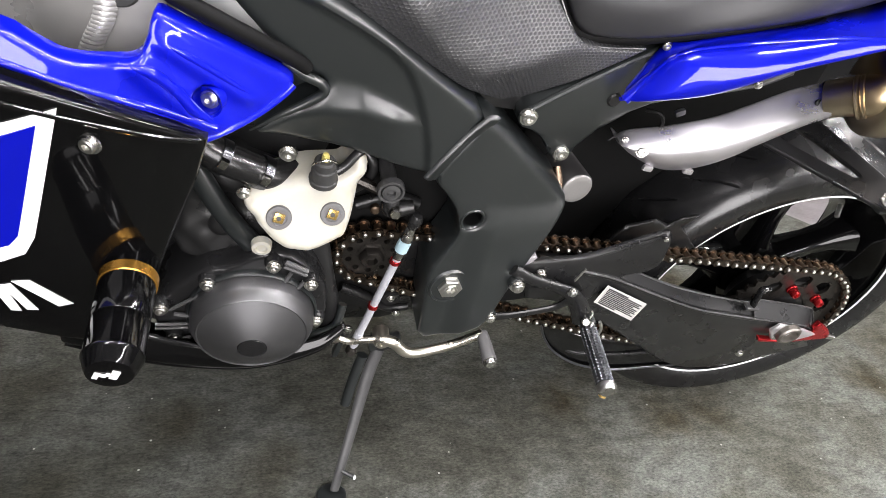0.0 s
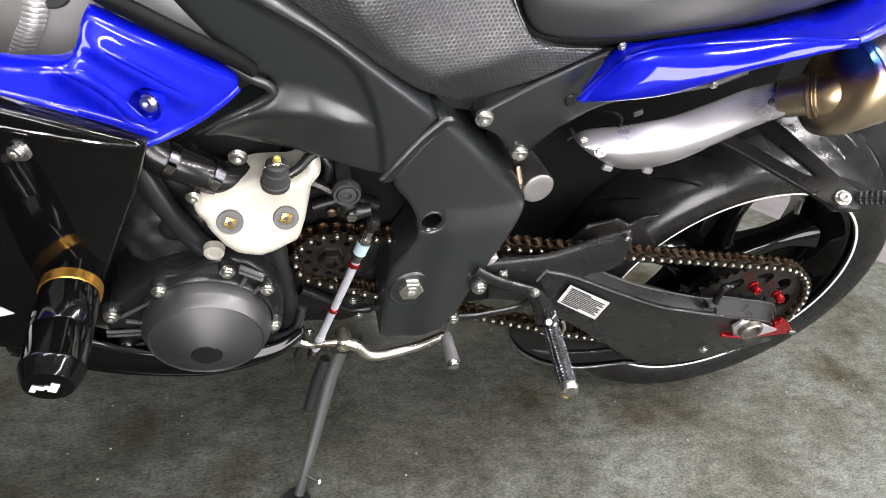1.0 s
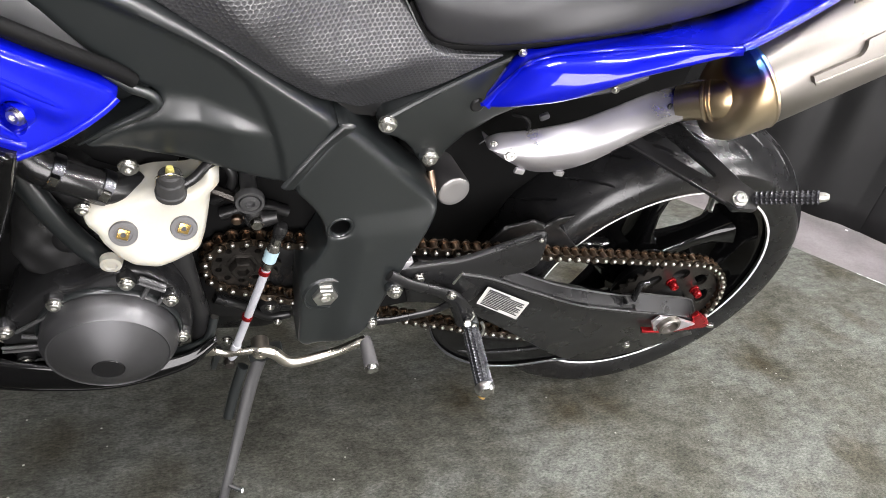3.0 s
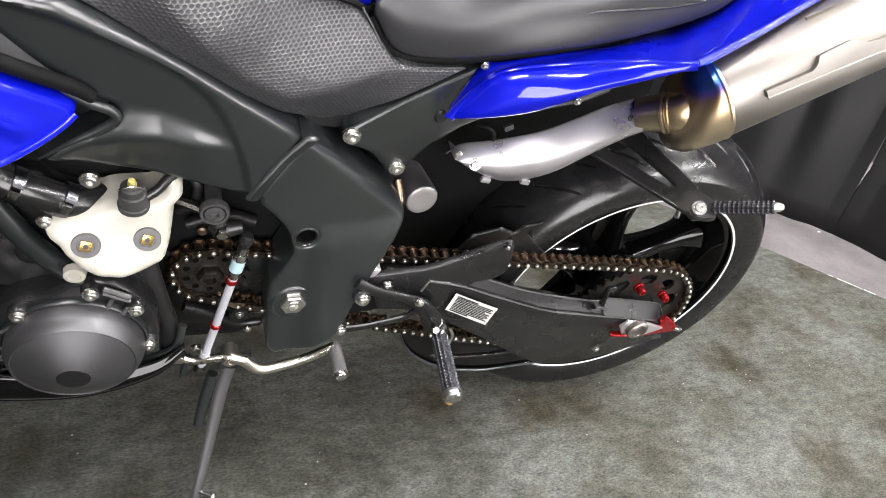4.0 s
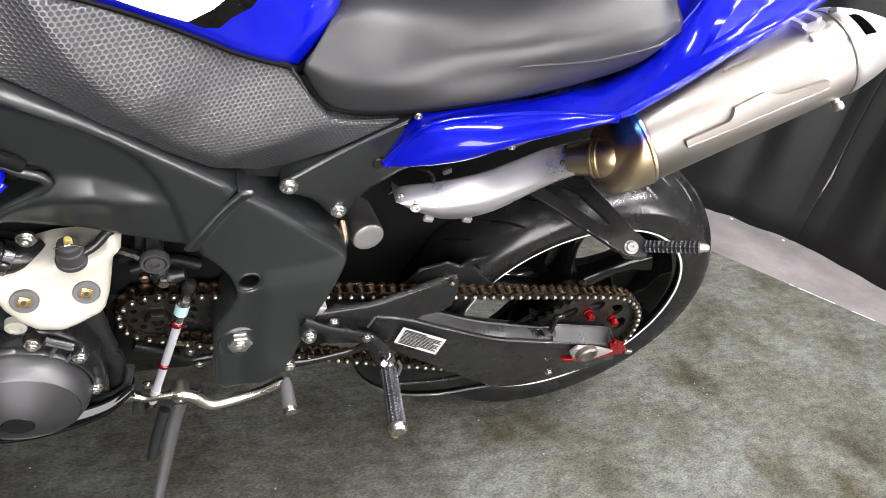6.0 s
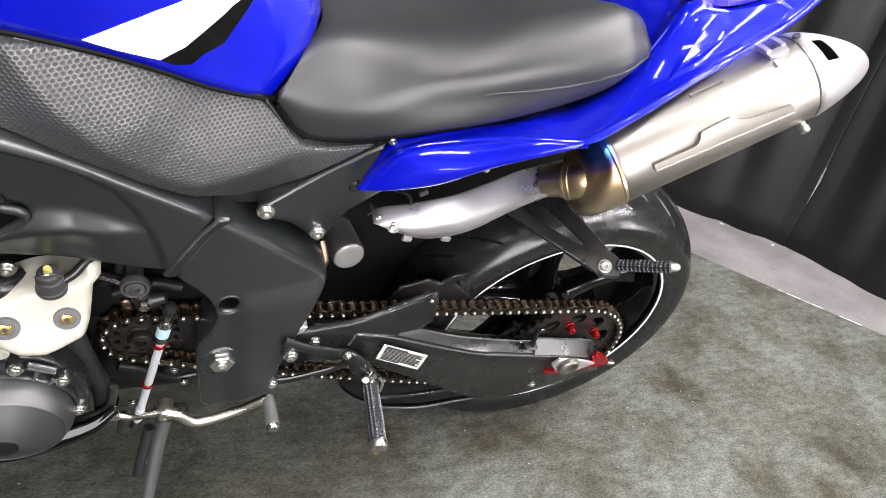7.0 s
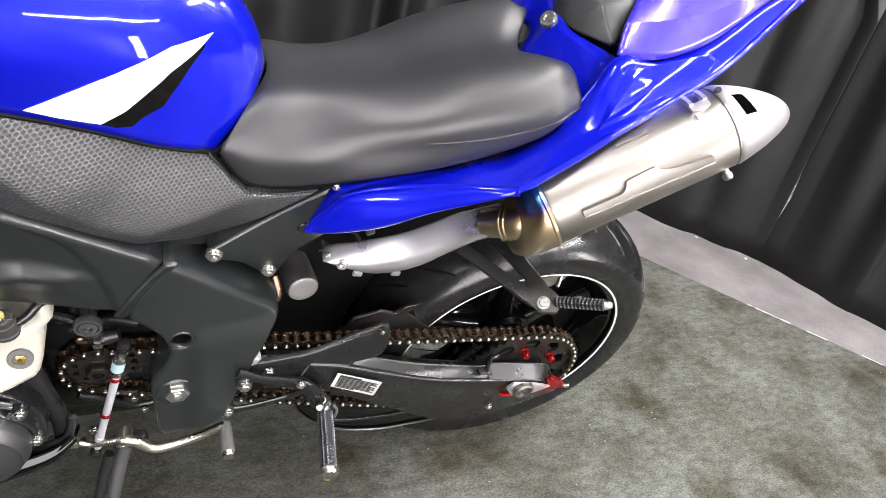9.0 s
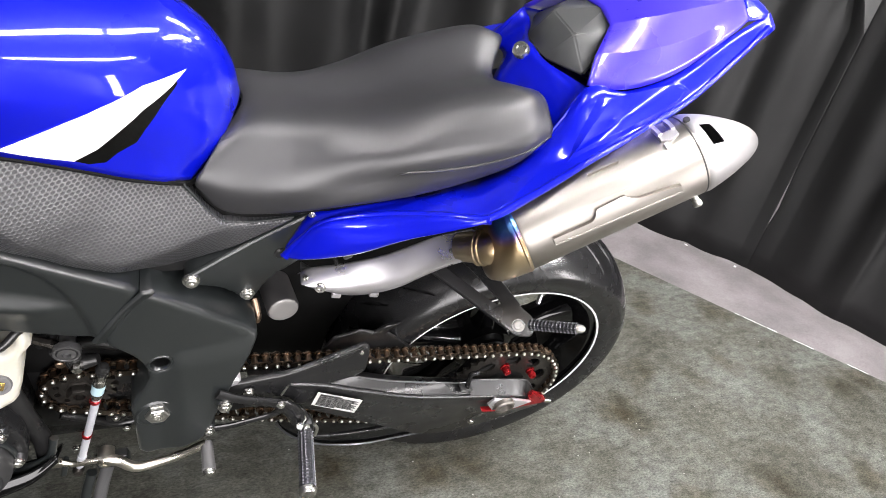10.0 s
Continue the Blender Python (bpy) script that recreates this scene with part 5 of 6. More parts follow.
    if first is None:
        first = part("spoke", spoke_mesh(), GLOSS, wheel)
        first.matrix_basis = m
    else:
        copy_part(first, m, wheel)
# tyre valve
part("valve", tube([(0.64, -0.05, 0.487), (0.63, -0.065, 0.475)], 0.004, 8, 2), STEEL, wheel)

# ---- sprockets and chain
PITCH = 0.0160
FX, FZ, FR = -0.099, 0.419, 0.0435
RR = PITCH / (2 * math.sin(math.pi / 45))


def chain_y(x):
    return -0.106 - 0.016 * (x - FX) / (AX - FX)


def sprocket_mesh(teeth, r, thick, slots, slot_r, slot_a, slot_b, bore):
    """Toothed disc with a ring of holes, its axis along y."""
    bm = bmesh.new()
    outer = []
    for k in range(teeth * 6):
        a = k * math.tau / (teeth * 6)
        f = (k % 6) / 6
        outer.append((a, r + 0.0045 * math.cos(f * math.tau) - 0.001))
    pts = [Vector((rr * math.cos(a), rr * math.sin(a))) for a, rr in outer]
    edges = [(k, (k + 1) % len(pts)) for k in range(len(pts))]
    holes = []
    for k in range(slots):
        a0 = (k + 0.5) * math.tau / slots
        loop = []
        for j in range(16):
            t = j * math.tau / 16
            u, v = slot_a * math.cos(t), slot_b * math.sin(t)
            loop.append(Vector(((slot_r + u) * math.cos(a0) - v * math.sin(a0), (slot_r + u) * math.sin(a0) + v * math.cos(a0))))
        holes.append((loop, a0))
    if bore:
        holes.append(([Vector((bore * math.cos(j * math.tau / 24), bore * math.sin(j * math.tau / 24))) for j in range(24)], None))
    for loop, _ in holes:
        k0 = len(pts)
        pts += loop
        edges += [(k0 + j, k0 + (j + 1) % len(loop)) for j in range(len(loop))]
    res = delaunay_2d_cdt(pts, edges, [], 0, 1e-7)
    ring = [tuple(p) for p in pts[:teeth * 6]]
    loops = [[tuple(p) for p in lp] for lp, _ in holes]
    vs = [bm.verts.new((v.x, -thick / 2, v.y)) for v in res[0]]
    for f in res[2]:
        cx, cz = sum(res[0][k].x for k in f) / len(f), sum(res[0][k].y for k in f) / len(f)
        if inside(cx, cz, ring) and not any(inside(cx, cz, lp) for lp in loops):
            bm.faces.new([vs[k] for k in f])
    bmesh.ops.delete(bm, geom=[v for v in bm.verts if not v.link_faces], context="VERTS")
    made = bmesh.ops.extrude_face_region(bm, geom=list(bm.faces))
    for g in made["geom"]:
        if isinstance(g, bmesh.types.BMVert):
            g.co.y += thick
    bmesh.ops.recalc_face_normals(bm, faces=bm.faces)
    return bm


rear_sprocket = part("rear_sprocket", sprocket_mesh(45, RR, 0.006, 10, 0.083, 0.013, 0.017, 0.05), GREASE, wheel, "black rear sprocket with oval holes", 30)
rear_sprocket.matrix_basis = Matrix.Translation((AX, chain_y(AX), AZ))
part("carrier", lathe([(0.0, 0.012), (0.02, 0.012), (0.03, 0.008), (0.056, 0.004), (0.078, 0.002), (0.078, -0.03), (0.05, -0.06), (0, -0.06)], (AX, chain_y(AX) + 0.004, AZ), n=40), DARK, wheel, "black sprocket carrier")
for k in range(6):
    a = radians(40 + 60 * k)
    nut = part("sprocket_nut", lathe([(0, 0.012), (0.003, 0.012), (0.004, 0.016), (0.006, 0.016), (0.0072, 0.013), (0.0075, 0.004), (0.009, 0.003), (0.009, -0.001), (0, -0.001)], (AX + 0.068 * math.cos(a), chain_y(AX) - 0.003, AZ + 0.068 * math.sin(a)), n=12), RED, wheel, "red anodised sprocket nut")
front_sprocket = part("front_sprocket", sprocket_mesh(17, FR, 0.007, 10, 0.029, 0.0042, 0.0042, 0), GREASE, bike, "greasy front sprocket with drilled holes", 30)
front_sprocket.matrix_basis = Matrix.Translation((FX, chain_y(FX), FZ))
part("sprocket_nut", lathe([(0, 0.004), (0.007, 0.004), (0.008, 0.012), (0.0135, 0.012), (0.016, 0.009), (0.016, 0.001), (0.02, 0.0), (0.02, -0.004), (0, -0.004)], (0, -0.004, 0), n=6), GREASE, front_sprocket)


def chain_path():
    """Pin places round both sprockets, with the spacing closed up evenly."""
    dx, dz = AX - FX, AZ - FZ
    d = math.hypot(dx, dz)
    base = math.atan2(dz, dx)
    off = math.acos((FR - RR) / d)
    up0, up1 = base + off, base - off
    pts = []
    for k in range(60):
        a = up0 + (math.tau - 2 * off) * k / 59
        pts.append((FX + FR * math.cos(a), FZ + FR * math.sin(a)))
    sag = []
    p0 = pts[-1]
    p1 = (AX + RR * math.cos(up1), AZ + RR * math.sin(up1))
    for k in range(1, 40):
        f = k / 40
        sag.append((p0[0] + (p1[0] - p0[0]) * f, p0[1] + (p1[1] - p0[1]) * f - 0.018 * 4 * f * (1 - f) * 0.6))
    pts += sag
    for k in range(120):
        a = up1 + 2 * off * k / 119
        pts.append((AX + RR * math.cos(a), AZ + RR * math.sin(a)))
    p = np.array(pts + [pts[0]])
    seg = np.linalg.norm(np.diff(p, axis=0), axis=1)
    s = np.r_[0, np.cumsum(seg)]
    n = 2 * round(s[-1] / PITCH / 2)
    t = np.arange(n) * s[-1] / n
    return np.c_[np.interp(t, s, p[:, 0]), np.interp(t, s, p[:, 1])], s[-1] / n


def link_plate(bm, half, y, thick, waist, height):
    """A figure-eight side plate between two pins."""
    out = []
    for k in range(10):
        a = math.pi / 2 + math.pi * k / 9
        out.append((-half + height * math.cos(a), height * math.sin(a)))
    out.append((0, -waist))
    for k in range(10):
        a = -math.pi / 2 + math.pi * k / 9
        out.append((half + height * math.cos(a), height * math.sin(a)))
    out.append((0, waist))
    a = [bm.verts.new((x, y - thick / 2, z)) for x, z in out]
    b = [bm.verts.new((x, y + thick / 2, z)) for x, z in out]
    bm.faces.new(a)
    bm.faces.new(b[::-1])
    for k in range(len(a)):
        bm.faces.new((a[k], b[k], b[(k + 1) % len(a)], a[(k + 1) % len(a)]))


def link_mesh(outer):
    bm = bmesh.new()
    h = PITCH / 2
    for s in (-1, 1):
        link_plate(bm, h, s * (0.0098 if outer else 0.0072), 0.0022, 0.0045, 0.0071 if outer else 0.0076)
    for s in (-h, h):
        if outer:
            lathe([(0, 0.0135), (0.0022, 0.0135), (0.0029, 0.0125), (0.0029, -0.0125), (0.0022, -0.0135), (0, -0.0135)], (s, 0, 0), n=10, bm=bm)
        else:
            lathe([(0.005, 0.006), (0.005, -0.006)], (s, 0, 0), n=10, bm=bm)
    bmesh.ops.recalc_face_normals(bm, faces=bm.faces)
    return bm


pins = chain_path()[0]
chain = part("drive_chain", lathe([(0, 0.0139), (0.002, 0.0139), (0.0027, 0.013), (0.0027, -0.013), (0, -0.013)], (pins[0][0], chain_y(pins[0][0]), pins[0][1]), n=10), STEEL, bike, "bronze-coloured drive chain, lightly rusted")
link_out = link_in = rivet = None
for k in range(len(pins)):
    a, b = pins[k], pins[(k + 1) % len(pins)]
    mx, mz = (a + b) / 2
    m = Matrix.Translation((mx, chain_y(mx), mz)) @ Euler((0, -math.atan2(b[1] - a[1], b[0] - a[0]), 0)).to_matrix().to_4x4()
    if k % 2 == 0:
        if link_out is None:
            link_out = part("outer_link", link_mesh(True), CHAINM, chain)
            link_out.matrix_basis = m
        else:
            copy_part(link_out, m, chain)
    else:
        if link_in is None:
            link_in = part("inner_link", link_mesh(False), BRONZE, chain)
            link_in.matrix_basis = m
        else:
            copy_part(link_in, m, chain)
    if rivet is None:
        rivet = part("rivet", lathe([(0, 0.0142), (0.0018, 0.0142), (0.0028, 0.0132), (0.003, 0.011), (0, 0.011)], n=10), STEEL, chain)
        rivet.matrix_basis = Matrix.Translation((a[0], chain_y(a[0]), a[1]))
    else:
        copy_part(rivet, Matrix.Translation((a[0], chain_y(a[0]), a[1])), chain)

# ---- swingarm
AA, AB, AC = [(0.118, -0.135, 0.448), (0.204, -0.135, 0.439), (0.264, -0.135, 0.422), (0.355, -0.136, 0.387), (0.47, -0.137, 0.359), (0.528, -0.138, 0.352), (0.633, -0.14, 0.33)], [(0.095, -0.145, 0.439), (0.177, -0.148, 0.433), (0.227, -0.15, 0.422), (0.295, -0.154, 0.397), (0.387, -0.156, 0.363), (0.466, -0.158, 0.347), (0.619, -0.16, 0.321)], [(0.118, -0.14, 0.37), (0.183, -0.14, 0.357), (0.26, -0.14, 0.313), (0.355, -0.138, 0.248), (0.461, -0.136, 0.181), (0.56, -0.138, 0.181), (0.70, -0.141, 0.2365)]
arm = part("swingarm", outward(skin([[(x, y + 0.02, z - 0.012) for x, y, z in AA], AA, AB, [(x, y - 0.001, z - 0.006) for x, y, z in AB], AC, [(x, y + 0.014, z - 0.013) for x, y, z in AC]], 50, 4, False), (0, -1, 0)), ARM, bike, "satin black swingarm", 25)
thicken(arm, 0.005)
part("top_bead", tube([(x, y + 0.002, z - 0.001) for x, y, z in AB[1:]], 0.0042, 14, 80), ARM, arm)
# thin pale metal beads stand in for highlights along the arm's edges
part("edge_highlight", tube([(x, y - 0.0012, z + 0.0012) for x, y, z in AB[1:]], 0.0014, 8, 80), STANDM, arm, "pale metal line standing in for the edge highlight")
part("inner_bead", tube(AA[2:], 0.0016, 8, 60), STANDM, arm, "pale metal line standing in for the edge highlight")
part("arm_end", outward(skin([[(0.5036, -0.137, 0.3625), (0.56, -0.138, 0.3535), (0.6239, -0.139, 0.3415), (0.642, -0.14, 0.326), (0.655, -0.142, 0.309)], [(0.5036, -0.159, 0.344), (0.56, -0.16, 0.334), (0.612, -0.161, 0.3245), (0.633, -0.162, 0.315), (0.648, -0.162, 0.301)], [(0.5036, -0.1605, 0.33), (0.56, -0.161, 0.322), (0.612, -0.162, 0.313), (0.63, -0.162, 0.306), (0.644, -0.162, 0.296)]], 30, 4, False), (0, -1, 1)), ARM, arm, "", 25)
# another pale bead as the end plate's edge highlight
part("end_lip", tube([(0.5036, -0.138, 0.3637), (0.56, -0.139, 0.3545), (0.6239, -0.14, 0.3425), (0.642, -0.141, 0.327), (0.655, -0.143, 0.31)], 0.0014, 8, 40), STANDM, arm, "pale metal line standing in for the edge highlight")
LP = [(0.1744, -0.127, 0.2864), (0.1897, -0.13, 0.2574), (0.2229, -0.13, 0.2182), (0.2775, -0.13, 0.183), (0.3465, -0.13, 0.1665), (0.4125, -0.13, 0.1703), (0.4685, -0.13, 0.1761), (0.4735, -0.13, 0.19)]
brace = part("lower_guard", outward(skin([[(x, y + 0.002, z + 0.002) for x, y, z in LP], [(0.185, -0.12, 0.288), (0.21, -0.118, 0.276), (0.245, -0.118, 0.258), (0.29, -0.118, 0.245), (0.34, -0.118, 0.235), (0.40, -0.118, 0.224), (0.445, -0.118, 0.212), (0.4725, -0.12, 0.196)]], 40, 5, False), (0, -1, 0)), GLOSS, bike, "black lower chain guard")
thicken(brace, 0.003)
part("guard_rim", tube(LP, 0.002, 8, 60), PEGM, brace, "bright edge line")
part("ledge", tube([(0.23, -0.122, 0.222), (0.2734, -0.125, 0.2099), (0.3479, -0.124, 0.2033), (0.4305, -0.122, 0.2079), (0.452, -0.123, 0.2)], 0.0032, 10, 50), ARM, brace)
part("bung", lathe([(0, 0.002), (0.008, 0.0015), (0.011, -0.001), (0.011, -0.006), (0, -0.006)], (0.448, -0.129, 0.203), n=24), SOFT, brace, "grey rubber bung")
ST = [(0.22, -0.15, 0.415), (0.298, -0.152, 0.377), (0.292, -0.15, 0.336), (0.215, -0.148, 0.377)]


def quad_film(name, q, lift, mat, parent, label=""):
    bm = bmesh.new()
    a = [bm.verts.new((x, y - lift, z)) for x, y, z in q]
    b = [bm.verts.new((x, y - lift + 0.0004, z)) for x, y, z in q]
    bm.faces.new(a)
    bm.faces.new(b[::-1])
    for k in range(4):
        bm.faces.new((a[k], b[k], b[(k + 1) % 4], a[(k + 1) % 4]))
    bmesh.ops.recalc_face_normals(bm, faces=bm.faces)
    return part(name, bm, mat, parent, label)


def in_quad(q, u, v):
    q = [Vector(p) for p in q]
    return q[0].lerp(q[1], u).lerp(q[3].lerp(q[2], u), v)


quad_film("warning_label", ST, 0.0065, LABEL, arm, "silver warning label with fine print")
for k in range(11):
    v0 = 0.08 + k * 0.078
    v1, u1 = v0 + (0.06 if k in (0, 10) else 0.05), (0.55, 0.93, 0.9, 0.94, 0.8, 0.93, 0.91, 0.94, 0.86, 0.93, 0.5)[k]
    quad_film("print_bar", [in_quad(ST, 0.07, v0), in_quad(ST, u1, v0), in_quad(ST, u1, v1), in_quad(ST, 0.07, v1)], 0.0072, INK, arm)
S_cg = plate_surface([(0.1, 0.42, -0.15), (0.35, 0.45, -0.144), (0.2, 0.4, -0.15)])
cguard = part("chain_guard", panel([(0.079, 0.405), (0.08, 0.432), (0.0846, 0.4438), (0.1179, 0.4475), (0.1788, 0.4558), (0.2382, 0.4795), (0.2838, 0.4974), (0.2934, 0.4904), (0.2913, 0.4335), (0.2386, 0.4228), (0.2171, 0.3929), (0.2021, 0.3682), (0.175, 0.4), (0.126, 0.416)], S_cg, 0.004, 0.003, 0.006, 1, lambda x, z: 0.25 * beyond(z - 0.428 - 0.19 * (x - 0.08), 0.004)), ARM, bike, "black plastic chain guard")
part("guard_lip", tube([(x, S_cg(x, z) + 0.004, z - 0.003) for x, z in [(0.135, 0.449), (0.1788, 0.4558), (0.2382, 0.4795), (0.28, 0.496)]], 0.0022, 8, 40), ARM, cguard)
screw(cguard, 0.1171, -0.1525, 0.4319, 1.0)
screw(cguard, 0.276, -0.1455, 0.4935, 0.45)
slide = part("adjuster_hook", tube([(0.48, -0.15, 0.358), (0.4935, -0.15, 0.36), (0.4915, -0.149, 0.3835), (0.4925, -0.147, 0.395), (0.506, -0.146, 0.3975)], [0.004, 0.004, 0.0036, 0.0034, 0.003], 10, 30, flat=1.6), ARM, bike, "black hook on the swingarm")
part("hook_lip", block((0.024, 0.014, 0.004), pose(0.492, -0.151, 0.3605, 0, 8, 0), 0.0015), STANDM, slide)
# axle
adj = part("axle_adjuster", panel([(0.540, 0.297), (0.575, 0.2915), (0.6, 0.2905), (0.632, 0.302), (0.637, 0.3135), (0.6325, 0.3195), (0.6352, 0.3335), (0.6639, 0.3176), (0.6813, 0.3), (0.676, 0.293), (0.64, 0.2895), (0.6, 0.2845), (0.5442, 0.2885)], lambda x, z: -0.167, 0.007, 0.002, 0.005, 0), RED, bike, "red anodised chain adjuster block")
part("washer_plate", panel([(0.5425, 0.322), (0.552, 0.3371), (0.5997, 0.3258), (0.6409, 0.3094), (0.6073, 0.2945), (0.56, 0.2985)], lambda x, z: -0.1705, 0.004, 0.001, 0.01, 0), CAST, adj)
part("axle_nut", lathe([(0, 0.0), (0.012, 0.0), (0.0135, 0.010), (0.0165, 0.0105), (0.0195, 0.008), (0.0195, 0.0)], (0.5755, -0.1705, 0.3195), n=28), CAN, adj, "hollow axle nut")
part("adjuster_bolt", tube([(0.674, -0.163, 0.2985), (0.69, -0.164, 0.295)], 0.0055, 12, 3), STEEL, adj)
screw(arm, 0.5378, -0.159, 0.247, 0.85)

# ---- rider footrest and bracket
bracket = part("footrest_bracket", tube([(0.073, -0.158, 0.446), (0.1033, -0.162, 0.432), (0.1407, -0.163, 0.4186), (0.1683, -0.165, 0.4055), (0.188, -0.167, 0.38), (0.2, -0.17, 0.358)], [0.0085, 0.0082, 0.0085, 0.011, 0.0145, 0.0155], 14, 50, flat=0.6), ARM, bike, "satin black footrest bracket")
part("lower_rib", tube([(0.0628, -0.16, 0.3545), (0.09, -0.161, 0.3575), (0.1171, -0.161, 0.3634), (0.1518, -0.161, 0.374), (0.17, -0.163, 0.392)], [0.008, 0.0064, 0.006, 0.0062, 0.008], 14, 40, flat=0.55), ARM, bracket)
# near-black sheet set back behind the opening between the two arms
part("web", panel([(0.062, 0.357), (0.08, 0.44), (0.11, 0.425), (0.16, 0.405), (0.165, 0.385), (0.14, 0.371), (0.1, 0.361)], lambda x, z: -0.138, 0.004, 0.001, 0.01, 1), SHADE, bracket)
part("bolt_boss", lathe([(0.0, 0.004), (0.0105, 0.004), (0.0118, 0.002), (0.012, -0.018), (0, -0.018)], (0.083, -0.16, 0.4235), n=24), SATIN, bracket)
screw(bracket, 0.083, -0.166, 0.4235, 1.25)
part("bolt_boss", lathe([(0.0, 0.003), (0.0085, 0.003), (0.0095, 0.001), (0.0098, -0.018), (0, -0.018)], (0.0645, -0.16, 0.3575), n=24), SATIN, bracket)
screw(bracket, 0.0645, -0.1645, 0.3575, 1.0)
screw(bracket, 0.1619, -0.1705, 0.4165, 0.85)
part("bracket_ear", panel([(0.068, 0.446), (0.079, 0.461), (0.107, 0.459), (0.099, 0.446), (0.085, 0.44)], lambda x, z: -0.148, 0.012, 0.002, 0.005, 1, holes=((0.0845, 0.4505, 0.0035),)), CAST, bracket, "bare aluminium ear")
part("heel_tab", tube([(0.1625, -0.162, 0.43), (0.171, -0.16, 0.4515)], 0.0016, 8, 3), STEEL, bracket, "bright edge of the heel tab")


def knurled_peg(a, b, r):
    """A footrest bar with rows of pointed studs."""
    a, b = Vector(a), Vector(b)
    ax = (b - a).normalized()
    ln = (b - a).length
    bm = lathe([(0, 0), (r * 0.8, 0), (r * 0.86, 0.004), (r * 0.86, ln - 0.002), (0, ln)], a, ax, n=16)
    e1 = ax.orthogonal().normalized()
    e2 = ax.cross(e1)
    rows = int(ln / 0.0052)
    for i in range(rows):
        for j in range(12):
            an = j * math.tau / 12
            d = e1 * math.cos(an) + e2 * math.sin(an)
            c = a + ax * (0.004 + i * 0.0052) + d * r * 0.84
            t = ax.cross(d)
            base = [bm.verts.new(c + ax * u * 0.0023 + t * v * 0.0024) for u, v in ((1, 0), (0, 1), (-1, 0), (0, -1))]
            tip = [bm.verts.new(c + d * 0.0015 + ax * u * 0.0009 + t * v * 0.0009) for u, v in ((1, 0), (0, 1), (-1, 0), (0, -1))]
            for k in range(4):
                bm.faces.new((base[k], base[(k + 1) % 4], tip[(k + 1) % 4], tip[k]))
            bm.faces.new(tip)
    bmesh.ops.recalc_face_normals(bm, faces=bm.faces)
    return bm


peg = part("footrest", knurled_peg((0.203, -0.186, 0.357), (0.189, -0.285, 0.366), 0.0128), PEGM, bike, "knurled aluminium rider footrest", 25)
part("end_cap", lathe([(0, 0.006), (0.0092, 0.006), (0.0125, 0.003), (0.0132, 0.0), (0.0132, -0.003), (0, -0.003)], (0.189, -0.285, 0.366), (-0.17, -0.97, 0.1), n=20), STEEL, peg)
part("feeler_tip", tube([(0.189, -0.284, 0.361), (0.187, -0.288, 0.352)], 0.005, 10, 3), BRASS, peg, "worn copper-coloured feeler")
hinge = part("hinge", lathe([(0, 0.009), (0.0035, 0.009), (0.0048, 0.006), (0.005, -0.012), (0, -0.012)], (0.198, -0.178, 0.362), (-0.3, -0.6, 0.5), n=16), PEGM, bike, "footrest hinge pin")
part("fork", block((0.022, 0.02, 0.024), pose(0.207, -0.173, 0.354, 0, -20, 0), 0.005), SATIN, hinge)
part("clip_disc", lathe([(0, 0.003), (0.004, 0.003), (0.0055, 0.0015), (0.0058, -0.003), (0, -0.003)], (0.1925, -0.186, 0.3735), (-0.35, -0.7, 0.6), n=18), STEEL, hinge, "bright hinge washer")
part("clip_disc", lathe([(0, 0.003), (0.003, 0.003), (0.0045, 0.0015), (0.0048, -0.003), (0, -0.003)], (0.2045, -0.186, 0.366), (0.45, -0.7, 0.5), n=18), STEEL, hinge, "bright hinge washer")
part("split_pin", tube([(0.199, -0.178, 0.388), (0.2015, -0.18, 0.382), (0.197, -0.184, 0.378)], 0.0013, 6), STEEL, hinge)
part("spring", tube([(0.215, -0.185, 0.372), (0.221, -0.187, 0.36), (0.219, -0.19, 0.345)], 0.0025, 8), STEEL, hinge)

# ---- passenger footrest
def flat_plate(outline, holes, normal, thick, bevel=0.0012):
    """A plate cut from flat sheet: a ring of points in space, with openings, and a thickness along normal."""
    n = Vector(normal).normalized()
    e1 = (Vector(outline[1]) - Vector(outline[0]))
    e1 = (e1 - n * e1.dot(n)).normalized()
    e2 = n.cross(e1)
    o = Vector(outline[0])
    loops = [[((Vector(p) - o).dot(e1), (Vector(p) - o).dot(e2)) for p in ring] for ring in (outline, *holes)]
    loops = [rounded(lp, 2, 0.2) for lp in loops]
    pts, edges = [], []
    for lp in loops:
        k0 = len(pts)
        pts += [Vector(p) for p in lp]
        edges += [(k0 + k, k0 + (k + 1) % len(lp)) for k in range(len(lp))]
    res = delaunay_2d_cdt(pts, edges, [], 0, 1e-7)
    bm = bmesh.new()
    vs = [bm.verts.new(o + e1 * v.x + e2 * v.y) for v in res[0]]
    for f in res[2]:
        cx, cy = sum(res[0][k].x for k in f) / len(f), sum(res[0][k].y for k in f) / len(f)
        if inside(cx, cy, loops[0]) and not any(inside(cx, cy, lp) for lp in loops[1:]):
            bm.faces.new([vs[k] for k in f])
    bmesh.ops.delete(bm, geom=[v for v in bm.verts if not v.link_faces], context="VERTS")
    made = bmesh.ops.extrude_face_region(bm, geom=list(bm.faces))
    for g in made["geom"]:
        if isinstance(g, bmesh.types.BMVert):
            g.co -= n * thick
    bmesh.ops.recalc_face_normals(bm, faces=bm.faces)
    rim = [e for e in bm.edges if len(e.link_faces) == 2 and e.calc_face_angle() > 1.0]
    bmesh.ops.bevel(bm, geom=rim, offset=bevel, segments=2, affect="EDGES")
    return bm


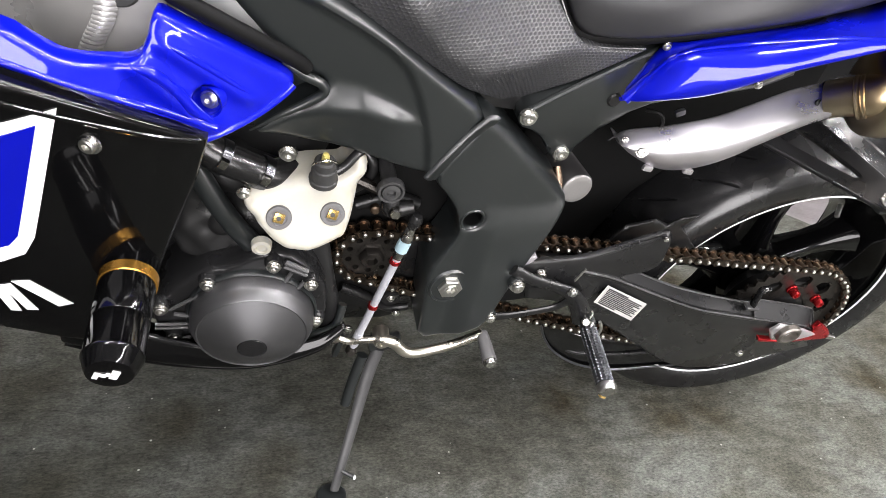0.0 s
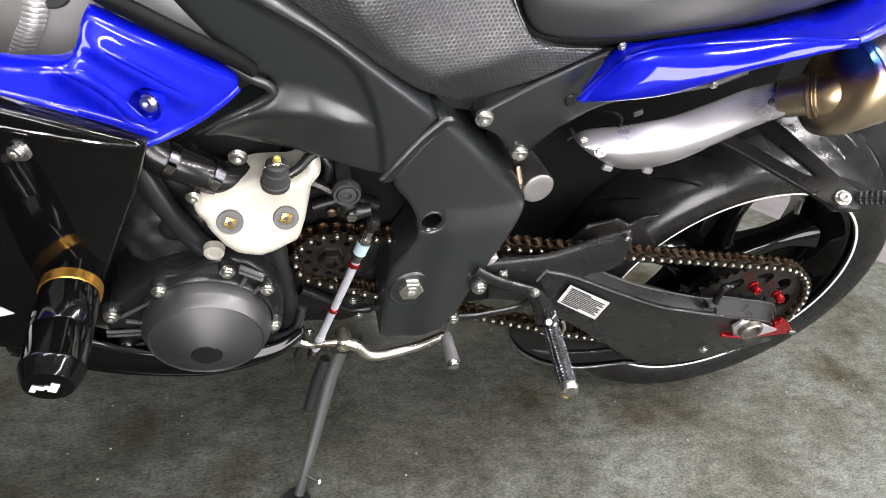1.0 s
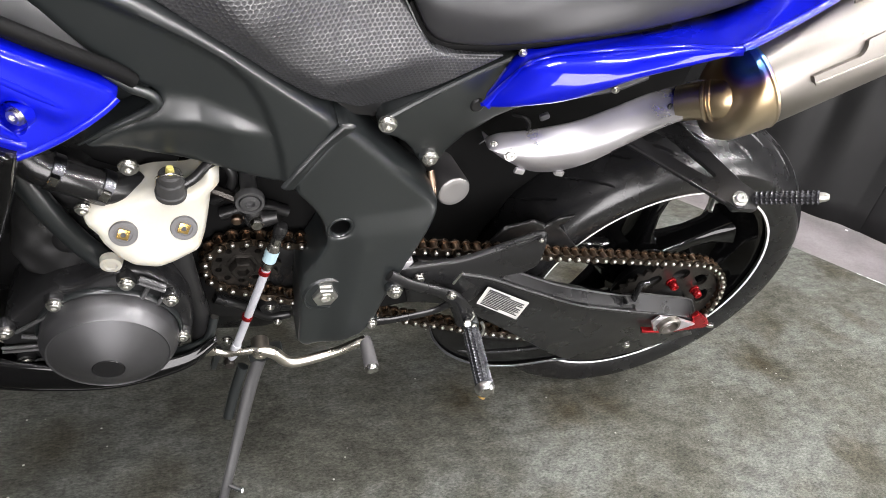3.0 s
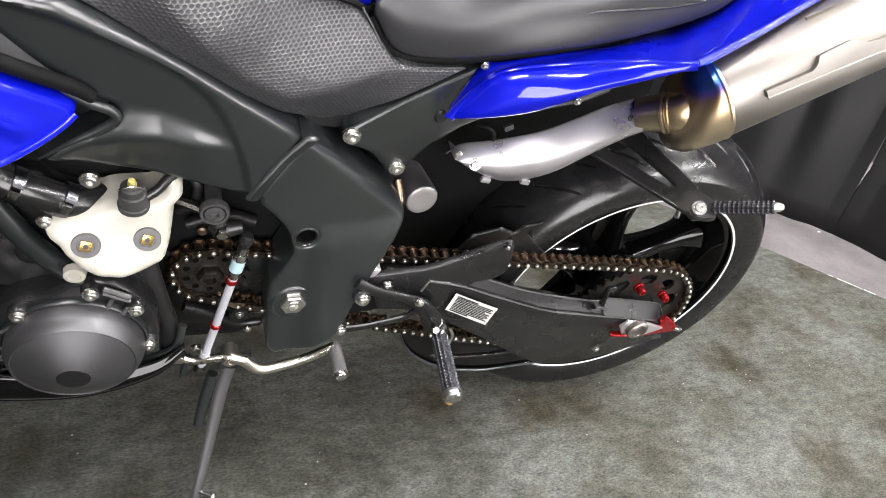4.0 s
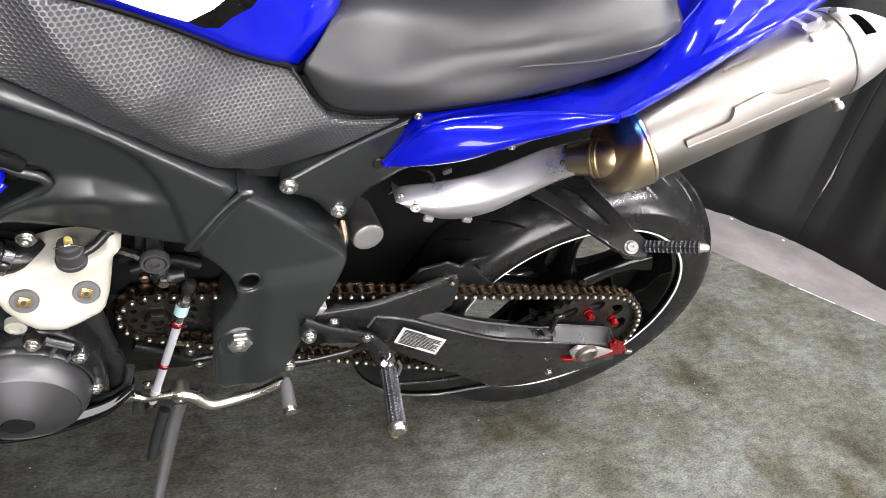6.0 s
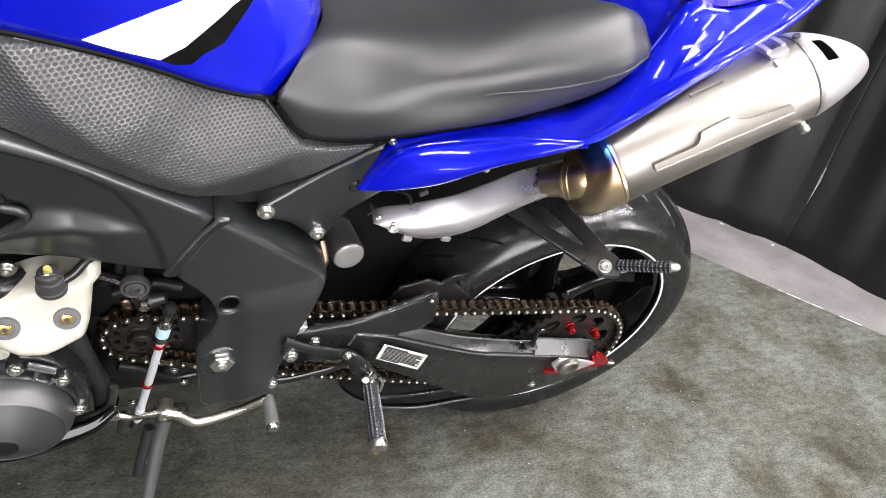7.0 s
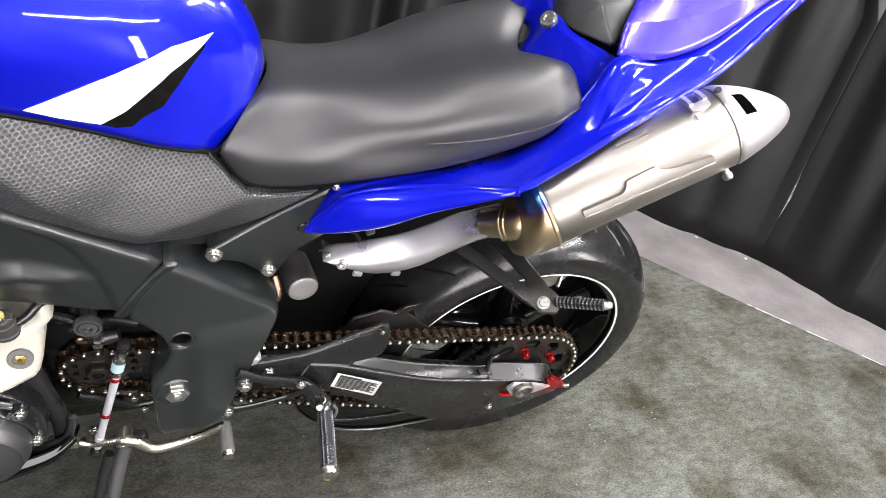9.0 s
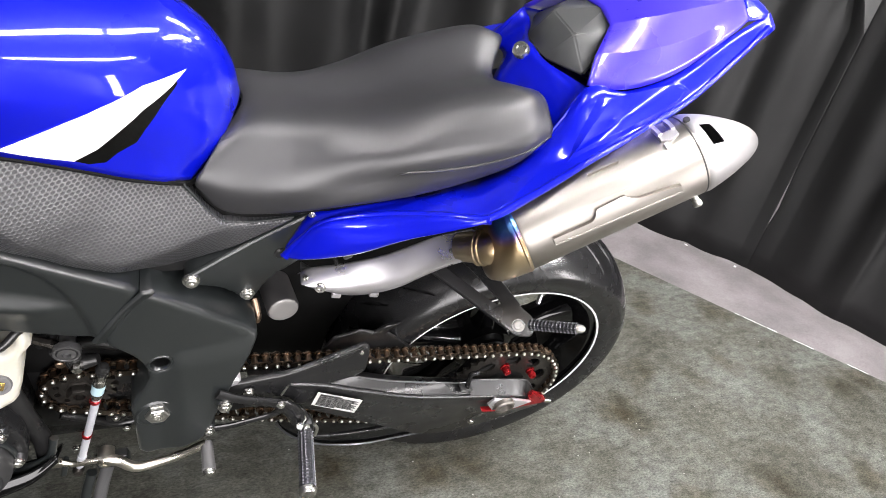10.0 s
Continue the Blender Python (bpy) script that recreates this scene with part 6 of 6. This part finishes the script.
PLATE_N = (-0.4275, -0.2214, 0.8765)
phub = part("passenger_bracket", flat_plate([(0.339, -0.0755, 0.6293), (0.4358, -0.2274, 0.6382), (0.4405, -0.2372, 0.638), (0.461, -0.2477, 0.6454), (0.4696, -0.2282, 0.6545), (0.4656, -0.217, 0.6553), (0.4578, -0.2041, 0.6548), (0.4234, -0.1015, 0.6639), (0.3939, -0.0865, 0.6533)],
                                            [[(0.3691, -0.097, 0.6386), (0.4002, -0.1017, 0.6525), (0.4354, -0.1852, 0.6486), (0.4349, -0.1908, 0.647), (0.4278, -0.1871, 0.6445)]], PLATE_N, 0.007), ARM, bike, "black passenger footrest bracket")
for a, b in (((0.339, -0.0755, 0.6293), (0.4358, -0.2274, 0.6382)), ((0.4234, -0.1015, 0.6639), (0.4578, -0.2041, 0.6548))):
    part("flange", tube([tuple(Vector(a) + Vector((0, 0.004, -0.003))), tuple(Vector(b) + Vector((0, 0.004, -0.003)))], 0.0032, 10, 3), ARM, phub)
screw(phub, 0.446, -0.229, 0.647, 1.1, (-0.43, -0.5, 0.75))
part("clevis", block((0.034, 0.018, 0.01), pose(0.462, -0.222, 0.632, 0, -8, 0), 0.004), SATIN, phub)
ppeg = part("passenger_footrest", knurled_peg((0.462, -0.231, 0.65), (0.5, -0.272, 0.689), 0.0078), PEGD, bike, "folded knurled passenger footrest", 25)
part("end_knob", lathe([(0, 0.01), (0.003, 0.0095), (0.0052, 0.006), (0.006, 0.0), (0, 0)], (0.5, -0.272, 0.689), (0.038, -0.041, 0.039), n=16), STEEL, ppeg)

# ---- shock reservoir, inner guard and hugger
can2 = part("shock_reservoir", lathe([(0, 0.001), (0.020, 0.001), (0.0225, 0.0), (0.0238, -0.003), (0.0238, -0.075), (0.02, -0.08), (0, -0.08)], (0.172, -0.062, 0.503), (0.1, -0.9, 0.06), n=36), CAP, bike, "brushed shock absorber reservoir")
part("cap_disc", lathe([(0, 0.0012), (0.012, 0.0013), (0.0205, 0.0015), (0.0215, 0.0008), (0.0217, 0.0)], (0.172, -0.062, 0.503), (0.1, -0.9, 0.06), n=36), TURNED, can2, "turned aluminium cap")
part("fitting", tube([(0.125, -0.07, 0.545), (0.13, -0.085, 0.525), (0.128, -0.088, 0.515)], 0.0055, 10), BRONZE, can2, "bronze hose fitting")
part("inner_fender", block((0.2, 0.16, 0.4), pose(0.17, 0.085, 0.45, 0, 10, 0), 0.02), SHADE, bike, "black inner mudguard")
part("hugger", panel([(0.232, 0.436), (0.248, 0.469), (0.289, 0.483), (0.311, 0.474), (0.328, 0.489), (0.352, 0.494), (0.335, 0.471), (0.37, 0.44), (0.398, 0.414), (0.373, 0.401), (0.32, 0.422), (0.265, 0.417)], lambda x, z: -0.098, 0.003, 0.002, 0.008, 0), PLASTIC, bike, "black plastic rear hugger")
# black sheet added to block the view of the floor through here
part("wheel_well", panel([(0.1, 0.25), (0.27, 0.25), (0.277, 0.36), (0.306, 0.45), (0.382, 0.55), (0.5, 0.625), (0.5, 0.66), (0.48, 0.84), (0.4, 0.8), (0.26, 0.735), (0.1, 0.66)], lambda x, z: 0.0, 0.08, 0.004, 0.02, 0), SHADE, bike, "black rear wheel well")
part("under_seat_box", block((0.56, 0.13, 0.12), pose(0.1, 0.01, 0.70, 0, -12, 0), 0.02), PLASTIC, bike, "black under-seat tray")
part("under_tail", block((0.36, 0.14, 0.05), pose(0.5, 0.0, 0.86, 0, -26, 0), 0.01), PLASTIC, bike, "black under-tail tray")
stay = part("tail_stay", tube([(0.255, -0.095, 0.683), (0.2863, -0.1, 0.6975), (0.3095, -0.104, 0.7087), (0.336, -0.108, 0.7265)], [0.0055, 0.0075, 0.0075, 0.006], 12, 30, flat=0.5), STANDM, bike, "grey steel tail stay")
part("clip", block((0.012, 0.006, 0.008), pose(0.236, -0.094, 0.652, 0, -30, 0), 0.002), PEGM, stay, "bright sheet metal clip")
part("wire", tube([(0.205, -0.075, 0.64), (0.216, -0.085, 0.643), (0.224, -0.088, 0.636), (0.228, -0.085, 0.62)], 0.0028, 8), SHADE, stay)
screw(stay, 0.3, -0.112, 0.7065, 0.6)
part("air_box", block((0.34, 0.22, 0.16), pose(-0.2, 0.02, 0.78, 0, -8, 0), 0.02), PLASTIC, bike, "black airbox below the tank")

# ---- engine
engine = part("engine_case", block((0.33, 0.2, 0.24), pose(-0.2, 0.02, 0.36), 0.025), DARK, bike, "black engine case behind the covers")
part("cylinder_block", block((0.2, 0.22, 0.26), pose(-0.27, 0.0, 0.58, 0, 22, 0), 0.02), DARK, engine)
for k in range(4):
    part("cooling_rib", block((0.16, 0.012, 0.006), pose(-0.27 + 0.012 * k, -0.118, 0.50 + 0.024 * k, 0, 22, 0), 0.002), DARK, engine)
# near-black wall, its colour deepening the shade in the engine cavity
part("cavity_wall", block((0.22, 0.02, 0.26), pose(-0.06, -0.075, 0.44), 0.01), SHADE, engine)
part("front_case", block((0.2, 0.16, 0.3), pose(-0.36, -0.02, 0.42), 0.02), DARK, engine)
part("sump", block((0.24, 0.06, 0.15), pose(-0.075, -0.06, 0.355, 0, 6, 0), 0.02), DARK, engine)
part("side_casting", panel([(-0.33, 0.46), (-0.315, 0.56), (-0.29, 0.60), (-0.245, 0.585), (-0.22, 0.52), (-0.19, 0.49), (-0.2, 0.46), (-0.26, 0.44)], plate_surface([(-0.33, 0.46, -0.15), (-0.29, 0.6, -0.125), (-0.2, 0.48, -0.15)]), 0.04, 0.008, 0.006, 1, lambda x, z: 0.007 * noise.noise((x * 28, z * 28, 3.0)) + 0.002 * noise.noise((x * 80, z * 80, 1.0))), DARK, engine)
guide = part("chain_guide", block((0.05, 0.012, 0.016), pose(-0.045, -0.095, 0.318, 0, -4, 0), 0.004), PLASTIC, engine, "black chain guide")
part("guide_ring", lathe([(0.006, 0.003), (0.0075, 0.005), (0.0125, 0.005), (0.014, 0.002), (0.014, -0.012), (0, -0.012)], (-0.0597, -0.105, 0.331), n=28), DARK, engine)
screw(engine, -0.0597, -0.1075, 0.331, 0.8)
screw(engine, -0.1144, -0.12, 0.2775, 0.9)
screw(engine, -0.0473, -0.108, 0.298, 0.7)
part("cavity_rib", tube([(-0.13, -0.1, 0.345), (-0.1, -0.1, 0.33), (-0.06, -0.098, 0.30), (-0.03, -0.096, 0.30)], 0.007, 10), DARK, engine)
part("cavity_rib", tube([(-0.125, -0.095, 0.49), (-0.085, -0.095, 0.505), (-0.05, -0.095, 0.495)], 0.008, 10), DARK, engine)
part("wire_loom", tube([(-0.13, -0.1, 0.58), (-0.115, -0.108, 0.562), (-0.118, -0.11, 0.54), (-0.135, -0.105, 0.52)], 0.0055, 10), HOSE, engine)
part("casting_boss", lathe([(0, 0.004), (0.006, 0.004), (0.012, 0.002), (0.016, -0.004), (0, -0.004)], (-0.273, -0.146, 0.497), n=24), DARK, engine)
part("breather_pipe", tube([(-0.302, -0.15, 0.60), (-0.286, -0.156, 0.562), (-0.262, -0.158, 0.515), (-0.238, -0.155, 0.475)], 0.0115, 14), SATIN, engine)
part("lower_pipe", tube([(-0.17, -0.135, 0.475), (-0.16, -0.14, 0.42), (-0.148, -0.142, 0.36), (-0.147, -0.142, 0.31)], 0.0125, 14), HOSE, engine, "black coolant pipe")
part("drain_pipe", tube([(-0.185, -0.16, 0.315), (-0.165, -0.163, 0.325), (-0.14, -0.16, 0.34), (-0.132, -0.15, 0.37)], 0.0055, 10), SATIN, engine)
cover = part("generator_cover", panel([(-0.349, 0.377), (-0.342, 0.408), (-0.33, 0.424), (-0.293, 0.461), (-0.262, 0.468), (-0.235, 0.488), (-0.205, 0.49), (-0.174, 0.463), (-0.158, 0.43), (-0.156, 0.38), (-0.175, 0.345), (-0.22, 0.322), (-0.28, 0.322), (-0.335, 0.338)], lambda x, z: -0.178, 0.1, 0.006, 0.008, 1), ARM, bike, "grey-black generator cover")
part("hub_cap", lathe([(0.0, 0.0535), (0.0148, 0.0528), (0.0158, 0.0515), (0.0158, 0.045), (0, 0.045)], (-0.240, -0.178, 0.392), (0, -1, 0), n=40), ARM, cover, "dark flat hub cap")
part("dome", lathe([(0.0, 0.05), (0.0158, 0.05), (0.0162, 0.0526), (0.024, 0.0498), (0.034, 0.0455), (0.045, 0.0402), (0.0585, 0.0334), (0.06, 0.0342), (0.0612, 0.0332), (0.067, 0.0225), (0.068, 0.02), (0.069, 0.0), (0.0, 0.0)], (-0.240, -0.178, 0.392), (0, -1, 0), n=72), COVER, cover, "", 24)
for x, z in ((-0.219, 0.478), (-0.287, 0.448), (-0.337, 0.407), (-0.327, 0.352), (-0.178, 0.449), (-0.168, 0.384), (-0.196, 0.346)):
    part("screw_boss", lathe([(0.0, 0.007), (0.0085, 0.007), (0.0095, 0.005), (0.0105, -0.004), (0, -0.004)], (x, -0.178, z), n=20), ARM, cover)
    screw(cover, x, -0.1865, z, 1.0)
for x0, z0, x1, z1, r in ((-0.3284, 0.4026, -0.2937, 0.4307, 0.0022), (-0.346, 0.3692, -0.3111, 0.3726, 0.002), (-0.3453, 0.3765, -0.3107, 0.3789, 0.002), (-0.3243, 0.3956, -0.3086, 0.3933, 0.0026), (-0.328, 0.3471, -0.3091, 0.3542, 0.0022), (-0.2087, 0.4443, -0.2, 0.4669, 0.0024), (-0.192, 0.4395, -0.1858, 0.4511, 0.0026), (-0.2072, 0.4831, -0.1826, 0.469, 0.003), (-0.2081, 0.4759, -0.1834, 0.4625, 0.0024)):
    part("cover_rib", tube([(x0, -0.1835, z0), (x1, -0.1845, z1)], r, 8, 2), STANDM, cover)
part("gasket_edge", tube([(-0.338, -0.176, 0.39), (-0.3334, -0.172, 0.398), (-0.2959, -0.171, 0.4305), (-0.2754, -0.167, 0.4375), (-0.2392, -0.166, 0.452), (-0.2273, -0.166, 0.464)], 0.0018, 8, 50), STANDM, cover)
part("cover_ring", lathe([(0.0725, 0.0), (0.0725, 0.006), (0.071, 0.008), (0.069, 0.006)], (-0.240, -0.178, 0.392), n=64), SATIN, cover)

# belly pan
BP1 = [(-0.43, -0.21, 0.38), (-0.372, -0.208, 0.348), (-0.318, -0.204, 0.324), (-0.238, -0.2, 0.311), (-0.166, -0.188, 0.322), (-0.13, -0.172, 0.345)]
BP0 = [(x, y + 0.006, z + 0.06 - 0.01 * k) for k, (x, y, z) in enumerate(BP1)]
BP2 = [(x, -0.12, z - 0.05) for x, _, z in BP1]
pan = part("belly_pan", outward(skin([BP0, BP1, BP2], 40, 5, True), (0, -1, 0)), GLOSS, bike, "glossy black belly pan", 60)
thicken(pan, 0.003)
part("pan_rim", tube(BP1, 0.0022, 8, 50), GLOSS, pan)

# coolant bottle
S_res = plate_surface([(-0.216, 0.552, -0.186), (-0.163, 0.552, -0.178), (-0.188, 0.52, -0.2), (-0.15, 0.6, -0.16)])
bottle = part("coolant_bottle", panel([(-0.25, 0.564), (-0.242, 0.573), (-0.219, 0.579), (-0.192, 0.586), (-0.159, 0.587), (-0.147, 0.595), (-0.145, 0.609), (-0.135, 0.608), (-0.13, 0.598), (-0.13, 0.587), (-0.138, 0.578), (-0.14, 0.561), (-0.143, 0.541), (-0.148, 0.525), (-0.172, 0.516), (-0.186, 0.513), (-0.209, 0.517), (-0.223, 0.526), (-0.236, 0.54), (-0.24, 0.548), (-0.248, 0.556)], S_res, 0.035, 0.011, 0.005, 2, keep=0.12), TANK, bike, "milky white plastic coolant bottle", 60)
for x, y, z in ((-0.216, -0.189, 0.552), (-0.163, -0.181, 0.552)):
    g = part("grommet", lathe([(0, 0.0), (0.0075, 0.0), (0.008, 0.0008), (0.0118, 0.0008), (0.0126, -0.0006), (0.0126, -0.006), (0, -0.006)], (x, y, z), (0, -1, 0.42), n=28), RING, bottle, "grey rubber grommet")
    part("insert", block((0.0105, 0.004, 0.0105), pose(x, y + 0.0004, z, -23, 20, 0), 0.001), BRASS, bottle, "square brass insert")
    # dark disc in place of the insert's unlit bore
    part("insert_hole", lathe([(0, 0.002), (0.0024, 0.002), (0.0024, 0), (0, 0)], (x, y, z), (0, -1, 0.42), n=12), INK, bottle)
part("filler_cap", lathe([(0.0, 0.024), (0.0085, 0.024), (0.0105, 0.022), (0.0105, 0.014), (0.0125, 0.013), (0.0132, 0.0), (0.0145, -0.001), (0.0145, -0.006), (0, -0.006)], (-0.174, -0.163, 0.586), (0, -0.12, 1), n=28), SOFT, bottle, "black rubber filler cap")
part("nipple", lathe([(0, 0.008), (0.003, 0.008), (0.004, 0.005), (0.004, 0), (0, 0)], (-0.174, -0.166, 0.609), (0, -0.12, 1), n=12), YELLOW, bottle, "yellowed plastic nipple")
part("overflow_hose", tube([(-0.162, -0.162, 0.592), (-0.152, -0.158, 0.598), (-0.142, -0.15, 0.606), (-0.13, -0.14, 0.61)], 0.005, 10), HOSE, bottle)
part("wire_clip", tube([(-0.186, -0.169, 0.605), (-0.183, -0.1745, 0.612), (-0.172, -0.1755, 0.6165), (-0.163, -0.171, 0.61)], 0.0011, 6), STEEL, bottle)
part("mount_tab", lathe([(0, 0.001), (0.005, 0.001), (0.0065, 0.003), (0.010, 0.002), (0.011, -0.006), (0, -0.006)], (-0.232, -0.176, 0.497), n=24), TANK, bottle, "clear plastic mounting tab")
# radiator hose with two clamps
hose = part("radiator_hose", tube([(-0.305, -0.15, 0.625), (-0.28, -0.158, 0.606), (-0.25, -0.16, 0.592), (-0.225, -0.155, 0.577), (-0.205, -0.14, 0.57)], [0.017, 0.0165, 0.016, 0.0165, 0.017], 18), HOSE, bike, "black rubber radiator hose")
for x, y, z in ((-0.27, -0.159, 0.601), (-0.232, -0.157, 0.582)):
    part("hose_clamp", lathe([(0.0168, -0.005), (0.0178, -0.0045), (0.0178, 0.0045), (0.0168, 0.005)], (x, y, z), (0.84, 0.05, -0.5), n=28), PEGM, hose, "steel hose clamp")
    part("clamp_screw", block((0.008, 0.006, 0.01), pose(x + 0.003, y - 0.018, z + 0.006, 0, 30, 0), 0.001), STEEL, hose)
screw(engine, -0.209, -0.16, 0.61, 1.1)
screw(engine, -0.249, -0.172, 0.568, 0.9)

# gear shift: shaft arm, rod, lever
shift = part("shift_rod", tube([(-0.0755, -0.147, 0.452), (-0.109, -0.15, 0.283)], 0.0052, 14, 3), PIPE, bike, "grey shift rod with red rings")
top, bot = Vector((-0.066, -0.146, 0.506)), Vector((-0.109, -0.15, 0.283))
rod_d = (bot - top).normalized()
part("rod_end", lathe([(0.0, -0.018), (0.006, -0.0165), (0.0085, -0.01), (0.0075, -0.002), (0.0045, 0.004), (0, 0.004)], top, rod_d, n=20), HOSE, shift, "black ball joint boot")
part("lock_nut", lathe([(0, 0.003), (0.0062, 0.003), (0.0062, 0.012), (0, 0.012)], top, rod_d, n=6), STEEL, shift)
part("sensor_body", lathe([(0.0, 0.0125), (0.0065, 0.0125), (0.0078, 0.016), (0.0078, 0.048), (0.006, 0.053), (0, 0.053)], top, rod_d, n=20), STEEL, shift, "bright quick-shift sensor body")
part("sensor_label", lathe([(0.0080, 0.022), (0.0080, 0.04)], top, rod_d, n=20), TINT, shift, "pale blue sensor label")
for h in (0.060, 0.144):
    part("red_ring", lathe([(0.0054, h - 0.003), (0.0068, h - 0.0025), (0.0068, h + 0.0025), (0.0054, h + 0.003)], top, rod_d, n=20), RED, shift, "red anodised ring")
part("lower_joint", lathe([(0.0, 0.20), (0.0062, 0.2), (0.0062, 0.226), (0.004, 0.232), (0, 0.232)], top, rod_d, n=16), PIPE, shift)
shaft_arm = part("shift_arm", tube([(-0.098, -0.128, 0.55), (-0.095, -0.136, 0.535), (-0.091, -0.138, 0.524), (-0.068, -0.14, 0.53)], [0.01, 0.0105, 0.0115, 0.007], 14), DARK, bike, "dark shift shaft arm")
part("boss_ring", lathe([(0.0105, 0.006), (0.012, 0.0095), (0.0145, 0.0095), (0.0155, 0.006), (0.0155, 0.001), (0.009, -0.001), (0.009, -0.05), (0.0, -0.05)], (-0.099, -0.14, 0.5565), n=32), STANDM, shaft_arm)
part("arm_boss", lathe([(0, 0.004), (0.004, 0.004), (0.005, 0.008), (0.010, 0.007), (0.0105, 0.003), (0.0105, -0.002), (0, -0.002)], (-0.099, -0.1425, 0.5565), n=24), STANDM, shaft_arm)
part("arm_nut", lathe([(0, 0.006), (0.006, 0.006), (0.0075, 0.003), (0.0075, -0.004), (0, -0.004)], (-0.0907, -0.149, 0.529), n=6), STEEL, shaft_arm)
part("small_nut", lathe([(0, 0.004), (0.004, 0.004), (0.0058, 0.002), (0.0058, -0.004), (0, -0.004)], (-0.1104, -0.136, 0.52), n=16), BRONZE, shaft_arm)
part("swing_link", tube([(-0.145, -0.115, 0.55), (-0.125, -0.12, 0.545), (-0.1, -0.125, 0.535)], 0.006, 8), GREASE, shaft_arm)
lever = part("shift_lever", tube([(-0.074, -0.158, 0.305), (-0.057, -0.162, 0.301), (-0.04, -0.166, 0.286), (-0.02, -0.167, 0.285), (0.025, -0.166, 0.30), (0.05, -0.166, 0.3165), (0.0625, -0.166, 0.322)], [0.009, 0.0085, 0.008, 0.0078, 0.0072, 0.007, 0.0085], 14, flat=0.9), LEVER, bike, "plated steel shift lever")
part("toe_rubber", lathe([(0.0, -0.004), (0.0078, -0.004)] + [(0.0082 + 0.00006 * k + (0.0007 if k % 2 else -0.0003), 0.001 + 0.0021 * k) for k in range(20)] + [(0.0088, 0.043), (0, 0.043)], (0.0625, -0.168, 0.322), (0.0, -1, 0.02), n=22), RING, lever, "ribbed grey toe rubber", 60)
part("toe_cap", lathe([(0, 0.049), (0.007, 0.049), (0.0088, 0.047), (0.0092, 0.042), (0, 0.042)], (0.0625, -0.168, 0.322), (0.0, -1, 0.02), n=20), STEEL, lever)
part("pivot_boss", lathe([(0, 0.010), (0.003, 0.010), (0.004, 0.013), (0.009, 0.013), (0.0115, 0.01), (0.0115, -0.012), (0, -0.012)], (-0.074, -0.152, 0.302), n=24), LEVER, lever)
part("rear_arm", tube([(-0.074, -0.157, 0.304), (-0.1, -0.155, 0.299), (-0.118, -0.152, 0.293), (-0.14, -0.148, 0.299)], [0.007, 0.006, 0.006, 0.006], 12, flat=0.7), LEVER, lever)
part("clevis", block((0.018, 0.01, 0.012), pose(-0.139, -0.15, 0.299, 0, 8, 0), 0.002), LEVER, lever)
part("stand_switch", block((0.008, 0.012, 0.042), pose(-0.129, -0.145, 0.275, 0, 10, 0), 0.003), SATIN, lever)
part("joint_ball", lathe([(0, 0.008), (0.006, 0.006), (0.008, 0.0), (0.006, -0.006), (0, -0.008)], (-0.112, -0.152, 0.272), n=16), GREASE, lever)

# side stand
stand = part("side_stand", tube([(-0.073, -0.15, 0.272), (-0.085, -0.166, 0.225), (-0.102, -0.207, 0.145), (-0.122, -0.256, 0.066)], [0.009, 0.0095, 0.008, 0.007], 12, flat=0.62), STANDM, bike, "dark grey steel side stand on the carpet")
part("stand_foot", lathe([(0.0, 0.006), (0.02, 0.006), (0.023, 0.002), (0.023, -0.002), (0, -0.002)], (-0.126, -0.262, 0.056), (0, 0.25, 0.968), n=24), SATIN, stand)
part("spring_cover", tube([(-0.095, -0.155, 0.265), (-0.105, -0.168, 0.225), (-0.113, -0.183, 0.185)], 0.0075, 12), SATIN, stand)
part("stand_bracket", block((0.045, 0.016, 0.022), pose(-0.066, -0.146, 0.283, 0, -10, 0), 0.004), SATIN, stand)
part("toe_tang", tube([(-0.115, -0.239, 0.094), (-0.1, -0.247, 0.09), (-0.095, -0.249, 0.09)], 0.0035, 8), SATIN, stand)
part("tang_tip", lathe([(0, 0.002), (0.0036, 0.001), (0.0036, -0.002), (0, -0.002)], (-0.094, -0.25, 0.09), (1, -0.2, 0), n=10), WHITE, stand)

# inner panels between fairing and frame
part("inner_panel", panel([(-0.36, 0.80), (-0.285, 0.80), (-0.255, 0.772), (-0.235, 0.749), (-0.214, 0.727), (-0.19, 0.712), (-0.183, 0.701), (-0.208, 0.685), (-0.3, 0.735), (-0.33, 0.755)], lambda x, z: -0.165 + 0.45 * max(0, z - 0.71), 0.01, 0.002, 0.012, 0), SATIN, bike, "dark inner frame panel")
head = part("frame_head", panel([(-0.46, 0.79), (-0.303, 0.80), (-0.305, 0.755), (-0.31, 0.70), (-0.363, 0.685), (-0.43, 0.70), (-0.47, 0.73)], lambda x, z: -0.19 + 0.9 * max(0, -0.345 - x) * 0.35, 0.04, 0.004, 0.01, 0), FRAMEGREY, bike, "silver-grey frame head with a weld bead")


part("weld_bead", weld_bead([(-0.338, -0.192, 0.768), (-0.343, -0.193, 0.748), (-0.351, -0.192, 0.732), (-0.36, -0.188, 0.712)], 0.0055, 16), FRAMEGREY, head, "rippled weld bead")
# the opening's shaded inside, drawn as a dark disc on the face
part("frame_hole", lathe([(0.0, 0.001), (0.014, 0.001), (0.016, -0.001)], (-0.332, -0.193, 0.772), n=28), INK, head, "dark disc standing in for a round opening")
